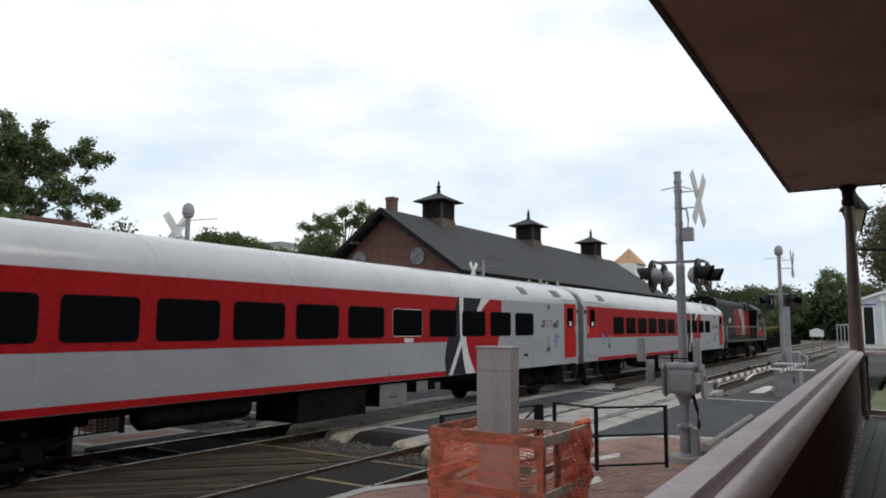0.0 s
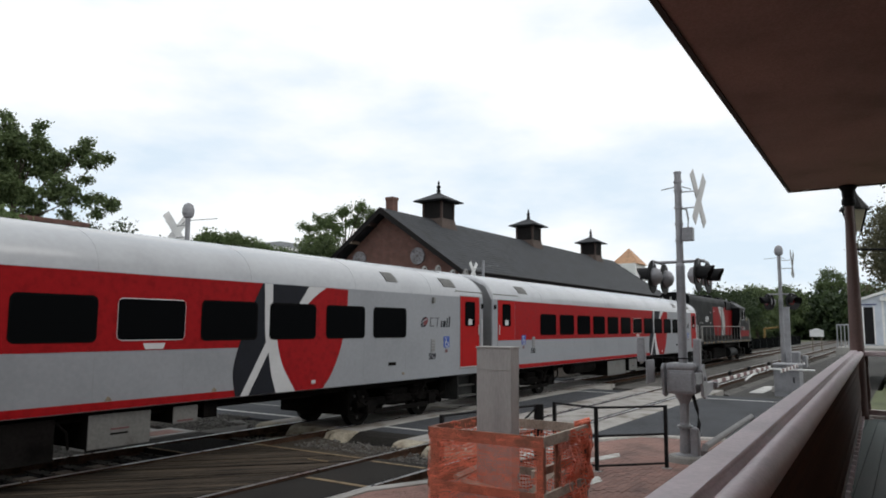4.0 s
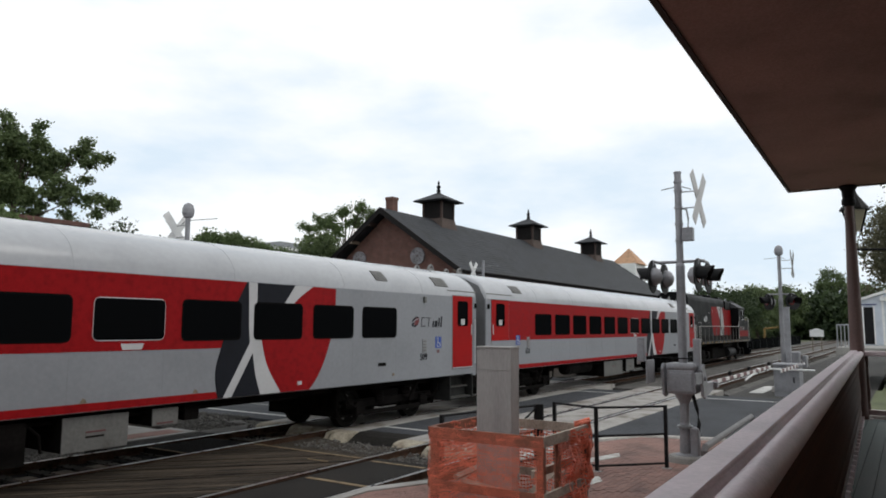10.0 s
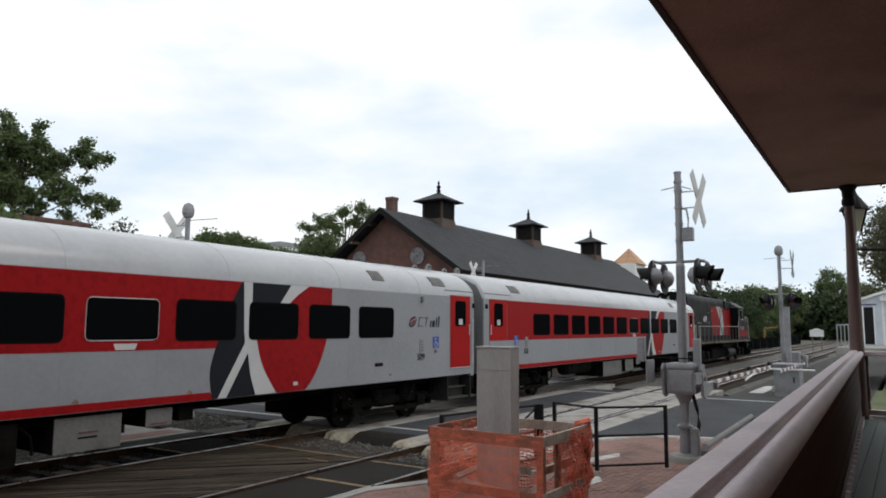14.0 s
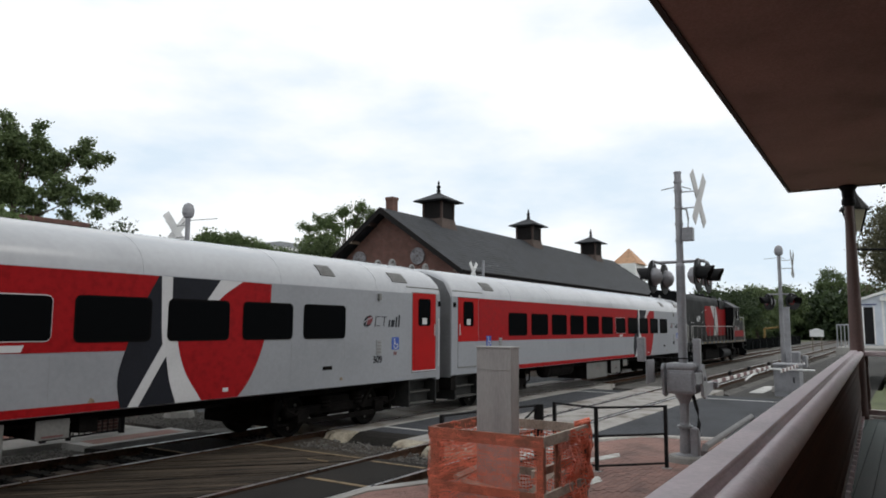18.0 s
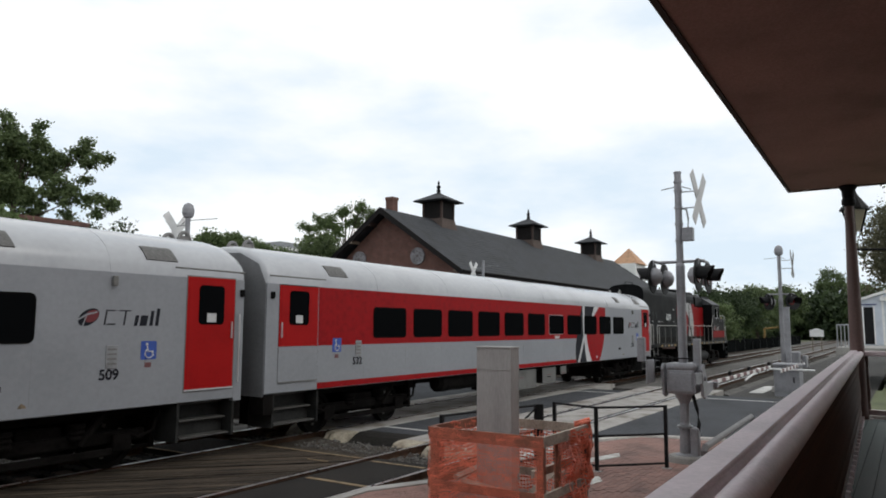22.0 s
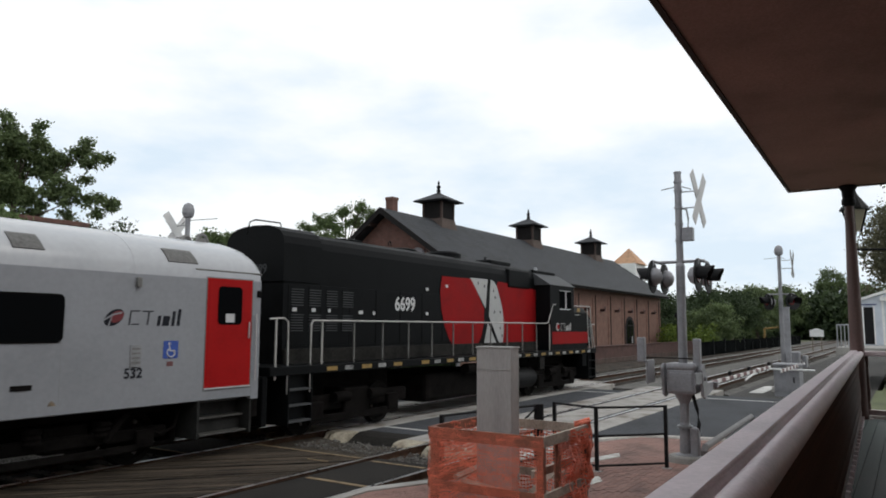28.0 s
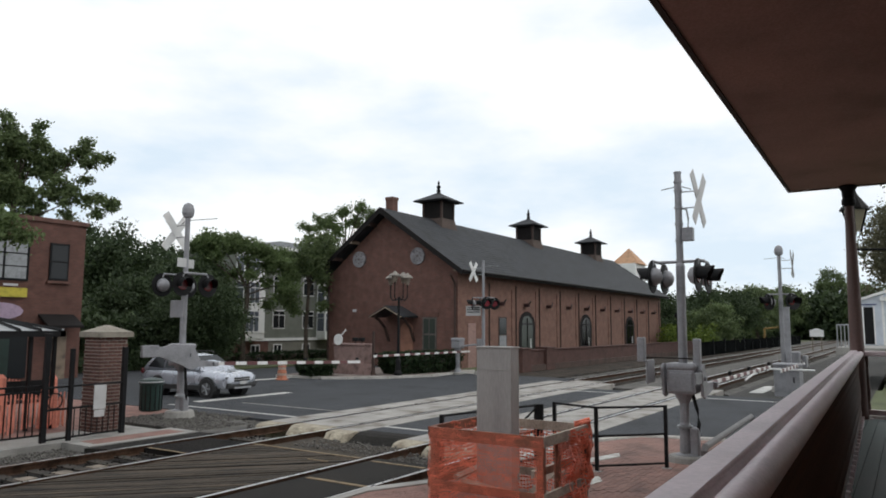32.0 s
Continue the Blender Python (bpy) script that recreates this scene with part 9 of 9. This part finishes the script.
stones("ballast_stones", zones, mat("ballast_stone", (0.122, 0.114, 0.104), 0.9, var=0.35, scale=9, grain=60, bump=0.2), "loose grey crushed stones beside the track")
# dark stones paint the shade under the train and at the ramp foot
stones("oily_stones", [(3.0, 8.9, 11.58, 12.78, -0.145, 600), (10.5, 11.7, 11.55, 12.8, -0.15, 220), (11.5, 12.6, 9.2, 10.6, -0.25, 500)], M_OILSHADE, "oily stones between the far rails and below the ramp, darkened for shade")


# ---- movement: the train slows, stands, and pulls away ----
TRAIN_ROWS = [(0.0, 17.24), (0.5, 15.94), (1.0, 14.73), (1.5, 13.62), (2.0, 12.63), (2.5, 11.76), (3.0, 11.04), (3.5, 10.44), (4.0, 9.985), (4.5, 9.70), (5.0, 9.59), (5.5, 9.58),
              (8.0, 9.58), (11.5, 9.58), (12.0, 9.565), (12.5, 9.55), (13.0, 9.535), (13.5, 9.51), (14.0, 9.46), (14.5, 9.38), (15.0, 9.27), (15.5, 9.13), (16.0, 8.96), (16.5, 8.74), (17.0, 8.45), (17.5, 8.11),
              (18.0, 7.67), (18.5, 7.17), (19.0, 6.56), (19.5, 5.88), (20.0, 5.08), (20.5, 4.19), (21.0, 3.21), (21.5, 2.10), (22.0, 0.88), (22.5, -0.46), (23.0, -1.92),
              (23.5, -3.48), (24.0, -5.20), (24.5, -7.06), (25.0, -9.10), (25.5, -11.27), (26.0, -13.58), (26.5, -16.02), (27.0, -18.58), (27.5, -21.25), (28.0, -24.12),
              (28.5, -27.18), (29.0, -30.34), (29.5, -33.64), (30.0, -37.09), (30.5, -40.62), (31.0, -44.24), (31.5, -47.95), (32.0, -51.75)]


def motions():
    for vehicle, offset, wheels in ((coach_a, 0.0, wheels_a), (coach_b, 25.42, wheels_b), (loco, 33.64, wheels_l)):
        walk(vehicle, [(t, pose(s + offset, TRAIN_Y, 0)) for t, s in TRAIN_ROWS])
        for w, x, r in wheels:
            rows = []
            for (t0, s0), (t1, s1) in zip(TRAIN_ROWS, TRAIN_ROWS[1:]):
                steps = max(1, math.ceil(abs(s1 - s0) / (r * 1.2)))
                for k in range(steps):
                    s = s0 + (s1 - s0) * k / steps
                    rows.append((t0 + (t1 - t0) * k / steps, pose(x, 0, r, 0, math.degrees((s - 17.24) / r), 0)))
            rows.append((32.0, pose(x, 0, r, 0, math.degrees((TRAIN_ROWS[-1][1] - 17.24) / r), 0)))
            walk(w, rows)


motions()
